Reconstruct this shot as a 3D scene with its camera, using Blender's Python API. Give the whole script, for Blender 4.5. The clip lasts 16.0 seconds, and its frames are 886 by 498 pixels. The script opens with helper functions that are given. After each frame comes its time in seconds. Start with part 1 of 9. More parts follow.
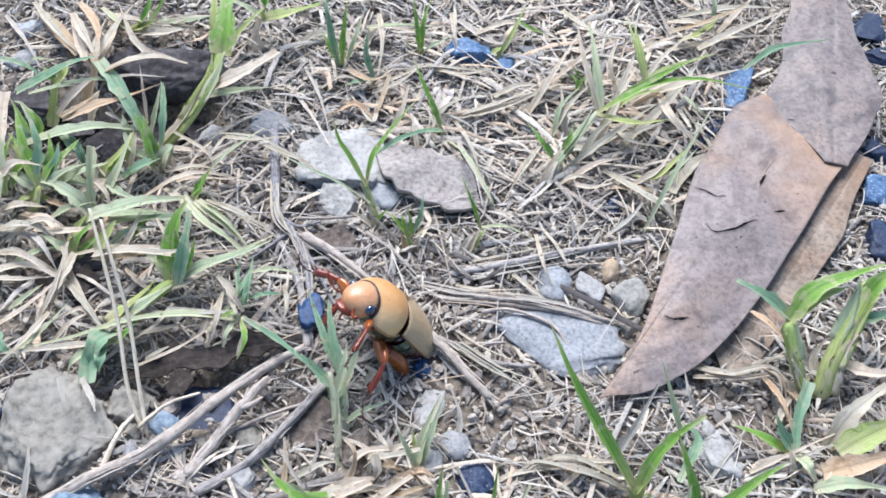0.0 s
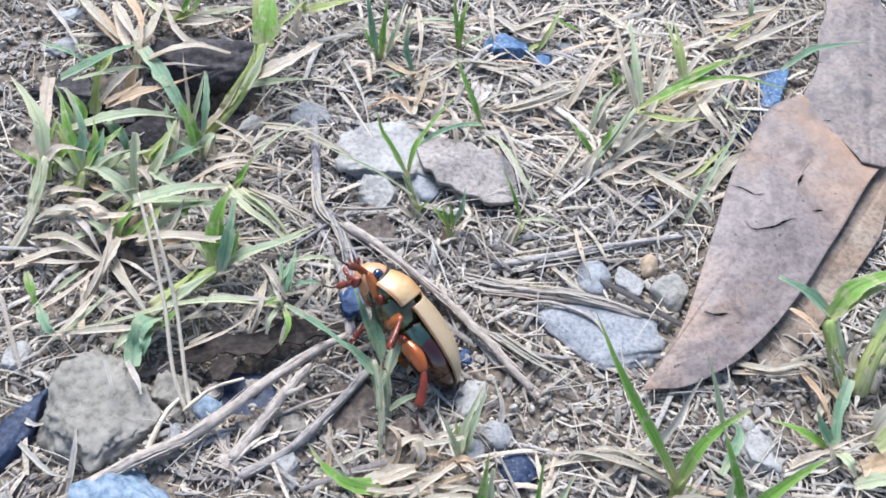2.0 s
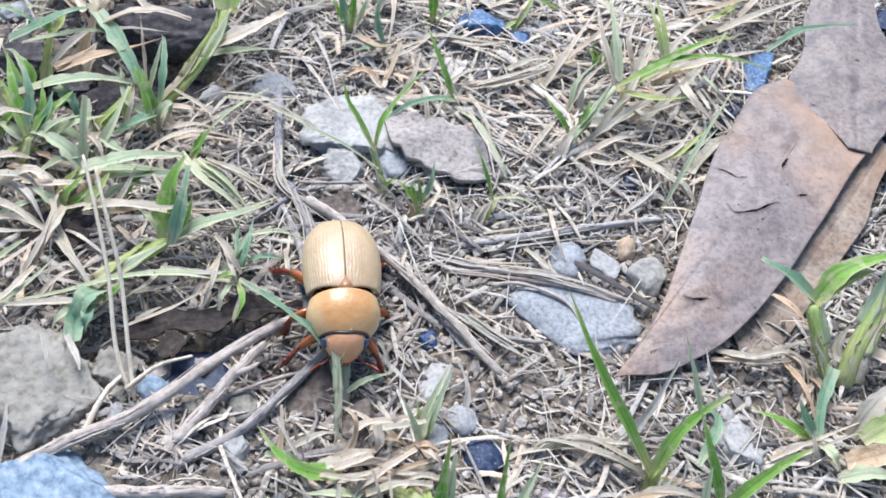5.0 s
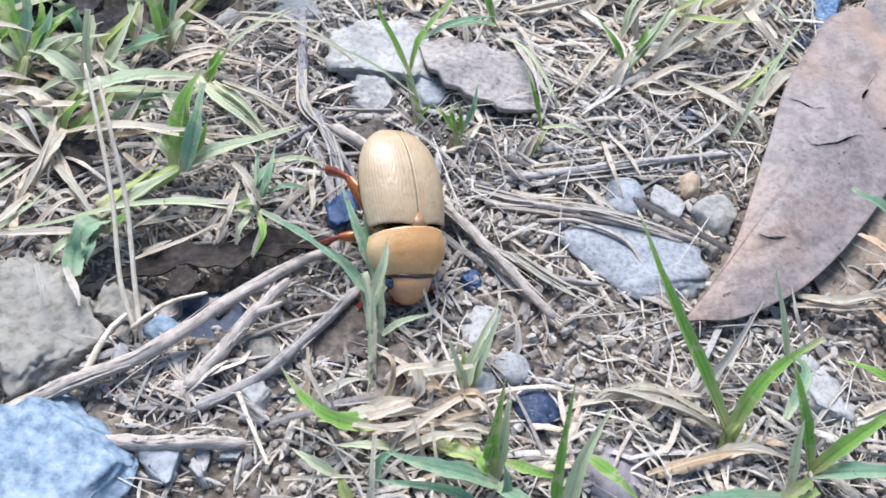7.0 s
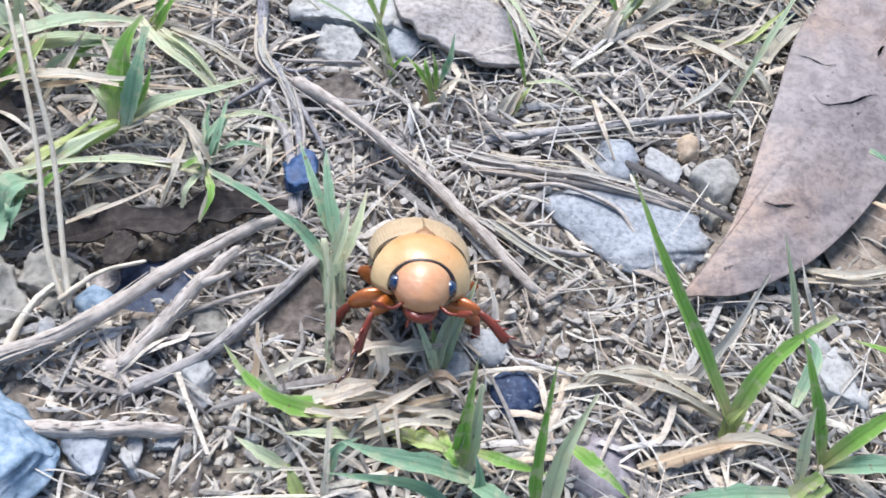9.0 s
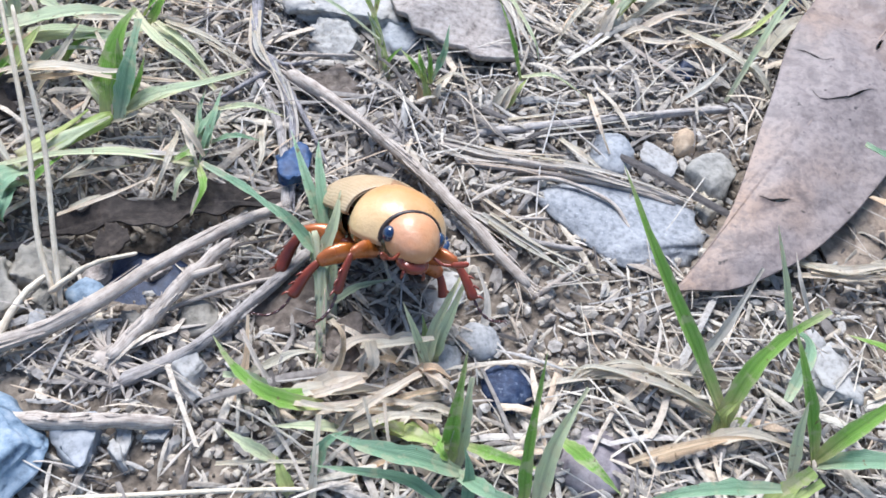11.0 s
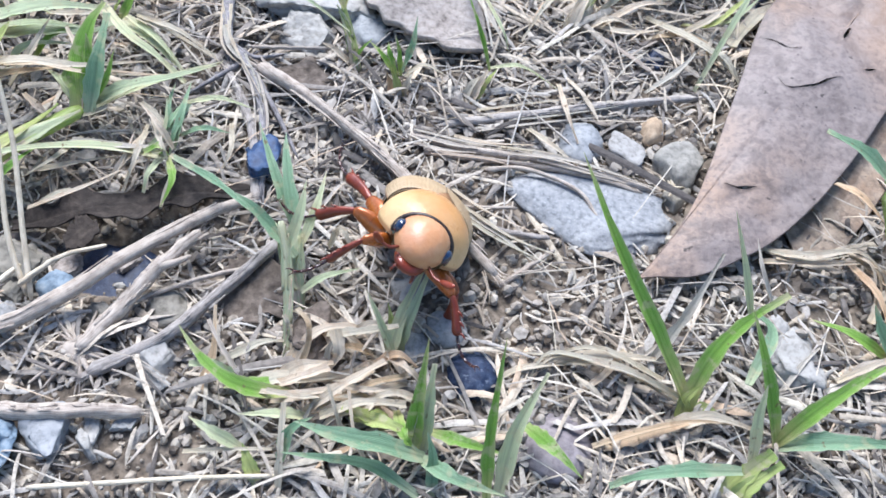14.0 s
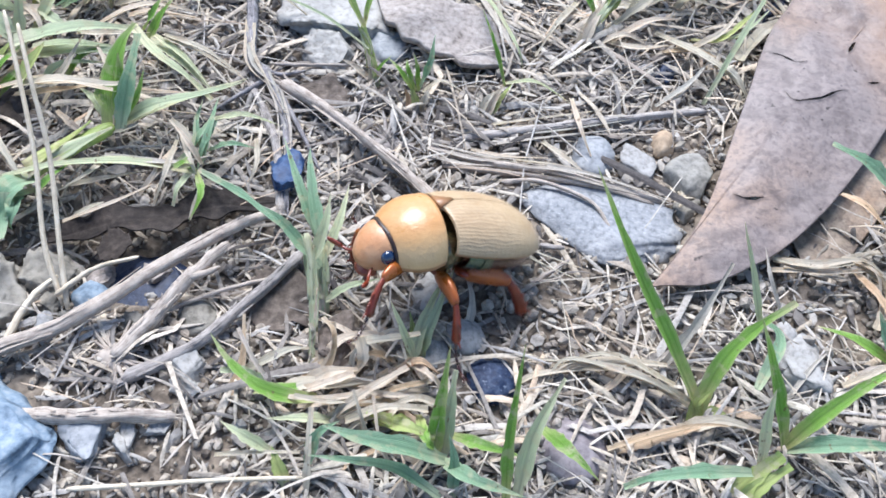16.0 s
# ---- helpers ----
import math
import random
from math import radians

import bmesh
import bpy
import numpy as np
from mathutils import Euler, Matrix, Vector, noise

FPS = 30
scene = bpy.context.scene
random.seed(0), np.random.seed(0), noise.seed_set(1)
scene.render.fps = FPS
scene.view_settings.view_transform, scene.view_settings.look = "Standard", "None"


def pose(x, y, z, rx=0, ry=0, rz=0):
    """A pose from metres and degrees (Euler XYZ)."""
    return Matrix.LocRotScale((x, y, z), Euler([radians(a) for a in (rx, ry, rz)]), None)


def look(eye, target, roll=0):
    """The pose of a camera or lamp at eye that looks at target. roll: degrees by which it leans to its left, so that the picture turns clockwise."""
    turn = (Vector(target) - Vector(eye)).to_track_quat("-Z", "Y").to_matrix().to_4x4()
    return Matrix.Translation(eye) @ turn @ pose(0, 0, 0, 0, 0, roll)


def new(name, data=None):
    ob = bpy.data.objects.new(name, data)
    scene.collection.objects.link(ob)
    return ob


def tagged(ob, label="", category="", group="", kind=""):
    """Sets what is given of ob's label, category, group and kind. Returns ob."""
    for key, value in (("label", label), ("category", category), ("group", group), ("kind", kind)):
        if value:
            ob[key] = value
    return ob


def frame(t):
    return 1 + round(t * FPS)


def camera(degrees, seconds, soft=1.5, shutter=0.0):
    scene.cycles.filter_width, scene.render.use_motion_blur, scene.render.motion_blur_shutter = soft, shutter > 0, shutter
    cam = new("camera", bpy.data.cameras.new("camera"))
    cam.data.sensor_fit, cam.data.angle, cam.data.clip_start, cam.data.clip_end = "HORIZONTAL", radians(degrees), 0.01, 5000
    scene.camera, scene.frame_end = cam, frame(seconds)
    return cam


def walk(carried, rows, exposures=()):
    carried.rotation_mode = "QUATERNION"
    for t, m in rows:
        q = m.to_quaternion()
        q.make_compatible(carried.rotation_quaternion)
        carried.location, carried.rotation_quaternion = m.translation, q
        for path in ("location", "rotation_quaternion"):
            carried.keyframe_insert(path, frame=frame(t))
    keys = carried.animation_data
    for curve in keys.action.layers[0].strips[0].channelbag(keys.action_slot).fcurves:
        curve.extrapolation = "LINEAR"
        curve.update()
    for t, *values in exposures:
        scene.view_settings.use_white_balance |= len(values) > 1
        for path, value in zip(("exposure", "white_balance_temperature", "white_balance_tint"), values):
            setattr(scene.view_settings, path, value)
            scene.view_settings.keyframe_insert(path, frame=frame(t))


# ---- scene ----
import functools

MM = 0.001
cam = camera(53.0, 16.0, soft=1.65, shutter=0.35)
PATH = [
    (0.0, (0.00933, -0.09511, 0.15846), (0.00919, 0.01323, 0.00000), 3.78),
    (0.5, (0.00886, -0.09566, 0.15928), (0.00860, 0.01291, 0.00000), 4.06),
    (1.0, (0.00595, -0.09588, 0.15838), (0.00545, 0.01226, 0.00000), 4.18),
    (1.5, (0.00331, -0.09682, 0.15692), (0.00305, 0.01006, 0.00000), 4.54),
    (2.0, (0.00123, -0.09840, 0.15769), (0.00078, 0.01040, 0.00000), 4.74),
    (2.5, (-0.00025, -0.09895, 0.15794), (-0.00064, 0.01064, 0.00000), 5.02),
    (3.0, (-0.00014, -0.09752, 0.15824), (-0.00111, 0.01294, 0.00000), 5.12),
    (3.5, (0.00353, -0.09534, 0.15592), (0.00359, 0.01183, 0.00000), 5.68),
    (3.7, (0.00559, -0.09476, 0.15714), (0.00580, 0.01308, 0.00000), 5.76),
    (5.8, (0.00180, -0.10001, 0.13165), (0.00574, -0.00423, 0.00000), 8.27),
    (6.0, (0.00104, -0.09879, 0.12813), (0.00388, -0.00582, 0.00000), 7.77),
    (6.5, (0.00100, -0.09649, 0.12465), (0.00322, -0.00778, 0.00000), 7.59),
    (7.0, (0.00000, -0.09681, 0.12391), (0.00145, -0.00967, 0.00000), 7.25),
    (7.5, (-0.00173, -0.09577, 0.12239), (-0.00057, -0.00988, 0.00000), 7.21),
    (8.0, (-0.00148, -0.09316, 0.11771), (-0.00066, -0.01135, 0.00000), 7.23),
    (8.5, (0.00116, -0.09120, 0.11341), (0.00335, -0.01349, 0.00000), 8.25),
    (9.0, (0.00358, -0.08979, 0.11041), (0.00642, -0.01520, 0.00000), 8.68),
    (9.2, (0.00498, -0.08875, 0.10897), (0.00740, -0.01496, 0.00000), 8.40),
    (11.3, (0.00577, -0.09078, 0.10959), (0.00745, -0.01709, -0.00000), 8.10),
    (11.5, (0.00581, -0.09129, 0.10831), (0.00726, -0.01856, 0.00000), 7.87),
    (12.0, (0.00344, -0.09078, 0.10665), (0.00383, -0.01849, 0.00000), 7.21),
    (12.5, (0.00446, -0.08948, 0.10915), (0.00546, -0.01509, 0.00000), 7.73),
    (13.0, (0.00614, -0.09036, 0.11100), (0.00773, -0.01501, -0.00000), 8.09),
    (13.5, (0.00903, -0.09054, 0.11129), (0.01065, -0.01562, 0.00000), 7.90),
    (14.0, (0.01026, -0.09112, 0.11039), (0.01244, -0.01741, 0.00000), 7.91),
    (14.5, (0.01023, -0.09177, 0.11104), (0.01218, -0.01735, 0.00000), 7.61),
    (15.0, (0.00960, -0.09180, 0.11263), (0.01116, -0.01606, 0.00000), 7.27),
    (15.5, (0.00903, -0.09250, 0.11401), (0.01031, -0.01516, 0.00000), 7.08),
    (16.0, (0.00857, -0.09342, 0.11466), (0.00948, -0.01591, 0.00000), 6.84),
]
walk(cam, [(t, look(e, a, r)) for t, e, a, r in PATH], exposures=((0, 0.66, 5900, 10), (5.8, 0.70, 5900, 10), (16, 0.73, 5900, 10)))

# ---- light: bright open shade, a wide soft sun high behind the subject ----
world = bpy.data.worlds.new("sky")
scene.world = world
world.use_nodes = True
sky = world.node_tree.nodes.new("ShaderNodeTexSky")
sky.sky_type = "NISHITA"
sky.sun_disc = False
sky.sun_elevation = radians(52)
sky.sun_rotation = radians(-12)
world.node_tree.links.new(sky.outputs[0], world.node_tree.nodes["Background"].inputs[0])
world.node_tree.nodes["Background"].inputs[1].default_value = 0.13
sun = new("sun", bpy.data.lights.new("sun", "SUN"))
sun.data.energy, sun.data.angle, sun.data.color = 3.8, radians(33), (1.0, 0.97, 0.945)
sun.matrix_world = look((-0.2, 0.6, 0.9), (0, 0, 0))


# ---- materials ----
def shader(name, rough=0.7, metal=0.0, spec=0.5, coat=0.0):
    m = bpy.data.materials.new(name)
    m.use_nodes = True
    b = m.node_tree.nodes["Principled BSDF"]
    b.inputs["Roughness"].default_value = rough
    b.inputs["Metallic"].default_value = metal
    b.inputs["Specular IOR Level"].default_value = spec
    b.inputs["Coat Weight"].default_value = coat
    return m, m.node_tree, b


def node(nt, kind, **inputs):
    n = nt.nodes.new(kind)
    for k, v in inputs.items():
        n.inputs[k.replace("_", " ")].default_value = v
    return n


def ramp(nt, fac, *stops):
    r = nt.nodes.new("ShaderNodeValToRGB")
    while len(r.color_ramp.elements) < len(stops):
        r.color_ramp.elements.new(0.5)
    for el, (p, c) in zip(r.color_ramp.elements, stops):
        el.position, el.color = p, (*c, 1)
    nt.links.new(fac, r.inputs[0])
    return r.outputs[0]


def mixed(nt, fac, a, b, how="MIX"):
    m = nt.nodes.new("ShaderNodeMix")
    m.data_type, m.blend_type = "RGBA", how
    for sock, v in ((m.inputs[0], fac), (m.inputs[6], a), (m.inputs[7], b)):
        if isinstance(v, (int, float)):
            sock.default_value = v
        elif isinstance(v, tuple):
            sock.default_value = (*v, 1)
        else:
            nt.links.new(v, sock)
    return m.outputs[2]


def bumped(nt, b, height, strength, distance):
    n = node(nt, "ShaderNodeBump", Strength=strength, Distance=distance)
    nt.links.new(height, n.inputs["Height"])
    nt.links.new(n.outputs[0], b.inputs["Normal"])


def grain(nt, scale, detail=6.0, coords="Object", stretch=None, rough=0.6):
    c = nt.nodes.new("ShaderNodeTexCoord")
    out = c.outputs[coords]
    if stretch:
        mp = nt.nodes.new("ShaderNodeMapping")
        mp.inputs["Scale"].default_value = stretch
        nt.links.new(out, mp.inputs[0])
        out = mp.outputs[0]
    n = node(nt, "ShaderNodeTexNoise", Scale=scale, Detail=detail, Roughness=rough)
    nt.links.new(out, n.inputs["Vector"])
    return n.outputs[0]


def mineral(name, dark, mid, light, rough=0.75, coarse=120, fine=900, speck=None, bump=0.5):
    """Stone, clay or soil: broad stains, a fine grain and optional pale specks."""
    m, nt, b = shader(name, rough, spec=0.3)
    base = ramp(nt, grain(nt, coarse), (0.3, dark), (0.5, mid), (0.72, light))
    fine_n = grain(nt, fine, 8.0)
    col = mixed(nt, 0.55, base, ramp(nt, fine_n, (0.32, tuple(0.45 * v for v in dark)), (0.5, mid), (0.7, light)), "MIX")
    if speck:
        s = ramp(nt, grain(nt, fine * 1.4, 2.0), (0.62, (0, 0, 0)), (0.72, (0.7, 0.7, 0.7)))
        col = mixed(nt, s, col, speck)
    info = nt.nodes.new("ShaderNodeObjectInfo")
    tone = ramp(nt, info.outputs["Random"], (0.0, (0.86, 0.86, 0.88)), (1.0, (1.0, 0.99, 0.97)))
    nt.links.new(mixed(nt, 1.0, col, tone, "MULTIPLY"), b.inputs["Base Color"])
    bumped(nt, b, mixed(nt, 0.5, fine_n, grain(nt, coarse * 2.2, 5.0)), bump, 0.0005)
    return m


def crumbs_material(name, colours, rough=0.8, bump=0.4, fine=1500, stain=0.75):
    """Loose bits in one object: each island takes its own tone."""
    m, nt, b = shader(name, rough, spec=0.25)
    geo = nt.nodes.new("ShaderNodeNewGeometry")
    n = len(colours)
    tone = ramp(nt, geo.outputs["Random Per Island"], *[((k + 0.5) / n, c) for k, c in enumerate(colours)])
    g = grain(nt, fine, 5.0)
    col = mixed(nt, stain, tone, ramp(nt, g, (0.3, (0.35, 0.33, 0.32)), (0.55, (1, 1, 1)), (0.8, (1, 1, 1))), "MULTIPLY")
    nt.links.new(col, b.inputs["Base Color"])
    bumped(nt, b, g, bump, 0.00022)
    return m


def blade_material(name, base, mid, tip, vein, rough=0.45, spots=0.0, through_light=0.15, fleck=(0.66, 0.60, 0.40)):
    """A grass blade: colour runs from sheath to tip, with lengthwise veins and dry flecks."""
    m, nt, b = shader(name, rough, spec=0.45)
    uv = nt.nodes.new("ShaderNodeUVMap")
    uv.uv_map = "along"
    sep = nt.nodes.new("ShaderNodeSeparateXYZ")
    nt.links.new(uv.outputs[0], sep.inputs[0])
    wob = node(nt, "ShaderNodeMath")
    wob.operation = "MULTIPLY_ADD"
    nt.links.new(grain(nt, 260, 3.0), wob.inputs[0])
    wob.inputs[1].default_value = 0.5
    shift = node(nt, "ShaderNodeMath")
    shift.operation = "SUBTRACT"
    nt.links.new(sep.outputs[1], wob.inputs[2])
    nt.links.new(wob.outputs[0], shift.inputs[0])
    shift.inputs[1].default_value = 0.25
    col = ramp(nt, shift.outputs[0], (0.0, base), (0.28, mid), (0.75, mid), (1.0, tip))
    wave = node(nt, "ShaderNodeTexWave", Scale=4.6, Distortion=0.9, Detail=2.0)
    wave.bands_direction = "X"
    nt.links.new(uv.outputs[0], wave.inputs["Vector"])
    col = mixed(nt, ramp(nt, wave.outputs["Fac"], (0.35, (0, 0, 0)), (1.0, (0.32, 0.32, 0.32))), col, vein)
    half = node(nt, "ShaderNodeMath")
    half.operation = "SUBTRACT"
    half.inputs[1].default_value = 0.5
    nt.links.new(sep.outputs[0], half.inputs[0])
    away = node(nt, "ShaderNodeMath")
    away.operation = "ABSOLUTE"
    nt.links.new(half.outputs[0], away.inputs[0])
    col = mixed(nt, ramp(nt, away.outputs[0], (0.02, (0.42, 0.42, 0.42)), (0.14, (0, 0, 0))), col, tuple(0.55 * v for v in mid))
    col = mixed(nt, ramp(nt, away.outputs[0], (0.36, (0, 0, 0)), (0.5, (0.6, 0.6, 0.6))), col, tip)
    stretch = nt.nodes.new("ShaderNodeMapping")
    stretch.inputs["Scale"].default_value = (11.0, 2.2, 1.0)
    nt.links.new(uv.outputs[0], stretch.inputs[0])
    offs = nt.nodes.new("ShaderNodeObjectInfo")
    nt.links.new(offs.outputs["Location"], stretch.inputs["Location"])
    fibre = node(nt, "ShaderNodeTexNoise", Scale=2.4, Detail=5.0, Roughness=0.62)
    nt.links.new(stretch.outputs[0], fibre.inputs["Vector"])
    col = mixed(nt, 0.85, col, ramp(nt, fibre.outputs[0], (0.30, (0.76, 0.75, 0.72)), (0.50, (1.0, 1.0, 1.0)), (0.72, (1.15, 1.14, 1.10))), "MULTIPLY")
    if spots:
        s = ramp(nt, grain(nt, 420, 4.0), (0.54, (0, 0, 0)), (0.62, (spots, spots, spots)))
        col = mixed(nt, s, col, fleck)
        s = ramp(nt, grain(nt, 700, 3.0, stretch=(1.3, 1.0, 0.7)), (0.66, (0, 0, 0)), (0.72, (0.8, 0.8, 0.8)))
        col = mixed(nt, s, col, (0.24, 0.16, 0.09))
    info = nt.nodes.new("ShaderNodeObjectInfo")
    tone = ramp(nt, info.outputs["Random"], (0.0, (0.90, 0.94, 0.90)), (1.0, (1.10, 1.07, 1.02)))
    col = mixed(nt, 1.0, col, tone, "MULTIPLY")
    nt.links.new(col, b.inputs["Base Color"])
    bumped(nt, b, mixed(nt, 0.6, wave.outputs["Fac"], fibre.outputs[0]), 0.45, 0.0003)
    # thin blades pass some light
    thin = node(nt, "ShaderNodeBsdfTranslucent")
    nt.links.new(col, thin.inputs[0])
    mix = node(nt, "ShaderNodeMixShader", Fac=through_light)
    nt.links.new(b.outputs[0], mix.inputs[1])
    nt.links.new(thin.outputs[0], mix.inputs[2])
    nt.links.new(mix.outputs[0], nt.nodes["Material Output"].inputs[0])
    return m


def dead_leaf_material(name, ground, dark, warm, rough=0.5, warm_scale=34, veins=0.05, rim=0.7):
    """A dead gum leaf: blotches, warm patches, side veins and fine black specks."""
    m, nt, b = shader(name, rough, spec=0.4)
    broad = grain(nt, warm_scale, 3.0)
    fine = grain(nt, 900, 8.0)
    specks = grain(nt, 620, 2.0)
    blot = grain(nt, 210, 6.0)
    col = mixed(nt, ramp(nt, broad, (0.46, (0, 0, 0)), (0.66, (0.6, 0.6, 0.6))), ground, warm)
    col = mixed(nt, ramp(nt, fine, (0.35, (0.6, 0.6, 0.6)), (0.55, (0, 0, 0))), col, dark)
    col = mixed(nt, ramp(nt, blot, (0.34, (0.65, 0.65, 0.65)), (0.48, (0, 0, 0))), col, dark)
    col = mixed(nt, ramp(nt, specks, (0.68, (0, 0, 0)), (0.74, (0.9, 0.9, 0.9))), col, tuple(0.4 * v for v in dark))
    uv = nt.nodes.new("ShaderNodeUVMap")
    uv.uv_map = "along"
    sep = nt.nodes.new("ShaderNodeSeparateXYZ")
    nt.links.new(uv.outputs[0], sep.inputs[0])
    off = node(nt, "ShaderNodeMath")
    off.operation = "SUBTRACT"
    off.inputs[1].default_value = 0.5
    nt.links.new(sep.outputs[0], off.inputs[0])
    side = node(nt, "ShaderNodeMath")
    side.operation = "ABSOLUTE"
    nt.links.new(off.outputs[0], side.inputs[0])
    slant = node(nt, "ShaderNodeMath")
    slant.operation = "MULTIPLY_ADD"
    slant.inputs[1].default_value = 0.35
    nt.links.new(side.outputs[0], slant.inputs[0])
    nt.links.new(sep.outputs[1], slant.inputs[2])
    pack = nt.nodes.new("ShaderNodeCombineXYZ")
    nt.links.new(slant.outputs[0], pack.inputs[0])
    wave = node(nt, "ShaderNodeTexWave", Scale=7.0, Distortion=2.5, Detail=3.0)
    wave.bands_direction = "X"
    nt.links.new(pack.outputs[0], wave.inputs["Vector"])
    # warmer towards the stalk end, a darker worn rim
    end = ramp(nt, sep.outputs[1], (0.62, (0, 0, 0)), (0.95, (0.75, 0.75, 0.75)))
    patch = mixed(nt, 1.0, end, ramp(nt, grain(nt, 70, 4.0), (0.36, (0.1, 0.1, 0.1)), (0.6, (1, 1, 1))), "MULTIPLY")
    col = mixed(nt, patch, col, tuple(1.12 * v for v in warm))
    col = mixed(nt, ramp(nt, side.outputs[0], (0.475, (0, 0, 0)), (0.5, (rim, rim, rim))), col, dark)
    vein = ramp(nt, wave.outputs["Fac"], (0.0, (veins,) * 3), (0.10, (0, 0, 0)))
    col = mixed(nt, vein, col, warm)
    nt.links.new(col, b.inputs["Base Color"])
    bumped(nt, b, mixed(nt, 2.4 * veins, mixed(nt, 0.5, fine, blot), wave.outputs["Fac"]), 0.55, 0.0007)
    return m


def wood_material(name, dark, mid, light, rough=0.8):
    m, nt, b = shader(name, rough, spec=0.25)
    uv = nt.nodes.new("ShaderNodeUVMap")
    uv.uv_map = "along"
    mp = nt.nodes.new("ShaderNodeMapping")
    mp.inputs["Scale"].default_value = (14.0, 1.2, 1.0)
    nt.links.new(uv.outputs[0], mp.inputs[0])
    fib = node(nt, "ShaderNodeTexNoise", Scale=3.0, Detail=6.0, Roughness=0.65)
    nt.links.new(mp.outputs[0], fib.inputs["Vector"])
    g = grain(nt, 700, 6.0)
    col = mixed(nt, 0.45, ramp(nt, fib.outputs[0], (0.38, dark), (0.48, mid), (0.60, light)), ramp(nt, g, (0.34, dark), (0.5, mid), (0.66, light)))
    info = nt.nodes.new("ShaderNodeObjectInfo")
    col = mixed(nt, 1.0, col, ramp(nt, info.outputs["Random"], (0.0, (0.88, 0.87, 0.86)), (1.0, (1.05, 1.05, 1.04))), "MULTIPLY")
    nt.links.new(col, b.inputs["Base Color"])
    bumped(nt, b, mixed(nt, 0.4, fib.outputs[0], g), 0.6, 0.00035)
    return m


SOIL = mineral("soil", (0.036, 0.028, 0.022), (0.18, 0.147, 0.115), (0.40, 0.335, 0.265), 0.95, 60, 800, bump=1.0)
WHITE_STONE = mineral("white_stone", (0.28, 0.262, 0.238), (0.395, 0.38, 0.355), (0.50, 0.485, 0.46), 0.85, 90, 1000, bump=0.5)
GREY_STONE = mineral("grey_stone", (0.235, 0.232, 0.225), (0.34, 0.335, 0.325), (0.44, 0.435, 0.42), 0.7, 90, 1300, bump=0.5)
BEIGE_STONE = mineral("beige_stone", (0.23, 0.215, 0.18), (0.35, 0.33, 0.285), (0.46, 0.435, 0.38), 0.75, 120, 1100, bump=0.6)
ROCK = mineral("pale_rock", (0.17, 0.185, 0.20), (0.345, 0.352, 0.355), (0.53, 0.52, 0.50), 0.7, 110, 1100, speck=(0.56, 0.57, 0.57), bump=0.8)
BLUE_GREY_STONE = mineral("blue_grey_stone", (0.27, 0.285, 0.295), (0.36, 0.37, 0.375), (0.46, 0.465, 0.465), 0.6, 90, 1000, bump=0.3)
NAVY = mineral("navy_stone", (0.010, 0.024, 0.068), (0.028, 0.066, 0.16), (0.11, 0.19, 0.34), 0.5, 150, 900, bump=0.8)
DEEP_BLUE = mineral("deep_blue_stone", (0.010, 0.018, 0.045), (0.028, 0.046, 0.098), (0.15, 0.19, 0.27), 0.55, 260, 900, speck=(0.30, 0.34, 0.40), bump=0.9)
SLATE = mineral("slate", (0.012, 0.018, 0.036), (0.028, 0.040, 0.080), (0.07, 0.10, 0.17), 0.5, 160, 1000, bump=0.8)
BLUE_STONE = mineral("blue_stone", (0.035, 0.075, 0.155), (0.09, 0.165, 0.29), (0.26, 0.37, 0.50), 0.55, 110, 800, speck=(0.6, 0.68, 0.76))
PALE_BLUE_STONE = mineral("pale_blue_stone", (0.07, 0.125, 0.20), (0.24, 0.315, 0.385), (0.52, 0.55, 0.565), 0.6, 38, 600, bump=0.8)
CLAY = mineral("clay_stone", (0.14, 0.127, 0.103), (0.285, 0.262, 0.218), (0.40, 0.37, 0.32), 0.9, 130, 600, bump=1.0)
TAN_STONE = mineral("tan_stone", (0.33, 0.235, 0.15), (0.45, 0.335, 0.225), (0.56, 0.44, 0.32), 0.7, 150, 900)
PURPLE_STONE = mineral("purple_stone", (0.17, 0.14, 0.15), (0.27, 0.235, 0.24), (0.38, 0.345, 0.35), 0.65, 150, 900)
BARK = mineral("bark", (0.17, 0.138, 0.118), (0.385, 0.335, 0.295), (0.56, 0.50, 0.45), 0.85, 200, 900, bump=1.0)
# dark rock; on the clods this near-black also stands in for hollow shade
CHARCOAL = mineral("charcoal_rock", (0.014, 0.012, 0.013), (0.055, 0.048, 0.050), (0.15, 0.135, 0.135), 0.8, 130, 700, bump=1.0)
DARK_BARK = mineral("dark_bark", (0.05, 0.038, 0.030), (0.135, 0.108, 0.088), (0.27, 0.225, 0.19), 0.85, 180, 800, bump=1.0)
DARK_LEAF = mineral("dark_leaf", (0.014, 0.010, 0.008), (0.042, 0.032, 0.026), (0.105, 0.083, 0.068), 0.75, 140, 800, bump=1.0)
GREEN = blade_material("green_blade", (0.70, 0.67, 0.34), (0.27, 0.50, 0.075), (0.60, 0.61, 0.34), (0.56, 0.65, 0.36), rough=0.4, spots=0.55, through_light=0.42)
BLUISH_GREEN = blade_material("bluish_green_blade", (0.56, 0.62, 0.44), (0.28, 0.46, 0.29), (0.48, 0.60, 0.42), (0.60, 0.69, 0.54), spots=0.45, through_light=0.42)
PALE_GREEN = blade_material("pale_green_blade", (0.78, 0.74, 0.55), (0.64, 0.70, 0.48), (0.75, 0.73, 0.54), (0.76, 0.76, 0.62), spots=0.45, through_light=0.44)
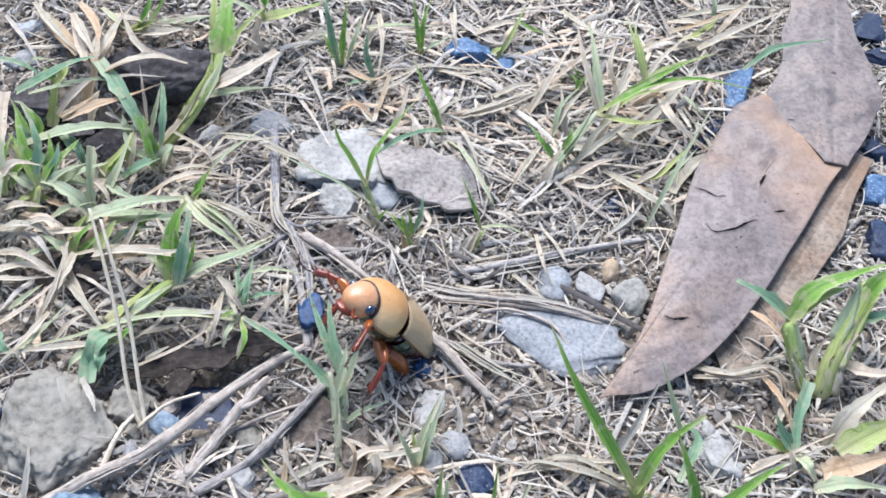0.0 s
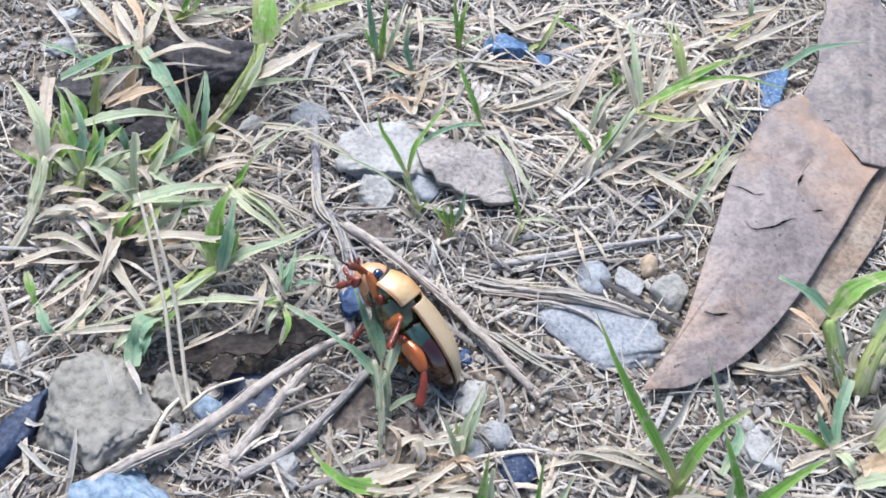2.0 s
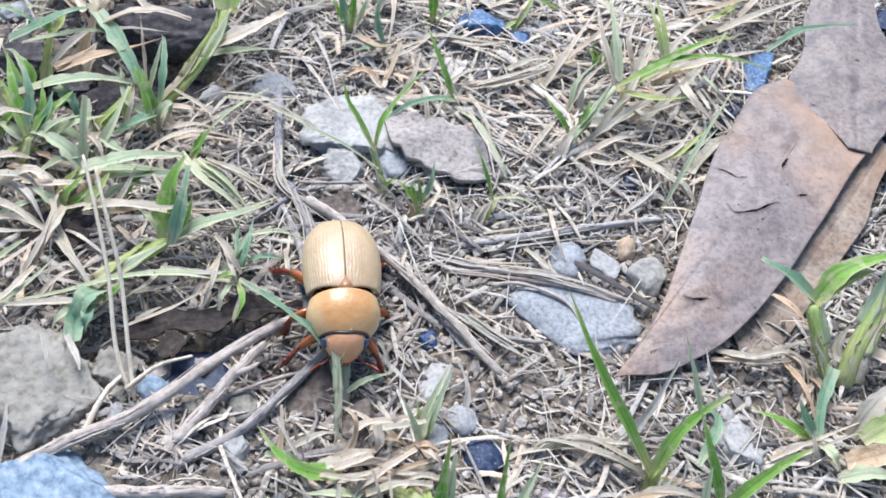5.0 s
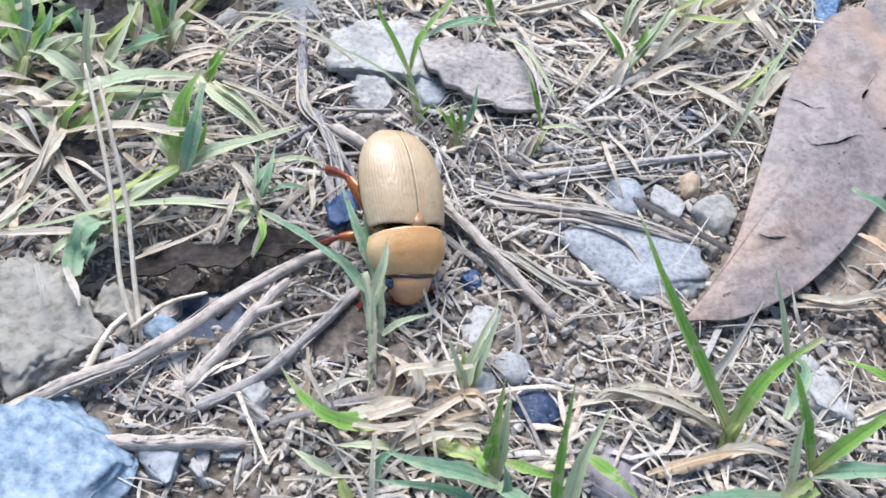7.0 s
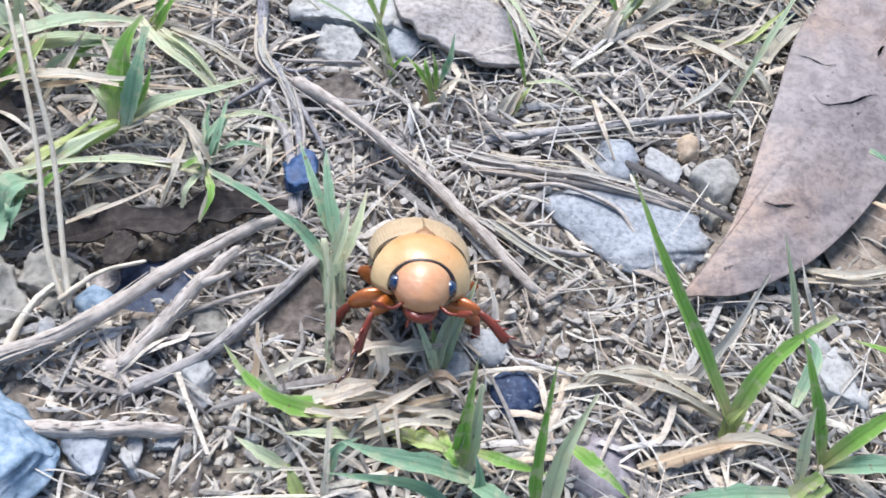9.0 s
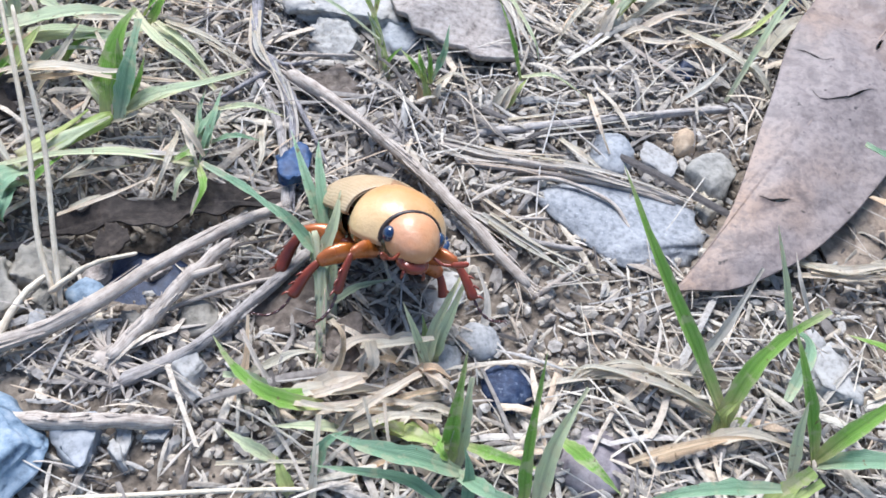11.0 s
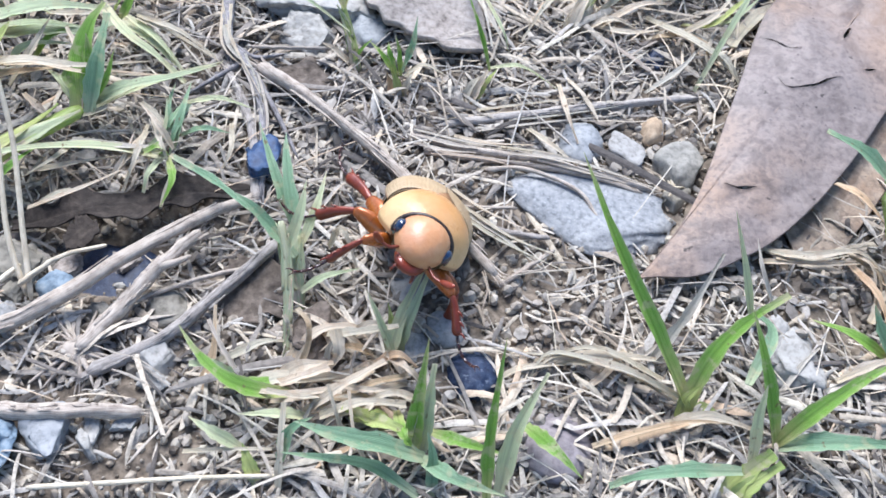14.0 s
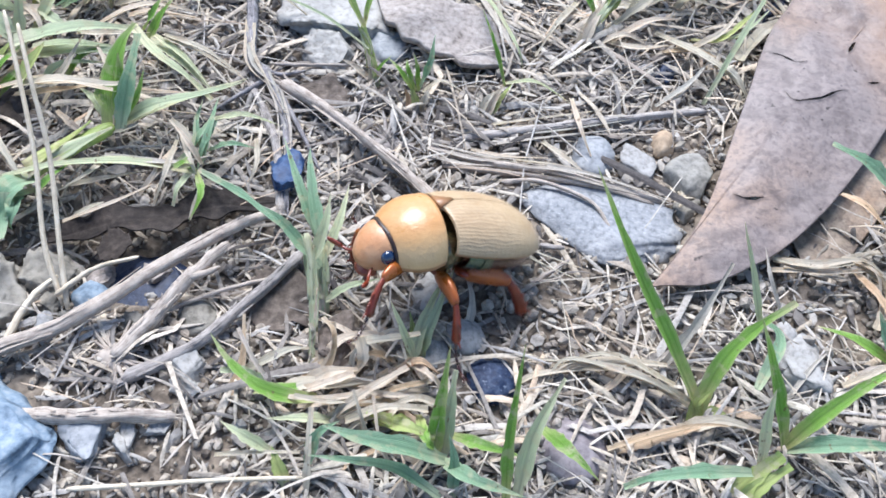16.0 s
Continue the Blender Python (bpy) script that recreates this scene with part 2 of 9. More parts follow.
YELLOW_GREEN = blade_material("yellow_green_stem", (0.70, 0.65, 0.42), (0.54, 0.60, 0.22), (0.42, 0.54, 0.16), (0.70, 0.71, 0.42), spots=0.7, through_light=0.36)
DRY = blade_material("dry_blade", (0.80, 0.70, 0.55), (0.83, 0.75, 0.65), (0.78, 0.68, 0.57), (0.62, 0.52, 0.41), 0.65, spots=0.4, through_light=0.44, fleck=(0.60, 0.46, 0.33))
RUST_DRY = blade_material("rust_dry_blade", (0.70, 0.57, 0.42), (0.72, 0.54, 0.37), (0.70, 0.58, 0.45), (0.50, 0.35, 0.24), 0.65, spots=0.6, through_light=0.32, fleck=(0.50, 0.32, 0.19))
GREY_DRY = blade_material("grey_dry_blade", (0.62, 0.56, 0.50), (0.70, 0.64, 0.58), (0.62, 0.55, 0.48), (0.45, 0.39, 0.34), 0.75, spots=0.4, through_light=0.3, fleck=(0.46, 0.40, 0.35))
PALE_WOOD = wood_material("pale_wood", (0.21, 0.168, 0.14), (0.445, 0.378, 0.32), (0.60, 0.53, 0.46))
GREY_WOOD = wood_material("grey_wood", (0.14, 0.124, 0.116), (0.36, 0.322, 0.295), (0.53, 0.485, 0.445))
DARK_WOOD = wood_material("dark_wood", (0.085, 0.078, 0.082), (0.27, 0.252, 0.26), (0.48, 0.455, 0.455))
STRAW_STALK = wood_material("straw_stalk", (0.50, 0.40, 0.28), (0.74, 0.63, 0.47), (0.82, 0.74, 0.60), 0.6)
BROWN_LEAF = dead_leaf_material("brown_leaf", (0.252, 0.206, 0.188), (0.112, 0.086, 0.080), (0.40, 0.25, 0.15), veins=0.012, rim=0.45)
GREY_LEAF = dead_leaf_material("grey_leaf", (0.25, 0.20, 0.172), (0.090, 0.078, 0.080), (0.33, 0.22, 0.15), veins=0.012, rim=0.15)
TAN_LEAF = dead_leaf_material("tan_leaf", (0.32, 0.25, 0.185), (0.10, 0.068, 0.05), (0.25, 0.145, 0.08), warm_scale=110, veins=0.0)
STRAW = crumbs_material("straw_litter", [(0.10, 0.088, 0.08), (0.58, 0.51, 0.43), (0.56, 0.475, 0.36), (0.30, 0.27, 0.24), (0.15, 0.132, 0.12), (0.62, 0.55, 0.45), (0.42, 0.39, 0.35), (0.22, 0.19, 0.165), (0.60, 0.53, 0.43), (0.33, 0.27, 0.21), (0.50, 0.47, 0.43), (0.11, 0.097, 0.09)], bump=0.9, fine=1400, stain=0.6)
MAT_STRAW = crumbs_material("pale_straw", [(0.60, 0.50, 0.385), (0.50, 0.43, 0.345), (0.66, 0.59, 0.49), (0.40, 0.355, 0.31), (0.58, 0.49, 0.38), (0.60, 0.445, 0.31), (0.28, 0.25, 0.225), (0.64, 0.575, 0.46), (0.47, 0.43, 0.39)], bump=0.6, fine=1400, stain=0.55)
FLAKES = crumbs_material("flakes", [(0.172, 0.154, 0.138), (0.378, 0.34, 0.299), (0.258, 0.221, 0.188), (0.48, 0.439, 0.387), (0.309, 0.278, 0.249), (0.541, 0.491, 0.409), (0.215, 0.191, 0.173)], bump=0.9, fine=900)
CLODS = crumbs_material("clods", [(0.344, 0.298, 0.249), (0.429, 0.381, 0.322), (0.293, 0.253, 0.215), (0.48, 0.431, 0.368)], bump=0.8, fine=900)
GRIT = crumbs_material("grit", [(0.168, 0.140, 0.113), (0.250, 0.216, 0.176), (0.423, 0.366, 0.297), (0.538, 0.465, 0.375), (0.365, 0.300, 0.229), (0.365, 0.352, 0.326), (0.600, 0.537, 0.437), (0.480, 0.409, 0.322)], fine=900)


# ---- shapes; lengths in millimetres ----
COVERED = []  # footprints of stones and leaves, which loose litter leaves free


def covered(x, y):
    for cx, cy, a, b, c, d in COVERED:
        u, v = (x - cx) * c + (y - cy) * d, (y - cy) * c - (x - cx) * d
        if (u / a) ** 2 + (v / b) ** 2 < 1:
            return True
    return False


def ground_h(x, y):
    far = max(0.0, math.hypot(x, y) - 180) / 60
    h = 1.4 * noise.noise(Vector((x / 26, y / 26, 3.1))) + 0.7 * noise.noise(Vector((x / 8, y / 8, 7.7)))
    h -= 4.5 * math.exp(-((x + 40) ** 2 / 420 + (y + 22) ** 2 / 110)) + 8.5 * math.exp(-((x + 56) ** 2 / 120 + (y - 46) ** 2 / 50)) + 8.5 * math.exp(-((x + 80) ** 2 / 200 + (y - 42) ** 2 / 60))
    return h + 25 * min(far, 3) / 3 * noise.noise(Vector((x / 700, y / 700, 0.4)))


def finish(name, bm, material, smooth=True):
    bm.normal_update()
    me = bpy.data.meshes.new(name)
    bm.to_mesh(me)
    bm.free()
    me.materials.append(material)
    if smooth:
        me.polygons.foreach_set("use_smooth", [True] * len(me.polygons))
    return me


def part(name, bm, material, parent, label="", smooth=True):
    ob = new(name, finish(name, bm, material, smooth))
    ob.parent = parent
    return tagged(ob, label)


def thing(name, bm, material, label, category, group="", kind="", at=None, smooth=True):
    ob = new(name, finish(name, bm, material, smooth))
    if at:
        ob.matrix_basis = at
    return tagged(ob, label, category, group, kind)


def spline(pts, n):
    """n + 1 points on a smooth curve through the given ones."""
    p = [Vector(q) for q in pts]
    p = [2 * p[0] - p[1]] + p + [2 * p[-1] - p[-2]]
    out, spans = [], len(p) - 3
    for k in range(n + 1):
        s = k / n * spans
        i = min(int(s), spans - 1)
        u = s - i
        a, b, c, d = p[i:i + 4]
        out.append(0.5 * (2 * b + (c - a) * u + (2 * a - 5 * b + 4 * c - d) * u * u + (3 * b - a - 3 * c + d) * u ** 3))
    return out


def ribbon(bm, pts, width, fold=0.25, thick=0.18, blunt=0.0, segs=12, twist=0.0, sheath=0.55):
    """A blade along pts: folded on its midrib, with two faces and closed edges, narrow at the sheath and pointed at the tip."""
    uv = bm.loops.layers.uv.get("along") or bm.loops.layers.uv.new("along")
    curve = spline(pts, segs)
    rows = []
    phase = random.random() * 6
    for k, c in enumerate(curve):
        t = k / segs
        d = (curve[min(k + 1, segs)] - curve[max(k - 1, 0)]).normalized()
        side = d.cross(Vector((0, 0, 1)))
        side = side.normalized() if side.length > 0.05 else Vector((1, 0, 0))
        ang = twist * t + 0.18 * math.sin(phase + 5 * t)
        up = side.cross(d)
        side = side * math.cos(ang) + up * math.sin(ang)
        up = side.cross(d)
        w = width / 2 * min(1, sheath + (1 - sheath) * t / 0.3) * max(blunt, min(1, (1 - t) / 0.7) ** 0.85)
        w = max(w * (1 + 0.06 * math.sin(phase * 3 + 23 * t)), 0.03)
        th = min(thick, w)
        wl, wr = w * (1 + 0.30 * noise.noise(Vector((phase * 9, t * 11, 1)))), w * (1 + 0.30 * noise.noise(Vector((phase * 9, t * 11, 7))))
        ring = [c - side * wl + up * w * fold, c - side * w * 0.5 + up * w * fold * 0.35, c, c + side * w * 0.5 + up * w * fold * 0.35, c + side * wr + up * w * fold,
                c + side * w * 0.5 + up * (w * fold * 0.35 - th), c - up * th, c - side * w * 0.5 + up * (w * fold * 0.35 - th)]
        rows.append([bm.verts.new(q * MM) for q in ring])
    us = (0.0, 0.25, 0.5, 0.75, 1.0, 0.75, 0.5, 0.25)
    for k in range(segs):
        for j in range(8):
            i = (j + 1) % 8
            f = bm.faces.new((rows[k][j], rows[k][i], rows[k + 1][i], rows[k + 1][j]))
            for loop, (u, v) in zip(f.loops, ((us[j], k), (us[i], k), (us[i], k + 1), (us[j], k + 1))):
                loop[uv].uv = (u, v / segs)
    bm.faces.new(rows[0][::-1])
    bm.faces.new(rows[-1])


def tube(bm, pts, r0, r1, sides=14, segs=24, knobs=0.15, seed=0, flat=1.0):
    """A twig or stalk along pts, with an uneven bark outline and closed ends."""
    uv = bm.loops.layers.uv.get("along") or bm.loops.layers.uv.new("along")
    curve = spline(pts, segs)
    rows = []
    length = sum((curve[k + 1] - curve[k]).length for k in range(segs))
    for k, c in enumerate(curve):
        t = k / segs
        d = (curve[min(k + 1, segs)] - curve[max(k - 1, 0)]).normalized()
        side = d.cross(Vector((0, 0, 1)))
        side = side.normalized() if side.length > 0.05 else Vector((1, 0, 0))
        up = side.cross(d)
        r = r0 + (r1 - r0) * t
        if knobs > 0.12 and 0 < k < segs:
            c = c + (side * noise.noise(Vector((k * 0.31, seed, 2))) + up * 0.5 * noise.noise(Vector((k * 0.31, seed, 9)))) * r * knobs * 1.3
        row = []
        for j in range(sides):
            a = 2 * math.pi * j / sides
            q = side * math.cos(a) + up * math.sin(a) * flat
            rr = r * (1 + knobs * noise.noise(Vector((math.cos(a) * 1.3 + seed * 7.1, math.sin(a) * 1.3, t * length / max(r, 0.2) * 0.35))) * 1.6)
            rr *= 1 + knobs * 1.3 * noise.noise(Vector((math.cos(a) * 2.1, math.sin(a) * 2.1, seed * 3.3 + t * 2)))
            if knobs > 0.12:
                rr *= 1 + 0.08 * math.sin(2 * a + seed + t * 3) + 0.13 * noise.noise(Vector((a * 2.6, seed * 5.3, t * length * 0.05)))
            if k in (0, segs):
                rr *= 0.6
            row.append(bm.verts.new((c + q * rr) * MM))
        rows.append(row)
    for k in range(segs):
        for j in range(sides):
            i = (j + 1) % sides
            f = bm.faces.new((rows[k][j], rows[k][i], rows[k + 1][i], rows[k + 1][j]))
            for loop, (u, v) in zip(f.loops, ((j, k), (j + 1, k), (j + 1, k + 1), (j, k + 1))):
                loop[uv].uv = (u / sides, v / segs * length / 12)
    bm.faces.new(rows[0][::-1])
    bm.faces.new(rows[-1])


def stone_mesh(size, seed, sharp=0.5, subdiv=4, rugged=0.0):
    """A worn or broken stone: a ball cut by planes, filled out to its size, then roughened."""
    rng = random.Random(seed)
    bm = bmesh.new()
    bmesh.ops.create_icosphere(bm, subdivisions=subdiv, radius=1.0)
    planes = [(Vector((0.1, 0.05, 1)).normalized(), 0.62)] if sharp > 0.5 else []
    for k in range(9):
        n = Vector((rng.gauss(0, 1), rng.gauss(0, 1), rng.gauss(0, 0.5))).normalized()
        planes.append((n, rng.uniform(0.42, 0.78) if sharp > 0.65 else rng.uniform(0.6, 0.9)))
    off = Vector((seed * 3.7, seed * 1.3, seed * 0.7))
    pts = []
    for v in bm.verts:
        p = v.co.copy()
        for n, d in planes:
            over = p.dot(n) - d
            if over > 0:
                p -= n * over * min(1.0, sharp * 1.35)
        pts.append(p)
    lo = [min(p[k] for p in pts) for k in range(3)]
    hi = [max(p[k] for p in pts) for k in range(3)]
    rough = 0.35 + 1.3 * sharp
    for v, p in zip(bm.verts, pts):
        p = Vector([2 * (p[k] - lo[k]) / (hi[k] - lo[k]) - 1 for k in range(3)])
        p *= 1 + (0.07 + 0.06 * sharp) * noise.noise(p * 1.6 + off) + 0.13 * sharp * noise.noise(p * 2.9 + off) + rough * (0.045 * noise.noise(p * 4.5 + off) + 0.028 * noise.noise(p * 9 + off))
        if rugged:
            lump = abs(noise.noise(p * 3.4 + off)) + 0.55 * abs(noise.noise(p * 7.5 + off)) + 0.35 * noise.noise(p * 15 + off)
            p *= 1 + rugged * (0.17 * lump - 0.05)
        v.co = Vector((p.x * size[0] / 2, p.y * size[1] / 2, p.z * size[2] / 2)) * MM
    return bm


def stone(name, x, y, length, width, height, turn, material, label, sink=0.35, seed=1, sharp=0.6, group="", tilt=(0, 0), rugged=0.0):
    z = ground_h(x, y) + height * (0.5 - sink)
    COVERED.append((x, y, length * 0.45, width * 0.43, math.cos(radians(turn)), math.sin(radians(turn))))
    bm = stone_mesh((length, width, height), seed, sharp, 5 if rugged else 4, rugged)
    return thing(name, bm, material, label, "stone" if "pebble" not in name else "pebble", group, at=pose(x * MM, y * MM, z * MM, tilt[0], tilt[1], turn))


def twig(name, pts, r0, r1, material, label, seed=1, knobs=0.18, flat=1.0, group="", category="twig", forks=()):
    """A stick with optional short side shoots as parts."""
    bm = bmesh.new()
    tube(bm, pts, r0, r1, seed=seed, knobs=knobs, flat=flat, segs=28)
    ob = thing(name, bm, material, label, category, group)
    for fk in forks:
        fb = bmesh.new()
        tube(fb, fk, r1 * 0.9, r1 * 0.4, sides=7, segs=10, seed=seed + 3)
        part("side_shoot", fb, material, ob)
    if r0 > 0.7 and knobs > 0.12:
        rng = random.Random(seed * 17)
        path = spline(pts, 60)
        for _ in range(8):
            i = rng.randint(1, 44)
            n = rng.randint(6, 14)
            d = (path[i + 4] - path[i]).normalized()
            side = Vector((-d.y, d.x, 0)).normalized()
            a = rng.uniform(-1.3, 1.3)
            off = side * math.sin(a) + Vector((0, 0, math.cos(a)))
            r = r0 + (r1 - r0) * i / 60
            line = [path[i + k] + off * r * (0.96 if k < n * 0.7 else 1.0 + 0.28 * (k - n * 0.7) / n * 3) + side * rng.gauss(0, 0.06) for k in range(0, n + 1, 2)]
            sb = bmesh.new()
            ribbon(sb, line, rng.uniform(0.35, 0.9) * r, 0.1, 0.14, 0.3, 10, 0.2, 0.6)
            part("splinter", sb, material, ob)
        # torn fibres at both ends
        for at, on in ((0, 4), (60, 56)):
            d = (path[at] - path[on]).normalized()
            side = Vector((-d.y, d.x, 0)).normalized()
            r = r0 if at == 0 else r1
            for _ in range(6):
                out = side * rng.gauss(0, 0.8) + Vector((0, 0, rng.uniform(-0.3, 0.7)))
                reach = rng.uniform(1.2, 3.4) * r
                sb = bmesh.new()
                ribbon(sb, [path[on] + out * r * 0.5, path[at] + out * r * 0.7, path[at] + d * reach + out * r * 1.3], rng.uniform(0.3, 0.8) * r, 0.1, 0.12, 0.2, 8, 0.3, 0.8)
                part("splinter", sb, material, ob)
    return ob


def plant(name, x, y, label, group="grass plants"):
    e = new(name)
    e.location = (x * MM, y * MM, ground_h(x, y) * MM)
    return tagged(e, label, "grass", group)


def blade(parent, width, material, pts, name="blade", fold=0.34, twist=0.0, blunt=0.0, sheath=0.55):
    """A blade or stem of a plant; pts are in the world."""
    o = parent.location / MM
    bm = bmesh.new()
    ribbon(bm, [Vector(p) - o for p in pts], width, fold, 0.16, blunt, max(8, 5 * len(pts)), twist, sheath)
    return part(name, bm, material, parent, smooth=False)


def stem(parent, r0, r1, material, pts):
    o = parent.location / MM
    bm = bmesh.new()
    local = [Vector(p) - o for p in pts]
    tube(bm, local, r0 * 0.78, r1 * 0.72, sides=10, segs=18, knobs=0.12, seed=len(parent.children), flat=0.7)
    ob = part("stem", bm, material, parent)
    rng = random.Random(int(r0 * 100) + len(parent.children))
    path = spline(local, 30)
    for i, n, m in ((1, 16, DRY), (8, 18, material), (14, 15, PALE_GREEN)):
        d = (path[i + 4] - path[i]).normalized()
        side = d.cross(Vector((0, 0, 1)))
        off = (side.normalized() if side.length > 0.05 else Vector((1, 0, 0))) * rng.choice((-0.6, 0.6)) + Vector((0, 0, 0.55))
        line = [path[i + k] + off * r0 * (0.75 + 0.9 * (k / n) ** 3) for k in range(0, n + 1, 3)]
        sb = bmesh.new()
        ribbon(sb, line, r0 * rng.uniform(1.3, 1.7), 0.5, 0.14, 0.15, 12, rng.uniform(-0.5, 0.5), 0.9)
        part("sheath", sb, m, parent)
    return ob


def straw(name, pts, width, material, label, fold=0.3, twist=0.0, group="dry straws", blunt=0.35):
    bm = bmesh.new()
    ribbon(bm, pts, width, fold, 0.2, blunt, 14, twist, 0.8)
    return thing(name, bm, material, label, "straw", group, smooth=False)


def sheet(name, base, tip, material, label, widths, lift, curl=0.0, bow=0.0, thick=0.35, ragged=0.0, seed=1, sway=0.0, nu=26, nv=60, rise=None, wave=0.8, category="leaf", cracks=()):
    """A dead leaf: an axis from base to tip, widths (left, right) along it, a raised midrib, curled edges and a thickness.
    cracks: lines along which the blade has split open."""
    a, b = Vector((*base, 0)), Vector((*tip, 0))
    axis = b - a
    side = Vector((-axis.y, axis.x, 0)).normalized()
    mid = (a + b) / 2
    u = axis.normalized()
    COVERED.append((mid.x, mid.y, axis.length * 0.43, max(w[0] + w[1] for w in widths) * 0.27, u.x, u.y))
    bm = bmesh.new()
    uv = bm.loops.layers.uv.new("along")
    def profile(t):
        s = t * (len(widths) - 1)
        i = min(int(s), len(widths) - 2)
        u = s - i
        a0, a1, a2, a3 = widths[max(i - 1, 0)], widths[i], widths[i + 1], widths[min(i + 2, len(widths) - 1)]
        return [max(0.0, 0.5 * (2 * a1[k] + (a2[k] - a0[k]) * u + (2 * a0[k] - 5 * a1[k] + 4 * a2[k] - a3[k]) * u * u + (3 * a1[k] - a0[k] - 3 * a2[k] + a3[k]) * u ** 3)) for k in (0, 1)]
    top, low = [], []
    for k in range(nv + 1):
        t = k / nv
        wl, wr = profile(t)
        c = a + axis * t + side * sway * math.sin(math.pi * t)
        z0 = lift[0] * (1 - t) + lift[1] * t + bow * math.sin(math.pi * t)
        rt, rl = [], []
        for j in range(nu + 1):
            s = 2 * j / nu - 1
            w = wl if s < 0 else wr
            rag = 1 + ragged * noise.noise(Vector((t * 9 + seed, math.copysign(1, s) * 5, 0.3)))
            off = s * w * (1 + (rag - 1) * max(0.0, (abs(s) - 0.3) / 0.7) ** 2)
            q = c - side * off
            z = z0 + curl * s * s * abs(w) / 12 - 0.10 * math.exp(-(s * 9) ** 2)
            z += wave * noise.noise(Vector((q.x / 11 + seed, q.y / 11, 1.7))) + 0.25 * noise.noise(Vector((q.x / 3.5, q.y / 3.5, seed)))
            rt.append(bm.verts.new(Vector((q.x, q.y, z)) * MM))
            rl.append(bm.verts.new(Vector((q.x, q.y, z - thick)) * MM))
        top.append(rt)
        low.append(rl)
    def quad(v, uvs):
        f = bm.faces.new(v)
        for loop, c in zip(f.loops, uvs):
            loop[uv].uv = c
    lines = [spline([(*p, 0) for p in line], 8 * len(line)) for line in cracks]

    def nearest(m):
        """Place on the closest crack, the way from it, and its half width there."""
        best = (9.0, None, None, 0.0)
        for line in lines:
            if min((line[0] - m).length, (line[-1] - m).length, (line[len(line) // 2] - m).length) > 8:
                continue
            for k in range(len(line) - 1):
                p, q = line[k], line[k + 1]
                u = max(0, min(1, (m - p).dot(q - p) / (q - p).length_squared))
                way = m - p - (q - p) * u
                if way.length < best[0]:
                    r = 0.05 + 0.25 * math.sin(math.pi * (k + u) / (len(line) - 1)) ** 0.6 * (1 + 0.7 * noise.noise(m * 0.6))
                    best = (way.length, p + (q - p) * u, way, r)
        return best

    def split(v):
        m = sum((q.co for q in v), Vector()) / 4 / MM
        m.z = 0
        d, _, _, r = nearest(m)
        if d > r + 0.12:
            return False
        torn.update(v)
        return True
    torn = set()
    for k in range(nv):
        for j in range(nu):
            if cracks and split((top[k][j], top[k][j + 1], top[k + 1][j + 1], top[k + 1][j])):
                continue
            cs = ((j / nu, k / nv), ((j + 1) / nu, k / nv), ((j + 1) / nu, (k + 1) / nv), (j / nu, (k + 1) / nv))
            quad((top[k][j], top[k][j + 1], top[k + 1][j + 1], top[k + 1][j]), cs)
            quad((low[k][j], low[k + 1][j], low[k + 1][j + 1], low[k][j + 1]), cs)
        for j in (0, nu):
            v = (top[k][j], top[k + 1][j], low[k + 1][j], low[k][j])
            quad(v if j == 0 else v[::-1], ((0, 0),) * 4)
    for k in (0, nv):
        for j in range(nu):
            v = (top[k][j], top[k][j + 1], low[k][j + 1], low[k][j])
            quad(v[::-1] if k == 0 else v, ((0, 0),) * 4)
    for row, under in zip(top, low):
        for v, w in zip(row, under):
            if v in torn:
                m = Vector((v.co.x, v.co.y, 0)) / MM
                d, at, way, r = nearest(m)
                if d > 1e-4:
                    edge = (at + way * (min(r, d) / d)) * MM
                    v.co.xy, w.co.xy = edge.xy, edge.xy
                    v.co.z += (0.22 if way.y < 0 else -0.05) * MM
    bmesh.ops.recalc_face_normals(bm, faces=bm.faces)
    rib = [row[nu // 2].co / MM + Vector((0, 0, 0.05)) for row in top[::max(1, nv // 12)]]
    leaf = thing(name, bm, material, label, category)
    if axis.length > 45:
        rb = bmesh.new()
        tube(rb, [p - Vector((0, 0, 0.36)) for p in rib], 0.10, 0.20, 7, 40, 0.1, seed)
        part("midrib", rb, material, leaf, "thin leaf midrib")
    return leaf


def fray(name, x, y, count, length, material, label):
    """A worn root knot with splayed fibres."""
    rng = random.Random(int(x * 10) + count)
    z = ground_h(x, y)
    bm = stone_mesh((length * 0.7, length * 0.55, length * 0.4), count, 0.6, 3)
    bm.loops.layers.uv.new("along")
    knot = thing(name, bm, material, label, "root", at=pose(x * MM, y * MM, (z + 0.6) * MM))
    for _ in range(count):
        a, l = rng.uniform(0, 6.283), length * rng.uniform(0.5, 1.1)
        p = Vector((0, 0, rng.uniform(0.2, 1.2)))
        end = p + Vector((math.cos(a), math.sin(a), 0)) * l
        end.z = ground_h(x + end.x, y + end.y) - z - 0.6 + rng.uniform(0.3, 1.2)
        fb = bmesh.new()
        tube(fb, (p, (p + end) / 2 + Vector((rng.gauss(0, 0.5), rng.gauss(0, 0.5), 0.5)), end), rng.uniform(0.25, 0.5), 0.12, 6, 8, 0.2, rng.randint(1, 99))
        part("fibre", fb, material, knot)
    return knot


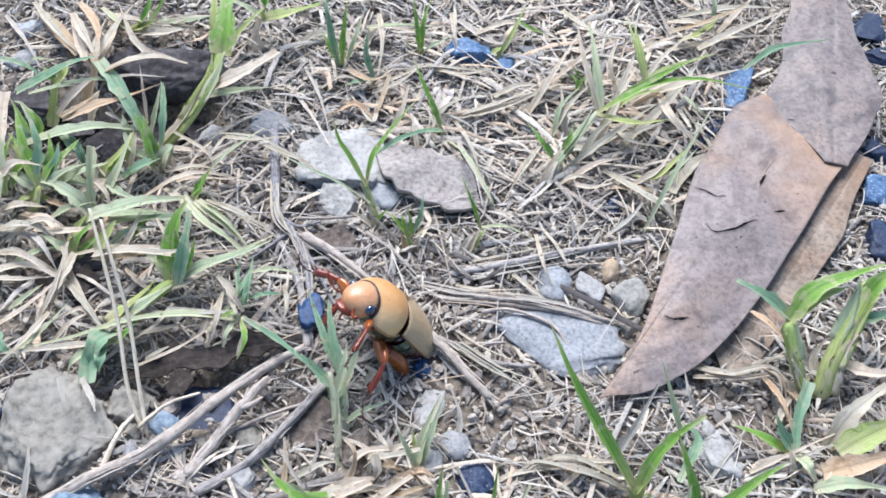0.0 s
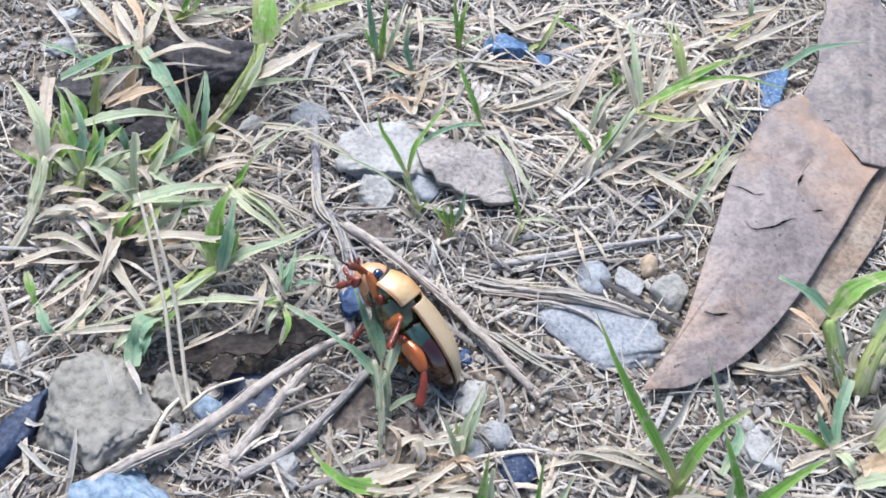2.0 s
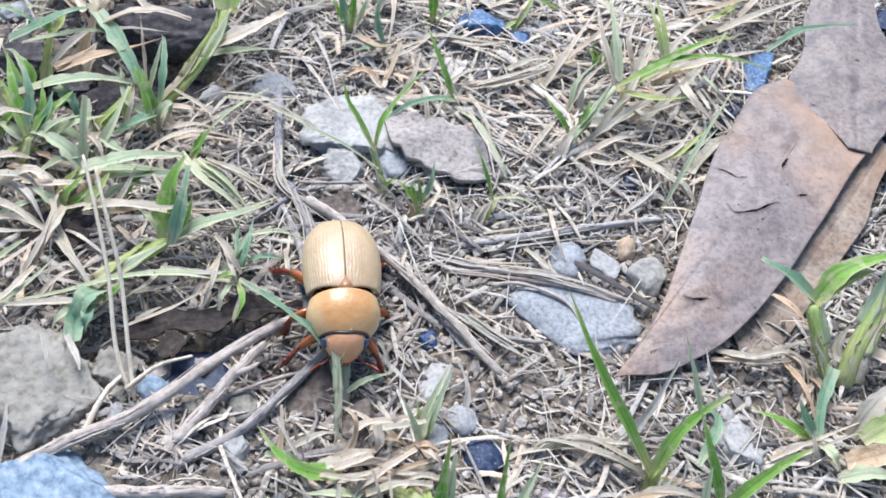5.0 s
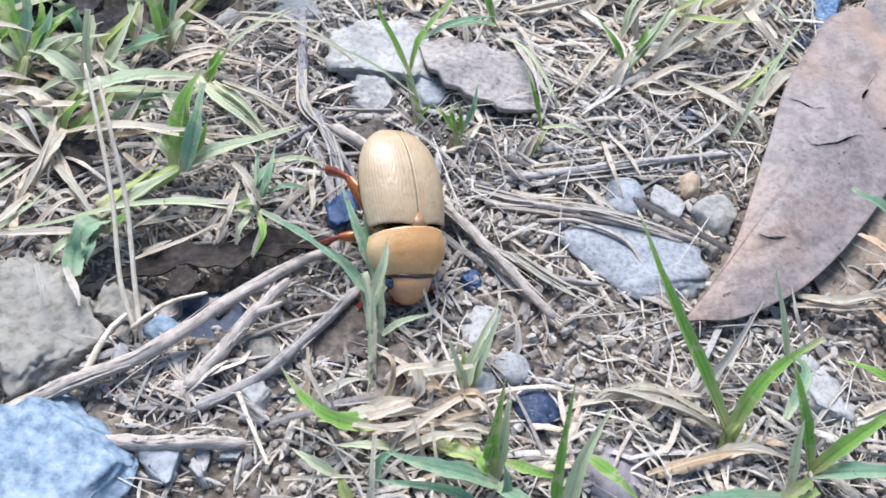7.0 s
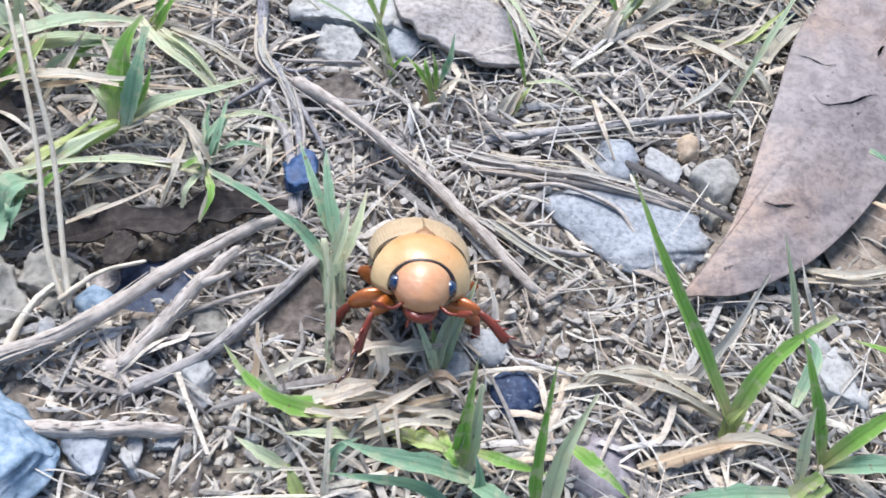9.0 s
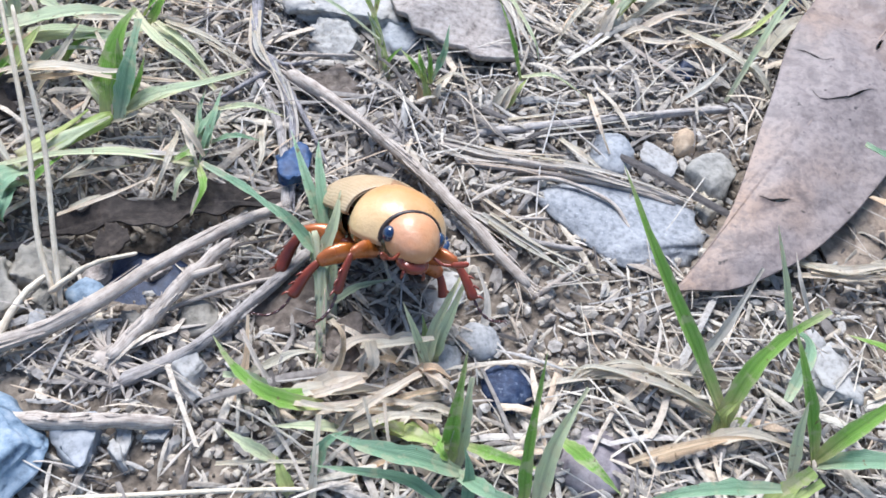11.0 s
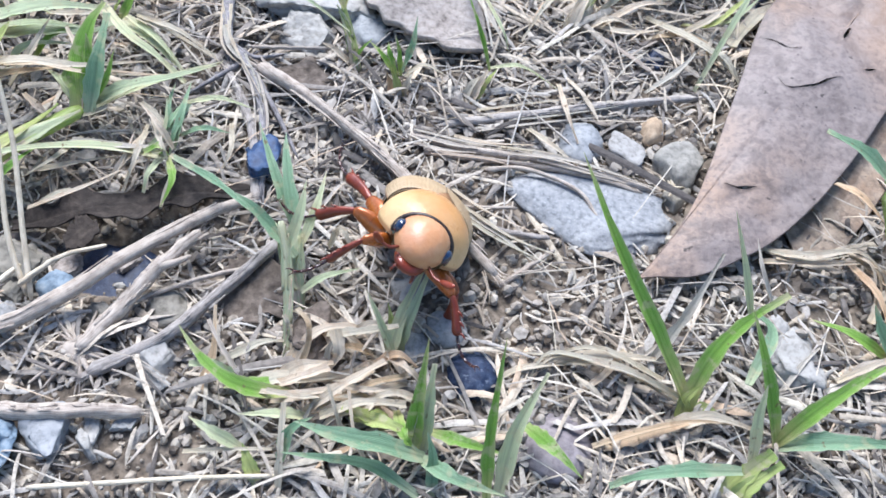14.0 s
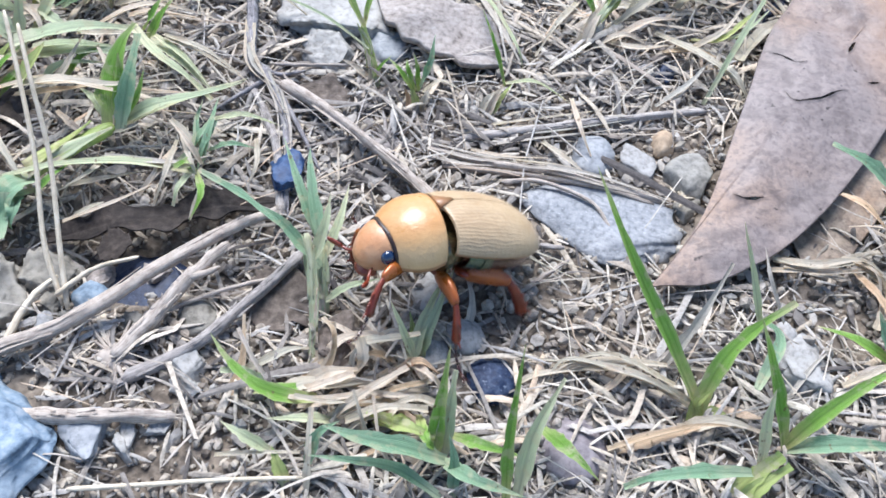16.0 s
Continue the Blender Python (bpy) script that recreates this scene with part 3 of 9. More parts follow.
# ---- ground: one sheet, fine where it is seen ----
def build_ground():
    def axis(lo, hi, step):
        c = list(np.arange(lo, hi + step / 2, step))
        out, d = [], step
        e = hi
        while e < 40000:
            d *= 1.5
            e += d
            out.append(e)
        return [lo - (q - hi) for q in out[::-1]] + c + out
    xs, ys = axis(-120, 130, 1.0), axis(-85, 125, 1.0)
    verts = []
    for y in ys:
        for x in xs:
            z = ground_h(x, y)
            if abs(x) < 200 and abs(y) < 200:
                z += 0.5 * noise.noise(Vector((x / 2.6, y / 2.6, 0))) + 0.3 * noise.noise(Vector((x / 1.2, y / 1.2, 5)))
            verts.append((x * MM, y * MM, z * MM))
    n = len(xs)
    faces = [(r * n + c, r * n + c + 1, (r + 1) * n + c + 1, (r + 1) * n + c) for r in range(len(ys) - 1) for c in range(n - 1)]
    me = bpy.data.meshes.new("ground")
    me.from_pydata(verts, [], faces)
    me.materials.append(SOIL)
    me.polygons.foreach_set("use_smooth", [True] * len(me.polygons))
    tagged(new("ground", me), "dry grey-brown crumbly soil under grass and litter", "ground", "", "structure")


build_ground()


# ---- stones, leaves, sticks and grass, each at its place ----
stone("white_stone", -15.1, 36.3, 21.6, 19, 7.6, 3, WHITE_STONE, "rough white stone half sunk in litter", 0.5, 3, 0.85, rugged=0.6)
stone("pale_stone", -14.5, 23.6, 10.0, 9, 6.0, 1, WHITE_STONE, "angular pale stone against a larger white stone", 0.42, 5, 0.8, rugged=0.4)
stone("blue_grey_pebble", -4.3, 26.0, 7.6, 9, 5.1, -4, BLUE_GREY_STONE, "dark blue-grey pebble between stone and bark", 0.47, 7, 0.6)
stone("white_pebble", -47.0, 42.0, 7.5, 6, 4.2, 1, WHITE_STONE, "small white pebble in dark litter", 0.42, 9, 0.6)
stone("grey_pebble", -32.6, 44.4, 10.9, 8, 4.2, 4, GREY_STONE, "light grey pebble among twigs", 0.47, 12, 0.6)
stone("blue_stone", 13.0, 72.0, 14.8, 7, 6.0, 8, BLUE_STONE, "flat blue stone poking out of dry grass", 0.3, 14, 0.8)
stone("blue_stone", 21.8, 67.7, 6.6, 6, 4.6, 10, BLUE_STONE, "flat blue stone poking out of dry grass", 0.42, 15, 0.8)
stone("pale_stone", 28.2, 73.3, 7.2, 7, 3.4, -2, GREY_STONE, "pale grey stone under dry grass", 0.52, 16, 0.8)
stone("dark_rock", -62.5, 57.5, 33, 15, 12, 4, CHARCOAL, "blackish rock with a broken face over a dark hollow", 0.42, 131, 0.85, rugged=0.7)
stone("grey_pebble", -97.5, 61, 9, 7, 4.5, 10, GREY_STONE, "grey stone on bare crumbly soil", 0.45, 132, 0.7)
stone("grey_pebble", -98.5, 72, 8, 6, 4, 30, BLUE_GREY_STONE, "blue-grey stone on bare crumbly soil", 0.45, 133, 0.7)
stone("grey_pebble", -86.5, 66.5, 4, 3.5, 3, 0, GREY_STONE, "small grey pebble on bare soil", 0.4, 134, 0.5)
stone("grey_rock", 33.9, -7.4, 27.9, 15, 4.2, -13, ROCK, "speckled blue-grey rock lying by a dead leaf", 0.54, 57, 0.74)
stone("round_pebble", 33.2, 6.3, 7.6, 9, 5.1, -1, BLUE_GREY_STONE, "smooth rounded blue-grey pebble on soil", 0.47, 21, 0.3, "round pebbles by the rock")
stone("white_pebble", 40.7, 5.2, 6.4, 8, 4.2, -7, WHITE_STONE, "angular white pebble on bare soil", 0.42, 23, 0.7, "round pebbles by the rock")
stone("tan_pebble", 44.9, 10.1, 4.3, 6, 4.2, -6, TAN_STONE, "small tan pebble on bare soil", 0.42, 25, 0.4, "round pebbles by the rock")
stone("grey_pebble", 48.7, 2.9, 7.9, 11, 6.0, -5, BEIGE_STONE, "beige-grey pebble beside the leaf edge", 0.47, 27, 0.6, "round pebbles by the rock")
stone("grey_pebble", 48.4, -2.5, 4.3, 6, 3.4, -22, CLAY, "small dull pebble beside the leaf edge", 0.47, 28, 0.6, "round pebbles by the rock")
stone("clay_rock", -59.8, -33.8, 22.2, 27, 11.9, 11, CLAY, "large cracked yellowish clay rock", 0.52, 31, 0.75, rugged=1.0)
stone("clay_lump", -48.6, -28.6, 8, 10, 8, 15, CLAY, "clay shoulder broken from a larger rock", 0.5, 151, 0.8, rugged=0.6)
stone("clay_clod", -46.6, -33, 3.6, 4, 3, 0, CLAY, "small clay clod beside a rock", 0.4, 152, 0.8, rugged=0.6)
stone("clay_clod", -41.2, -26.6, 4.4, 4, 4, 30, BARK, "brown clod under a curled leaf", 0.3, 153, 0.8, rugged=0.6)
stone("clay_clod", -33.7, -24.8, 4.6, 4, 4, 60, BARK, "brown clod under a curled leaf", 0.3, 154, 0.8, rugged=0.6)
stone("clay_clod", -33.2, -34.8, 4.4, 3.8, 3, 20, CLAY, "small clay clod between sticks", 0.4, 155, 0.8, rugged=0.6)
stone("clay_clod", -44.8, -25.6, 3.6, 3.2, 3, 0, CLAY, "small clay clod in a hollow", 0.3, 156, 0.8, rugged=0.6)
stone("clay_clod", -42.8, -35.2, 3.4, 3, 2.6, 0, BEIGE_STONE, "small pale clod under a stick", 0.4, 157, 0.8, rugged=0.6)
stone("white_chip", -23.6, -43.5, 5, 4, 3, 10, WHITE_STONE, "crumbly white chip on the soil", 0.35, 158, 0.8, rugged=0.6)
stone("white_chip", -29.6, -51.1, 2.4, 5, 2.6, 10, WHITE_STONE, "small white chip on the soil", 0.35, 159, 0.8, rugged=0.6)
stone("clay_clod", -25.6, -49.6, 3.5, 3, 2.5, 10, GREY_STONE, "small grey clod on the soil", 0.35, 160, 0.8, rugged=0.6)
stone("pale_blue_rock", -48.2, -54.8, 21.8, 27, 11.9, 3, PALE_BLUE_STONE, "large pale blue and white angular rock", 0.47, 35, 0.95, rugged=0.35)
stone("pale_stone", -34.9, -52.5, 6.2, 8, 5.1, 12, BLUE_GREY_STONE, "pale angular stone beside the blue rock", 0.42, 37, 0.9)
stone("pale_chip", -29.4, -53.6, 2.0, 5, 4.2, 30, WHITE_STONE, "small upright pale stone chip", 0.42, 38, 0.9)
stone("slate_stone", -16.7, -5.8, 5.7, 9, 5.5, 3, NAVY, "faceted dark blue stone between root and twig", 0.2, 41, 0.8)
stone("slate_stone", -34.5, -27.4, 14.7, 13, 3.4, 12, SLATE, "dark navy stone in the soil under sticks", 0.62, 42, 0.6)
stone("slate_stone", 18.4, -38.3, 7.1, 7, 4.2, 13, DEEP_BLUE, "rounded navy stone sunk in the soil", 0.57, 43, 0.35)
stone("slate_chip", 6.6, -15.7, 3.9, 4, 2.5, -6, NAVY, "tiny blue chip on the soil", 0.42, 44, 0.6)
stone("slate_stone", -74.2, -39.6, 6.4, 24, 6.8, -15, SLATE, "dark blue slate stone under twigs", 0.47, 45, 0.9)
stone("slate_stone", 79.5, 67.0, 22, 7, 5.1, 72, BLUE_STONE, "narrow blue stone beside the dead leaf", 0.47, 46, 0.9)
stone("slate_stone", 108.0, 36.0, 12, 9, 5, 40, BLUE_STONE, "dark blue stone beside a tan leaf", 0.4, 91, 0.9)
stone("slate_stone", 106.0, 22.0, 10, 12, 5, 10, SLATE, "dark slate stone beside a tan leaf", 0.4, 92, 0.8)
stone("slate_stone", 118.2, 92.4, 14, 11, 5, 60, SLATE, "dark slate stone beside the dead leaf", 0.45, 94, 0.8)
stone("slate_stone", 118.9, 81.8, 10, 9, 4, 20, SLATE, "dark slate stone beside the dead leaf", 0.5, 95, 0.8)
stone("slate_stone", 112.0, 49.0, 9, 10, 5, 70, SLATE, "dark slate stone under the dead leaf", 0.5, 93, 0.8)
stone("slate_stone", 69.8, 49.4, 2.9, 16, 4.2, -31, SLATE, "dark stone beside the dead leaf", 0.47, 47, 0.9)
stone("rough_stone", 9.2, -23.9, 7.7, 9, 3.4, 14, WHITE_STONE, "rough whitish stone flush with the soil", 0.57, 48, 0.8)
stone("flat_pebble", 13.9, -31.8, 6.0, 6, 3.4, 12, GREY_STONE, "flat grey pebble on the soil", 0.42, 49, 0.3)
stone("flat_pebble", 9.8, -34.9, 4.2, 5, 2.5, 12, GREY_STONE, "flat grey pebble on the soil", 0.42, 50, 0.3)
stone("white_pebble", 61.7, -25.5, 3.6, 5, 3.4, 1, WHITE_STONE, "small bright white pebble", 0.42, 52, 0.5)
stone("white_stone", 63.1, -30.0, 9.1, 10, 5.1, 10, WHITE_STONE, "blocky white stone on the soil", 0.42, 54, 0.9)
stone("purple_pebble", 30.0, -46.6, 9.6, 10, 4.2, 9, PURPLE_STONE, "smooth purplish-brown pebble in grass", 0.47, 56, 0.3)
stone("speckled_pebble", -41.3, -30.5, 5.8, 6, 4.2, 16, PALE_BLUE_STONE, "speckled pale blue pebble under a stalk", 0.47, 58, 0.6)
stone("white_pebble", -79.1, -24.2, 5.2, 7, 4.2, -0, WHITE_STONE, "white pebble at the edge of the grass", 0.42, 59, 0.6)
stone("grey_pebble", -45.2, -37.5, 2.5, 6, 3.4, 17, GREY_STONE, "small grey pebble under a stick", 0.42, 60, 0.6)
stone("grey_pebble", -25.0, -32.8, 6.2, 7, 4.2, 15, CLAY, "dull pebble between two sticks", 0.47, 61, 0.6)
stone("grey_pebble", -24.1, -40.9, 5.3, 6, 4.2, -7, WHITE_STONE, "rough pale stone between sticks", 0.47, 62, 0.9)
stone("grey_pebble", 64.7, 42.0, 3.4, 5, 3.4, 6, WHITE_STONE, "white pebble half under straw", 0.42, 63, 0.6)
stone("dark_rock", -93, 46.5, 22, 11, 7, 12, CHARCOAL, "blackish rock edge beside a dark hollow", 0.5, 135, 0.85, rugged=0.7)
# near-black rock clods added so their colour stands in for the hollows' deep shade
stone("dark_clod", -81, 45, 13, 9, 5, 20, CHARCOAL, "dark rock clod added to stand for shade in a hollow", 0.4, 141, 0.85, rugged=0.7)
stone("dark_clod", -73, 41, 12, 9, 5, 70, CHARCOAL, "dark rock clod added to stand for shade in a hollow", 0.4, 142, 0.85, rugged=0.7)
stone("dark_clod", -60, 45.5, 13, 8, 4, 5, CHARCOAL, "dark rock clod added to stand for shade in a hollow", 0.4, 143, 0.85, rugged=0.7)
stone("dark_clod", -68, 35, 10, 8, 4, 40, CHARCOAL, "dark rock clod added to stand for shade in a hollow", 0.4, 144, 0.85, rugged=0.7)
stone("dark_clod", -52, 47, 9, 8, 4, 80, CHARCOAL, "dark rock clod added to stand for shade in a hollow", 0.4, 145, 0.85, rugged=0.7)
stone("dark_clod", -90, 34, 10, 8, 4, 15, CHARCOAL, "dark rock clod added to stand for shade in a hollow", 0.4, 146, 0.85, rugged=0.7)
stone("dark_clod", -67, 4, 10, 8, 4, 30, CHARCOAL, "dark rock clod added to stand for shade in a hollow", 0.4, 147, 0.85, rugged=0.7)
stone("dark_pebble", 46.7, 27.8, 3.4, 6, 3.4, -22, SLATE, "dark stone in the soil", 0.52, 66, 0.6)
sheet("bark_chip", (-7.5, 36.5), (17.0, 24.0), BARK, "flat grey-brown bark chip with broken edges", [(0.3, 0.3), (3.8, 4.5), (5.5, 6.8), (6.6, 7.0), (7.0, 6.6), (6.4, 6.4), (4.4, 5.0), (0.3, 0.3)], (3.6, 3.0), curl=0.6, bow=1.0, thick=1.1, ragged=0.2, seed=71, wave=1.4, nu=40, nv=80, category="bark")
stone("bark_chip", -14.4, 12.9, 12.7, 10, 2.5, 12, DARK_BARK, "dark flat bark flake on soil", 0.1, 72, 0.95)
stone("bark_chip", -3.8, -35.1, 6.7, 10, 3, -9, DARK_BARK, "dark brown bark flake under grass", 0.1, 73, 0.95)
sheet("brown_leaf", (40.5, -21.7), (92.5, 53.7), BROWN_LEAF, "large dry brown gum leaf with cracks", [(0.0, -0.0), (0.1, 6.6), (0.5, 10.4), (2.1, 12.5), (4.2, 13.6), (6.4, 14.0), (8.5, 14.1), (10.7, 13.8), (12.5, 13.7), (13.1, 13.3), (14.1, 13.0), (14.6, 13.3), (11.3, 13.5)], (4.0, 7.0), curl=-0.8, bow=1.6, seed=3, nu=150, nv=260, wave=1.3, cracks=[[(63.5, 29.8), (65.8, 28.5), (67.9, 26.9), (69.7, 27.2)], [(64.4, 19.3), (66.2, 17.0), (70.4, 18.0), (72.9, 19.4), (75.4, 20.9)], [(76.6, 53.4), (77.6, 53.6), (78.6, 53.2)], [(79.8, 34.4), (78.0, 31.0)], [(80.0, 23.8), (82.6, 24.7)], [(54.1, -3.4), (56.6, -3.9), (59.2, -3.4)]])
sheet("grey_leaf", (96.0, 39.0), (112.7, 132.3), GREY_LEAF, "large dry grey-brown gum leaf lying over another", [(2.0, 3.3), (8.3, 6.5), (15.1, 9.4), (14.2, 11.1), (12.6, 9.8), (11.8, 6.7), (11.1, 4.7), (10.5, 3.1), (10.1, 1.6), (9.6, 0.2), (9.2, -1.1), (9.0, -1.8), (9.0, -1.8)], (6.75, 9.0), curl=-0.8, bow=1.2, ragged=0.16, seed=6, nu=110, nv=190, wave=1.0, cracks=[[(86.9, 71.9), (89.6, 71.1), (92.5, 70.2)], [(86.3, 51.7), (89.2, 51.7)]])
sheet("tan_leaf", (66.0, -14.0), (105.3, 44.6), TAN_LEAF, "tan dry leaf beneath the big brown leaf", [(0.0, -0.0), (5.2, 3.9), (4.3, 4.4), (3.9, 4.6), (3.5, 4.6), (3.2, 4.8), (3.4, 5.0), (3.5, 5.2), (3.7, 5.2), (3.7, 4.1), (3.7, 3.0), (3.7, 2.6), (3.6, 2.2)], (1.2, 3.5), curl=-0.4, bow=0.6, seed=9, nu=40, nv=80)
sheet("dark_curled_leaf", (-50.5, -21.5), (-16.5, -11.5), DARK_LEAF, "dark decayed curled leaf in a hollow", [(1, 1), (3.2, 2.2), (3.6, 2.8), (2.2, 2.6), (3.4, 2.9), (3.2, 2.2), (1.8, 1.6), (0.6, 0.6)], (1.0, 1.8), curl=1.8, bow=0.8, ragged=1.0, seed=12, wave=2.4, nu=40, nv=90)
sheet("brown_flake", (-41.5, -24.6), (-37.0, -22.0), DARK_LEAF, "small brown leaf flake", [(1, 1), (2.5, 2.5), (3, 2), (1, 1)], (1.5, 3.0), curl=1.0, ragged=0.6, seed=26, nv=30, nu=14)
sheet("dark_flake", (-75.5, -3.4), (-60.9, -1.0), DARK_LEAF, "thin ragged near-black flake in a hollow", [(1, 1), (4, 4), (5, 4), (4, 4), (1, 1)], (0.4, 1.0), curl=0.5, ragged=0.9, seed=28, wave=1.5)
sheet("brown_flake", (-16.6, -33.0), (-10.2, -24.8), DARK_BARK, "brown leaf flake on the soil", [(2, 2), (5, 5), (6, 6), (3, 3)], (0.8, 1.5), curl=0.5, ragged=0.5, seed=14, nv=24, nu=12)
twig("pale_stick", [(-20.8, 12.4, 3.0), (-11.5, 6.4, 3.5), (1.1, -3.5, 3.5), (11.9, -13.8, 3.0), (20.5, -22.3, 2.0)], 1.0, 0.8, PALE_WOOD, "long pale weathered stick", 3)
twig("pale_stick", [(-60.2, -51.2, 3.0), (-51.7, -44.1, 3.5), (-41.3, -37.4, 3.5), (-31.9, -27.9, 4.0), (-22.7, -19.4, 4.0), (-16.7, -14.2, 3.0)], 1.3, 0.75, PALE_WOOD, "thick pale weathered stick across the soil", 5)
twig("pale_stick", [(-34.2, -41.0, 2.0), (-29.8, -34.0, 3.0), (-26.7, -28.6, 4.0), (-22.5, -21.2, 3.0)], 1.09, 0.79, PALE_WOOD, "pale stick with frayed root end", 7, forks=([(-26.7, -28.6, 4.0), (-24.1, -27.2, 4.0), (-22.9, -25.4, 3.0)],))
twig("grey_stick", [(-32.0, -44.3, 1.5), (-23.1, -37.4, 2.0), (-17.0, -29.5, 2.5), (-11.4, -21.2, 2.5)], 0.88, 0.86, GREY_WOOD, "straight grey stick on the soil", 9)
twig("grey_stick", [(10.2, 5.6, 1.5), (22.9, 9.3, 2.0), (36.2, 13.3, 2.0), (52.9, 17.9, 2.0)], 0.75, 0.58, GREY_WOOD, "thin grey stick on the litter", 13)
twig("pale_stick", [(5.4, 2.3, 2.0), (17.1, 0.5, 2.2), (28.8, 0.1, 2.0), (44.5, -3.0, 1.5)], 0.61, 0.5, PALE_WOOD, "pair of pale straws beside pebbles", 15)
twig("pale_stick", [(7.9, -0.5, 1.5), (20.7, -0.7, 1.6), (33.5, -1.4, 1.6), (42.8, -3.5, 1.2)], 0.48, 0.43, PALE_WOOD, "pair of pale straws beside pebbles", 16)
twig("dark_root", [(-32.0, 42.0, 2.0), (-29.0, 27.9, 3.0), (-26.6, 16.7, 3.5), (-22.3, 11.5, 3.0), (-17.9, 0.8, 2.5), (-15.6, -13.0, 1.5)], 0.95, 0.6, DARK_WOOD, "dark knotted root in the soil", 17, knobs=0.35, forks=([(-23.7, 12.8, 3.0), (-28.5, 8.6, 2.0), (-31.8, 6.1, 1.0)], [(-21.7, 11.5, 3.0), (-15.8, 2.7, 2.0), (-11.5, -4.6, 1.2)], [(-26.7, 17.0, 3.0), (-22.2, 14.8, 2.5), (-17.7, 17.3, 1.5)]))
twig("grey_stick", [(-26.1, 12.6, 2.0), (-19.4, -0.7, 2.5), (-16.2, -13.7, 1.5)], 0.75, 0.65, GREY_WOOD, "grey stick beside the root", 18)
twig("pale_stick", [(-44.3, -50.9, 2.0), (-37.0, -50.7, 3.0), (-29.9, -49.7, 3.0), (-23.6, -48.7, 2.0)], 1.02, 0.79, PALE_WOOD, "knobbly pale stick beside the blue rock", 19)
twig("straw_stalk", [(-34.5, -59.8, 2.0), (-25.3, -58.4, 2.5), (-15.0, -56.6, 2.5), (-4.8, -55.0, 2.0)], 0.34, 0.29, STRAW_STALK, "long pale straw stalk on the soil", 21, knobs=0.05)
twig("thin_twig", [(-1.5, 0.2, 1.5), (6.0, -7.1, 1.5), (12.9, -10.6, 2.0), (23.1, -9.4, 1.5)], 0.41, 0.29, PALE_WOOD, "thin pale twig on soil", 22)
twig("thin_twig", [(13.0, -11.6, 1.5), (20.9, -14.3, 2.0), (28.2, -14.3, 1.5)], 0.61, 0.43, GREY_WOOD, "short grey twig on soil", 23)
twig("thin_twig", [(17.8, -3.0, 2.0), (24.1, -2.1, 2.2), (32.2, -4.9, 2.0), (35.7, -9.3, 1.0)], 0.41, 0.29, PALE_WOOD, "thin pale twig on soil", 24)
twig("thin_twig", [(21.1, -23.5, 1.0), (25.9, -19.4, 2.0), (28.9, -16.7, 2.0)], 0.48, 0.22, PALE_WOOD, "forked pale twig on soil", 25, forks=([(23.7, -21.4, 2.0), (26.9, -20.7, 2.5), (28.6, -18.9, 2.0)],))
twig("thin_twig", [(-31.6, -33.9, 1.0), (-22.4, -29.0, 2.0), (-14.4, -25.1, 1.5)], 0.34, 0.29, PALE_WOOD, "thin pale twig on soil", 26)
twig("thin_twig", [(-23.0, 16.7, 3.0), (-16.3, 16.4, 4.0), (-9.2, 18.5, 3.0)], 0.31, 0.29, PALE_WOOD, "thin pale twig across the stones", 27)
twig("thin_twig", [(-49.9, -42.0, 1.0), (-47.8, -34.5, 3.0), (-45.3, -29.8, 3.0)], 0.54, 0.36, STRAW_STALK, "pale straw by the stalk base", 28)
twig("thin_twig", [(-44.5, -33.1, 3.0), (-40.1, -28.6, 4.0), (-34.4, -25.8, 4.0)], 0.41, 0.29, STRAW_STALK, "pale bent straw over slate", 29)
g = plant("grass_shoot", -5.1, 16.6, "young green grass shoot with pale stem")
stem(g, 1.1, 0.8, YELLOW_GREEN, [(-5.1, 16.6, 0.0), (-6.7, 20.6, 4.0), (-8.5, 23.5, 8.0)])
blade(g, 1.5, GREEN, [(-8.1, 22.8, 8.0), (-11.7, 26.0, 13.0), (-14.3, 28.6, 16.0), (-15.8, 31.7, 19.0)])
blade(g, 1.3, GREEN, [(-8.2, 23.5, 8.0), (-7.1, 28.2, 12.0), (-3.4, 34.9, 14.0), (2.1, 42.9, 16.0)])
blade(g, 1.4, BLUISH_GREEN, [(-6.8, 29.1, 11.0), (-2.0, 33.1, 12.0), (2.7, 35.8, 12.0), (6.7, 38.0, 11.0)])
blade(g, 0.7, PALE_GREEN, [(-6.9, 19.8, 6.0), (-14.3, 22.0, 10.0), (-21.9, 24.8, 11.0), (-31.8, 32.3, 8.0)])
blade(g, 0.9, GREEN, [(-6.0, 17.6, 1.0), (-4.5, 18.2, 4.0), (-2.9, 18.7, 6.0)])
blade(g, 1.6, DRY, [(-5.1, 16.6, 0.0), (-9.1, 18.1, 3.0), (-11.4, 18.6, 4.0)])
g = plant("grass_shoot", 2.4, 12.4, "small green grass tuft with dry sheath")
blade(g, 1.1, GREEN, [(1.6, 13.9, 3.0), (-1.1, 15.6, 6.0), (-3.3, 17.2, 7.0)])
blade(g, 1.2, GREEN, [(1.9, 13.9, 3.0), (0.5, 14.5, 7.0), (0.0, 16.3, 8.0)])
blade(g, 1.5, BLUISH_GREEN, [(2.7, 14.0, 4.0), (4.0, 14.9, 9.0), (4.4, 18.6, 12.0)])
blade(g, 1.0, GREEN, [(2.4, 14.0, 3.0), (1.9, 15.4, 7.0), (1.1, 16.8, 9.0)])
blade(g, 1.6, YELLOW_GREEN, [(2.7, 11.6, 0.0), (1.6, 13.1, 3.0), (0.6, 14.1, 5.0)])
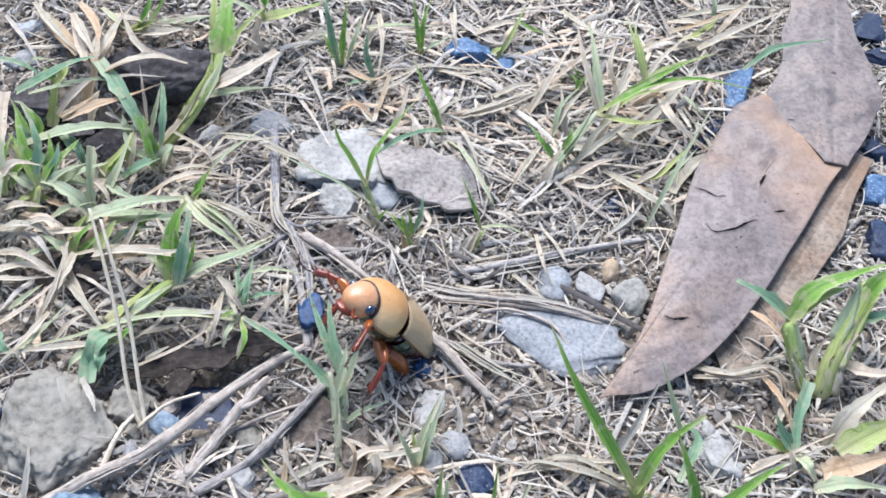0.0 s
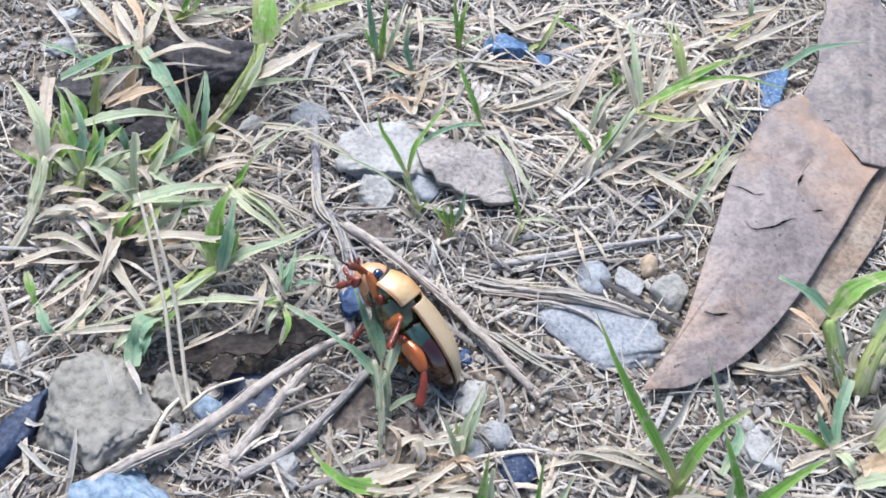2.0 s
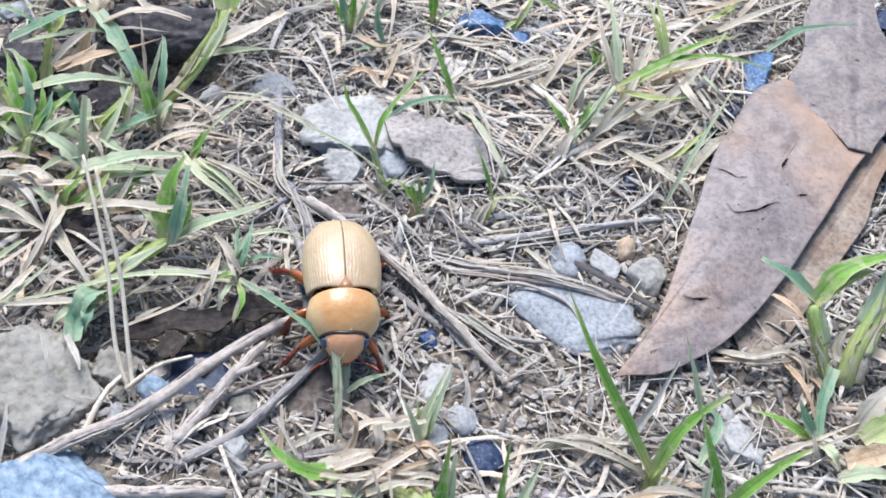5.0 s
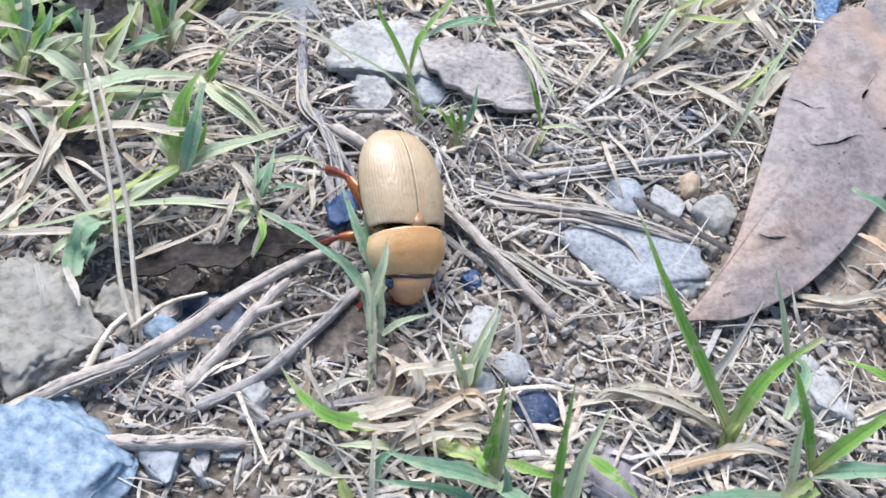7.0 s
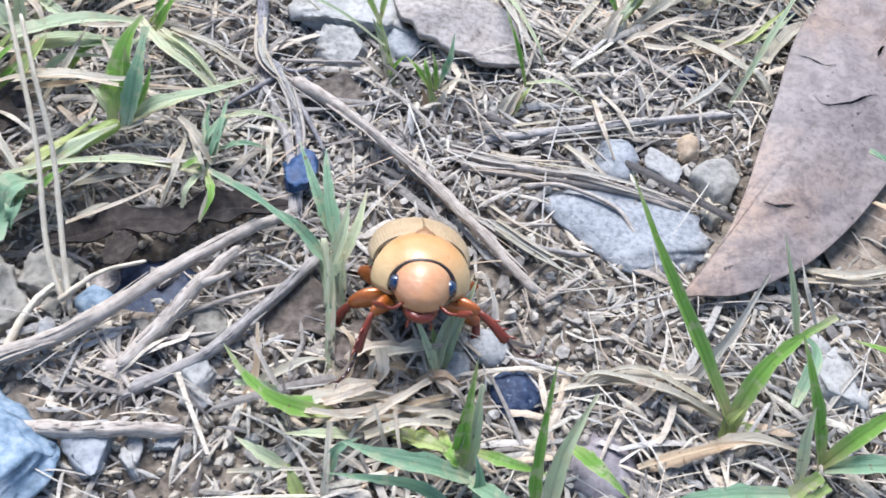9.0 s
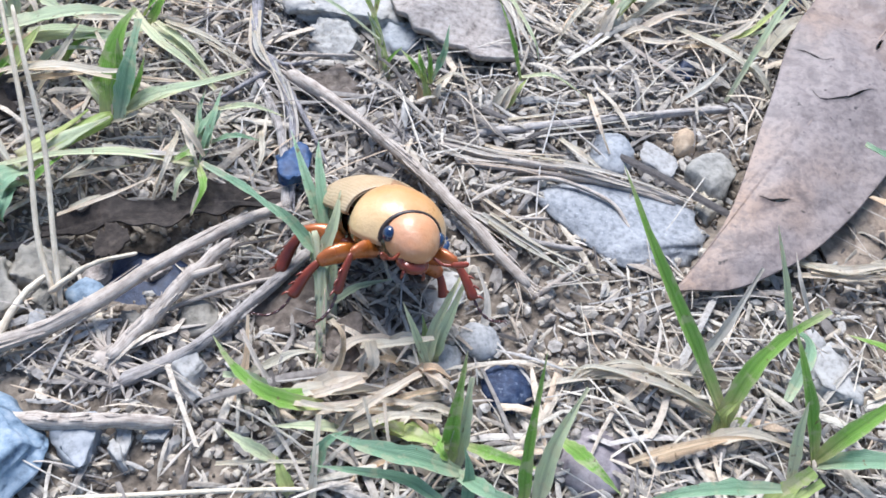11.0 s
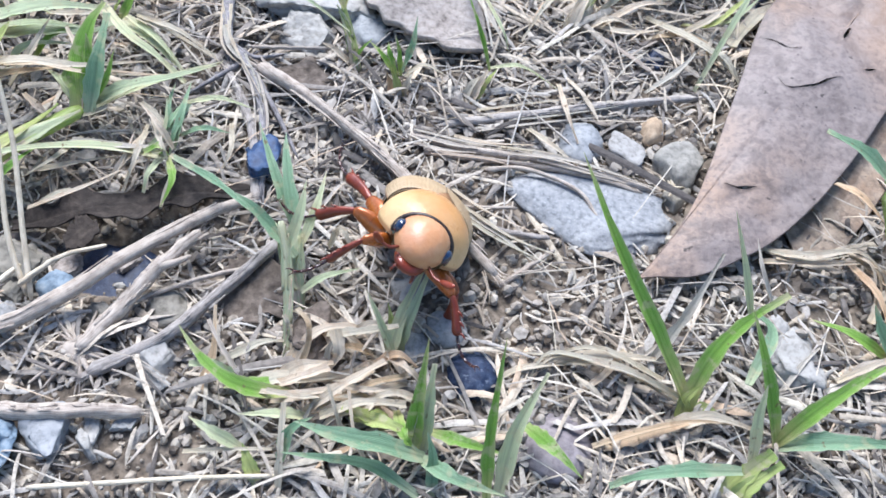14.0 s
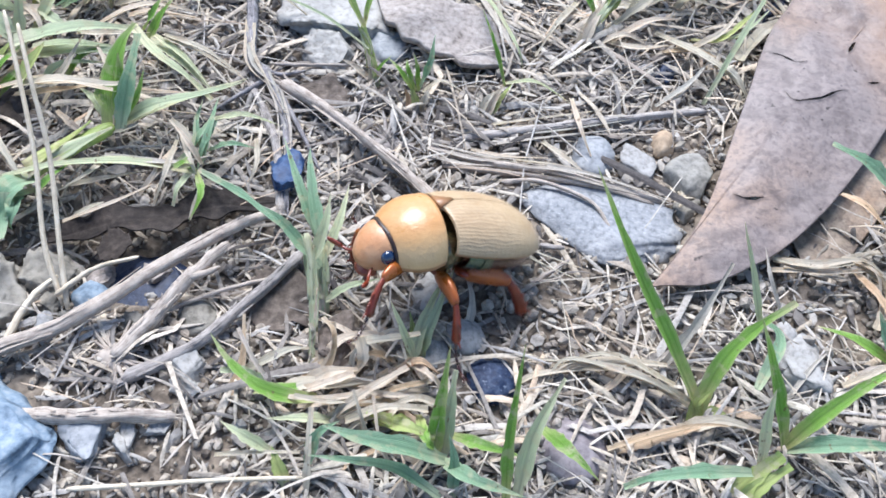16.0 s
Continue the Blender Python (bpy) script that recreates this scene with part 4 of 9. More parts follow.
blade(g, 1.4, DRY, [(3.1, 11.7, 0.0), (3.7, 12.6, 3.0), (4.5, 14.6, 4.0)])
blade(g, 1.0, DRY, [(3.1, 14.0, 3.0), (6.2, 15.1, 5.0), (10.6, 14.8, 3.0)])
blade(g, 1.6, RUST_DRY, [(1.5, 10.8, 0.0), (0.8, 12.7, 2.0), (-0.0, 13.7, 4.0)])
g = plant("grass_shoot", 14.6, 11.3, "pale dry tuft with a green blade")
blade(g, 1.8, DRY, [(14.0, 11.3, 0.0), (15.5, 13.8, 3.0), (17.0, 16.2, 5.0)])
blade(g, 1.6, DRY, [(12.8, 11.9, 0.0), (14.3, 13.7, 3.0), (15.9, 15.3, 4.0)])
blade(g, 1.0, GREEN, [(17.0, 15.5, 5.0), (14.5, 17.4, 12.0), (11.8, 21.4, 16.0)])
blade(g, 0.9, PALE_GREEN, [(17.0, 16.2, 5.0), (22.2, 15.3, 7.0), (28.8, 15.1, 3.0)])
blade(g, 1.2, YELLOW_GREEN, [(14.6, 11.3, 0.0), (16.7, 14.6, 3.0), (18.3, 17.1, 4.0)])
g = plant("grass_shoot", 8.5, 43.8, "green grass shoot among dry straw")
blade(g, 1.6, GREEN, [(7.4, 43.7, 2.0), (4.9, 46.6, 8.0), (1.8, 51.3, 12.0), (-0.6, 56.3, 14.0)])
blade(g, 1.8, BLUISH_GREEN, [(7.3, 43.6, 4.0), (2.7, 40.3, 7.0), (-2.3, 39.0, 6.0)])
blade(g, 1.4, DRY, [(8.9, 43.0, 0.0), (6.4, 47.0, 5.0), (4.1, 50.2, 7.0)])
blade(g, 1.2, YELLOW_GREEN, [(8.5, 43.8, 0.0), (5.8, 46.0, 5.0), (3.7, 48.3, 8.0)])
blade(g, 1.0, PALE_GREEN, [(8.1, 42.9, 2.0), (13.1, 33.0, 8.0), (18.4, 22.4, 8.0), (20.1, 21.1, 4.0)])
g = plant("grass_tuft", -18.8, 64.6, "green grass tuft with dry base")
blade(g, 1.9, BLUISH_GREEN, [(-19.4, 64.0, 2.0), (-20.7, 65.1, 10.0), (-21.9, 67.9, 16.0), (-23.0, 73.5, 18.0)])
blade(g, 1.7, GREEN, [(-18.7, 64.1, 2.0), (-18.1, 66.2, 11.0), (-17.4, 71.3, 17.0)])
blade(g, 1.5, GREEN, [(-19.8, 65.0, 2.0), (-22.2, 67.4, 6.0), (-24.1, 69.9, 8.0)])
blade(g, 1.4, PALE_GREEN, [(-18.0, 64.2, 2.0), (-15.4, 66.8, 9.0), (-13.5, 74.6, 13.0)])
blade(g, 1.6, DRY, [(-18.8, 64.2, 0.0), (-16.9, 67.1, 5.0), (-13.1, 70.5, 6.0)])
blade(g, 1.6, RUST_DRY, [(-19.5, 64.1, 0.0), (-17.1, 66.1, 4.0), (-14.5, 70.4, 5.0)])
g = plant("grass_tuft", -11.4, 60.2, "green grass blades by the tuft")
blade(g, 2.0, BLUISH_GREEN, [(-10.4, 60.2, 2.0), (-12.3, 62.4, 8.0), (-12.0, 66.7, 13.0)])
blade(g, 1.9, BLUISH_GREEN, [(-9.4, 60.9, 2.0), (-13.1, 56.8, 5.0), (-17.1, 56.0, 4.0)])
blade(g, 1.6, DRY, [(-11.9, 59.1, 0.0), (-6.4, 58.6, 4.0), (0.1, 63.2, 4.0)])
g = plant("grass_tuft", 0.0, 71.4, "green grass tuft among dry straw")
blade(g, 1.8, GREEN, [(-0.0, 70.3, 2.0), (-0.6, 70.6, 9.0), (-2.1, 76.5, 16.0)])
blade(g, 1.6, PALE_GREEN, [(0.4, 70.3, 2.0), (3.1, 69.3, 6.0), (8.3, 70.6, 9.0)])
blade(g, 1.7, GREEN, [(0.3, 71.4, 2.0), (0.6, 72.8, 9.0), (2.1, 78.6, 13.0)])
blade(g, 1.3, DRY, [(-0.3, 71.4, 0.0), (-3.3, 70.7, 5.0), (-5.6, 73.4, 6.0)])
g = plant("grass_stalk", -87.5, 4.2, "thick pale-green grass stalk")
stem(g, 1.3, 1.3, PALE_GREEN, [(-88.9, -1.0, 1.0), (-86.1, 5.8, 4.0), (-85.1, 14.0, 7.0), (-85.3, 19.3, 9.0)])
blade(g, 3.0, PALE_GREEN, [(-85.4, 18.5, 8.0), (-86.8, 24.3, 13.0), (-91.0, 30.1, 15.0), (-96.8, 36.2, 15.0)], sheath=0.8)
blade(g, 1.8, GREEN, [(-86.1, 17.0, 7.0), (-87.9, 17.4, 10.0), (-93.0, 20.0, 10.0)])
blade(g, 2.2, DRY, [(-85.7, 17.7, 8.0), (-82.0, 20.3, 11.0), (-77.1, 21.7, 9.0)])
blade(g, 1.6, GREY_DRY, [(-86.8, 5.0, 3.0), (-81.2, 5.6, 6.0), (-73.3, 9.3, 5.0)])
g = plant("grass_sprig", -6.6, -30.1, "green grass stem with three blades beside dry curls")
stem(g, 0.9, 0.8, PALE_GREEN, [(-6.5, -30.9, 0.0), (-7.3, -26.8, 4.0), (-8.2, -22.6, 7.0)])
blade(g, 2.0, BLUISH_GREEN, [(-7.9, -23.2, 6.0), (-10.1, -16.6, 9.0), (-11.5, -11.2, 10.0), (-12.3, -6.8, 10.0)])
blade(g, 2.0, BLUISH_GREEN, [(-7.8, -25.5, 6.0), (-11.8, -22.7, 9.0), (-14.5, -21.1, 11.0), (-17.2, -19.9, 12.0)])
blade(g, 1.6, PALE_GREEN, [(-7.5, -23.8, 6.0), (-5.9, -18.7, 9.0), (-5.4, -13.1, 10.0)])
blade(g, 1.7, BLUISH_GREEN, [(-8.9, -20.9, 6.0), (-12.9, -13.2, 9.0), (-16.8, -4.6, 9.0)])
blade(g, 1.5, PALE_GREEN, [(-7.0, -28.7, 3.0), (-9.4, -26.3, 5.0), (-10.7, -23.3, 8.0)])
blade(g, 1.5, PALE_GREEN, [(-6.6, -29.2, 3.0), (-3.4, -27.5, 5.0), (1.1, -24.9, 4.0)])
blade(g, 1.7, DRY, [(-6.4, -31.8, 0.0), (-5.6, -37.0, 2.0), (-8.4, -40.1, 1.0)])
blade(g, 1.6, DRY, [(-6.0, -31.1, 1.0), (-1.6, -36.0, 3.0), (-1.2, -39.4, 1.0)])
g = plant("grass_shoot", 6.8, -35.1, "pale green broad blade with dry sheath")
blade(g, 2.1, PALE_GREEN, [(7.3, -36.0, 1.0), (8.9, -33.0, 6.0), (11.3, -26.2, 11.0)], sheath=0.9)
blade(g, 1.5, YELLOW_GREEN, [(6.2, -35.6, 1.0), (6.5, -33.5, 4.0), (5.7, -31.1, 6.0)])
blade(g, 1.5, DRY, [(1.0, -35.3, 2.0), (3.4, -34.2, 5.0), (6.5, -33.5, 4.0)])
blade(g, 2.0, DRY, [(6.7, -35.5, 1.0), (7.9, -38.0, 2.0), (9.6, -40.6, 1.0)])
blade(g, 1.6, DRY, [(5.8, -36.7, 1.0), (1.9, -41.0, 3.0), (-3.0, -42.1, 2.0)])
blade(g, 1.4, DRY, [(-1.0, -36.6, 2.0), (-2.8, -34.3, 4.0), (-9.3, -31.7, 3.0)])
g = plant("grass_plant", 47.3, -40.3, "green grass plant with long pointed blade")
blade(g, 2.5, GREEN, [(46.9, -38.9, 2.0), (39.8, -32.8, 12.0), (33.5, -26.4, 20.0), (28.2, -17.8, 26.0)], fold=0.6, sheath=0.8)
blade(g, 2.5, GREEN, [(46.8, -39.5, 2.0), (48.9, -35.1, 9.0), (52.6, -31.6, 13.0), (56.9, -29.1, 16.0)], sheath=0.9, blunt=0.4)
blade(g, 2.4, YELLOW_GREEN, [(46.7, -41.4, 0.0), (46.6, -39.3, 3.0), (47.9, -38.2, 6.0)])
blade(g, 2.2, YELLOW_GREEN, [(47.2, -40.8, 0.0), (49.4, -39.6, 2.0), (51.8, -40.6, 2.0)])
blade(g, 1.6, GREY_DRY, [(42.3, -33.6, 1.0), (45.8, -29.4, 9.0), (49.3, -23.1, 15.0)], fold=0.5, blunt=0.3)
blade(g, 1.4, PALE_GREEN, [(54.0, -30.8, 10.0), (50.6, -27.1, 18.0), (47.8, -22.8, 24.0)])
blade(g, 1.0, GREY_DRY, [(59.4, -26.4, 6.0), (55.7, -23.8, 12.0), (54.6, -19.2, 14.0)])
g = plant("grass_plant", 58.9, -43.5, "green grass plant with stubby base")
blade(g, 2.2, GREEN, [(58.1, -43.9, 3.0), (54.4, -39.4, 12.0), (51.1, -33.0, 18.0)], fold=0.5, sheath=0.9)
blade(g, 2.3, GREEN, [(58.5, -43.9, 3.0), (60.9, -42.1, 9.0), (66.4, -38.4, 13.0), (70.9, -35.9, 14.0)])
blade(g, 3.0, BLUISH_GREEN, [(58.8, -44.3, 3.0), (62.0, -45.1, 7.0), (67.6, -44.8, 8.0), (74.8, -43.6, 6.0)], blunt=0.4)
blade(g, 2.8, YELLOW_GREEN, [(51.0, -51.5, 0.0), (54.1, -48.4, 3.0), (56.6, -46.5, 6.0)], blunt=0.6, sheath=1.0)
blade(g, 2.6, YELLOW_GREEN, [(51.7, -52.2, 0.0), (54.7, -49.8, 3.0), (58.0, -47.5, 5.0)], blunt=0.4)
blade(g, 2.2, BLUISH_GREEN, [(53.0, -48.7, 4.0), (44.8, -51.0, 8.0), (39.0, -52.2, 8.0), (35.7, -52.8, 5.0)], blunt=0.4)
blade(g, 1.8, PALE_GREEN, [(54.6, -47.5, 3.0), (54.0, -42.9, 9.0), (54.3, -40.2, 12.0)])
blade(g, 2.0, BLUISH_GREEN, [(53.4, -38.4, 8.0), (57.5, -30.2, 8.0), (54.3, -27.5, 9.0)])
g = plant("grass_runner", 30.0, 30.8, "long green grass shoot running over dry straw")
stem(g, 1.0, 1.0, PALE_GREEN, [(30.0, 29.9, 0.0), (33.1, 35.2, 5.0), (37.8, 40.7, 8.0), (41.9, 46.1, 11.0)])
blade(g, 2.0, GREEN, [(41.9, 45.6, 11.0), (47.4, 47.2, 15.0), (54.8, 50.5, 17.0), (64.7, 51.5, 18.0), (78.4, 53.1, 14.0)])
blade(g, 1.9, GREEN, [(43.2, 47.1, 11.0), (51.2, 50.2, 16.0), (58.2, 53.3, 19.0), (66.0, 57.6, 20.0)])
blade(g, 1.6, YELLOW_GREEN, [(53.0, 50.6, 14.0), (51.0, 57.9, 19.0), (49.2, 65.7, 21.0)])
blade(g, 1.8, BLUISH_GREEN, [(76.1, 59.6, 14.0), (81.6, 62.5, 18.0), (87.3, 64.0, 19.0), (97.0, 67.7, 18.0)])
blade(g, 2.4, DRY, [(56.0, 51.9, 13.0), (64.7, 54.5, 15.0), (75.7, 59.1, 15.0)])
blade(g, 2.3, PALE_GREEN, [(43.0, 48.0, 11.0), (41.1, 56.2, 16.0), (39.9, 69.1, 18.0)])
blade(g, 1.8, GREEN, [(33.3, 36.1, 4.0), (29.9, 37.3, 9.0), (25.9, 41.8, 11.0)])
blade(g, 1.8, GREEN, [(33.8, 37.0, 5.0), (35.7, 38.7, 9.0), (36.4, 42.1, 11.0)])
blade(g, 1.9, DRY, [(30.5, 30.0, 1.0), (32.4, 33.5, 5.0), (34.2, 36.7, 6.0)])
blade(g, 1.6, YELLOW_GREEN, [(42.1, 46.2, 10.0), (50.1, 41.7, 13.0), (58.1, 44.4, 12.0)])
g = plant("bent_grass", 51.9, 21.8, "thin pale green bent blade")
blade(g, 1.2, PALE_GREEN, [(52.8, 20.4, 1.0), (57.5, 28.8, 9.0), (62.1, 37.2, 13.0), (68.0, 47.7, 16.0)])
blade(g, 1.1, PALE_GREEN, [(57.5, 34.5, 4.0), (60.2, 34.8, 6.0), (65.3, 40.3, 8.0)])
blade(g, 2.0, DRY, [(44.7, 36.5, 2.0), (52.3, 28.3, 5.0), (57.3, 24.9, 4.0), (61.8, 20.6, 2.0)])
blade(g, 1.6, RUST_DRY, [(45.7, 31.6, 2.0), (51.5, 30.6, 4.0), (56.2, 30.3, 3.0)])
g = plant("grass_tuft", 41.0, 65.1, "short green tuft in dry straw")
blade(g, 1.4, GREEN, [(41.2, 63.1, 2.0), (39.0, 62.7, 6.0), (37.3, 63.3, 8.0)])
blade(g, 1.3, GREEN, [(41.9, 63.2, 2.0), (42.2, 63.0, 7.0), (42.6, 64.8, 9.0)])
g = plant("grass_tuft", 78.2, 92.4, "yellow-green blades at the far edge")
blade(g, 1.6, YELLOW_GREEN, [(67.1, 81.2, 3.0), (69.7, 79.0, 8.0), (74.1, 80.2, 12.0)])
blade(g, 1.8, PALE_GREEN, [(74.7, 84.2, 3.0), (73.2, 84.5, 10.0), (73.4, 90.4, 14.0)])
blade(g, 1.6, DRY, [(62.3, 76.5, 3.0), (75.5, 77.8, 7.0), (89.2, 81.5, 6.0)])
blade(g, 2.0, DRY, [(66.5, 89.7, 3.0), (80.0, 89.9, 7.0), (93.9, 92.1, 6.0)])
g = plant("grass_tuft", -68.0, 79.2, "yellow-green tuft at the far edge")
blade(g, 2.6, YELLOW_GREEN, [(-73.9, 70.8, 3.0), (-68.6, 69.0, 6.0), (-64.3, 70.2, 8.0)])
blade(g, 2.0, PALE_GREEN, [(-66.4, 74.8, 3.0), (-57.8, 71.2, 7.0), (-51.0, 72.9, 8.0)])
blade(g, 2.6, DRY, [(-69.8, 71.3, 3.0), (-63.9, 71.7, 5.0), (-55.4, 71.7, 5.0)])
blade(g, 1.8, GREEN, [(-68.9, 73.5, 3.0), (-65.0, 73.3, 8.0), (-62.1, 76.1, 12.0)])
blade(g, 2.4, DRY, [(-52.7, 57.2, 3.0), (-66.5, 61.1, 7.0), (-74.8, 74.0, 9.0)])
g = plant("grass_shoot", 29.9, 84.4, "green blade among dry grass")
blade(g, 1.6, GREEN, [(30.8, 80.1, 3.0), (26.8, 78.3, 6.0), (23.1, 80.9, 7.0)])
blade(g, 1.6, YELLOW_GREEN, [(19.5, 70.5, 2.0), (22.4, 73.5, 7.0), (26.2, 83.0, 10.0)])
blade(g, 2.0, YELLOW_GREEN, [(17.4, 71.3, 2.0), (19.3, 71.4, 4.0), (22.1, 73.2, 4.0)])
g = plant("grass_clump", 12.8, -48.7, "green grass clump with pale sheaths")
blade(g, 2.2, GREEN, [(10.9, -49.7, 2.0), (11.2, -46.3, 9.0), (11.6, -40.9, 16.0)], fold=0.6, sheath=0.9)
blade(g, 2.3, PALE_GREEN, [(12.0, -49.6, 2.0), (12.4, -46.5, 8.0), (12.7, -42.4, 12.0)], sheath=0.9, blunt=0.3)
blade(g, 3.2, BLUISH_GREEN, [(12.8, -51.1, 3.0), (7.5, -52.0, 8.0), (1.8, -52.0, 10.0), (-3.4, -50.5, 9.0)])
blade(g, 1.8, GREEN, [(20.9, -55.1, 2.0), (20.2, -49.5, 10.0), (20.6, -41.4, 19.0)], fold=0.5)
blade(g, 2.4, PALE_GREEN, [(22.4, -54.6, 2.0), (23.4, -48.7, 9.0), (26.4, -42.9, 14.0)], fold=0.5, blunt=0.2)
blade(g, 1.8, BLUISH_GREEN, [(14.0, -55.2, 1.0), (13.8, -52.1, 5.0), (12.7, -49.6, 8.0)])
blade(g, 2.2, BLUISH_GREEN, [(12.1, -51.1, 3.0), (16.5, -54.4, 6.0), (23.1, -55.5, 5.0)])
blade(g, 1.8, GREEN, [(13.2, -47.9, 4.0), (17.6, -49.7, 6.0), (23.0, -49.9, 4.0)])
blade(g, 2.2, GREEN, [(25.2, -45.7, 4.0), (28.2, -50.1, 8.0), (32.0, -53.0, 7.0)])
blade(g, 1.6, GREEN, [(8.5, -45.6, 4.0), (9.9, -49.8, 6.0), (11.6, -50.4, 4.0)])
blade(g, 1.8, BLUISH_GREEN, [(12.5, -55.7, 2.0), (6.4, -54.0, 6.0), (0.7, -53.9, 7.0), (-4.9, -53.1, 5.0)])
g = plant("grass_clump", -6.8, -46.1, "dry beige blades with a few green ones")
blade(g, 2.4, GREEN, [(-5.3, -44.8, 4.0), (-9.5, -45.8, 6.0), (-13.0, -45.5, 8.0), (-16.7, -43.2, 9.0), (-19.8, -39.9, 10.0)])
blade(g, 2.4, PALE_GREEN, [(-12.2, -44.4, 4.0), (-15.0, -43.7, 7.0), (-17.8, -44.1, 8.0)], blunt=0.4)
blade(g, 1.01, DRY, [(4.0, -39.8, 2.0), (-0.8, -44.3, 5.0), (-6.5, -45.8, 6.0), (-11.1, -45.5, 5.0)], blunt=0.7, sheath=0.8)
blade(g, 1.01, DRY, [(0.7, -44.1, 4.0), (-3.5, -46.0, 6.0), (-8.0, -45.6, 6.0)], blunt=0.7, sheath=0.8)
blade(g, 1.27, DRY, [(4.8, -39.7, 3.0), (1.3, -43.2, 5.0), (-3.0, -44.9, 4.0)], blunt=0.7, sheath=0.8)
blade(g, 2.6, YELLOW_GREEN, [(9.1, -46.7, 2.0), (4.9, -47.3, 5.0), (1.8, -46.5, 6.0)], blunt=0.5)
blade(g, 0.93, DRY, [(6.8, -44.1, 3.0), (2.3, -44.8, 5.0), (-1.9, -46.8, 4.0)], blunt=0.7, sheath=0.8)
blade(g, 1.8, PALE_GREEN, [(-2.7, -47.3, 3.0), (-6.0, -48.6, 6.0), (-11.2, -48.8, 5.0)])
blade(g, 1.01, DRY, [(-4.8, -57.2, 1.0), (-5.0, -52.7, 5.0), (-5.4, -47.4, 7.0)], blunt=0.7, sheath=0.8)
blade(g, 2.0, YELLOW_GREEN, [(-7.6, -56.0, 1.0), (-8.9, -53.9, 3.0), (-9.9, -52.1, 4.0)])
blade(g, 0.67, DRY, [(-17.3, -53.3, 2.0), (-11.9, -53.1, 4.0), (-6.3, -52.1, 3.0)], blunt=0.7, sheath=0.8)
blade(g, 1.8, PALE_GREEN, [(-9.9, -52.5, 3.0), (-13.4, -51.8, 6.0), (-16.7, -50.2, 6.0)])
blade(g, 0.77, GREY_DRY, [(-11.8, -43.4, 2.0), (-15.4, -39.3, 5.0), (-17.4, -36.6, 6.0)], blunt=0.7, sheath=0.8)
blade(g, 1.8, BLUISH_GREEN, [(-5.0, -53.4, 3.0), (-4.2, -50.7, 6.0), (-1.4, -49.3, 8.0)])
blade(g, 1.10, DRY, [(9.6, -40.8, 2.0), (5.2, -44.0, 6.0), (0.6, -43.3, 5.0)], twist=0.6, blunt=0.7, sheath=0.8)
blade(g, 0.93, RUST_DRY, [(8.1, -44.8, 2.0), (3.9, -45.4, 5.0), (-1.3, -45.6, 5.0)], twist=-0.7, blunt=0.7, sheath=0.8)
blade(g, 1.18, DRY, [(12.2, -43.1, 2.0), (7.5, -44.2, 6.0), (2.5, -45.9, 3.0)], twist=0.5, blunt=0.7, sheath=0.8)
blade(g, 0.84, DRY, [(-1.7, -49.2, 1.0), (1.2, -47.7, 5.0), (5.5, -46.0, 4.0)], twist=0.8, blunt=0.7, sheath=0.8)
blade(g, 0.67, DRY, [(2.7, -50.3, 1.0), (1.2, -47.7, 6.0), (-0.3, -44.8, 8.0)], blunt=0.7, sheath=0.8)
blade(g, 0.63, DRY, [(5.6, -52.3, 1.0), (3.7, -49.8, 6.0), (2.4, -45.3, 8.0)], blunt=0.7, sheath=0.8)
blade(g, 0.84, RUST_DRY, [(-0.5, -52.2, 1.0), (5.3, -50.4, 4.0), (10.5, -49.8, 2.0)], blunt=0.7, sheath=0.8)
blade(g, 0.67, GREY_DRY, [(-4.5, -50.3, 1.0), (-2.6, -47.3, 4.0), (-1.5, -44.4, 5.0)], blunt=0.7, sheath=0.8)
g = plant("dry_sheath", 7.7, -36.6, "curled dry grass sheaths")
blade(g, 1.68, RUST_DRY, [(4.7, -38.8, 2.0), (7.7, -38.7, 6.0), (10.5, -39.1, 4.0)], twist=0.8, blunt=0.7, sheath=0.8)
blade(g, 1.12, DRY, [(3.7, -37.2, 2.0), (1.2, -36.4, 5.0), (-0.5, -35.7, 5.0)], blunt=0.7, sheath=0.8)
blade(g, 1.12, RUST_DRY, [(4.5, -37.1, 2.0), (1.4, -37.7, 5.0), (-0.9, -38.3, 3.0)], twist=0.7, blunt=0.7, sheath=0.8)
blade(g, 0.95, DRY, [(-6.2, -40.5, 1.0), (-4.1, -37.9, 5.0), (-4.4, -35.2, 8.0)], blunt=0.7, sheath=0.8)
blade(g, 1.01, GREY_DRY, [(-1.5, -40.0, 1.0), (-1.3, -37.9, 4.0), (-0.3, -36.6, 5.0)], blunt=0.7, sheath=0.8)
blade(g, 1.4, PALE_GREEN, [(7.7, -38.1, 3.0), (5.4, -36.3, 9.0), (3.1, -33.6, 13.0)])
straw("dry_straw", [(28.5, -35.1, 2.0), (36.3, -33.7, 3.0), (48.8, -33.1, 2.0)], 1.6, DRY, "dry straw lying on the litter")
straw("dry_straw", [(20.7, -39.1, 1.0), (25.1, -36.9, 3.0), (36.3, -35.1, 3.0), (44.8, -36.2, 1.0)], 1.0, DRY, "dry straw lying on the litter")
straw("dry_straw", [(35.7, -46.1, 1.0), (42.2, -44.1, 3.0), (50.6, -40.7, 2.0)], 2.2, RUST_DRY, "dry straw lying on the litter")
straw("dry_straw", [(44.2, -42.7, 2.0), (50.2, -41.2, 3.0), (56.7, -42.1, 2.0)], 2.0, DRY, "dry straw lying on the litter")
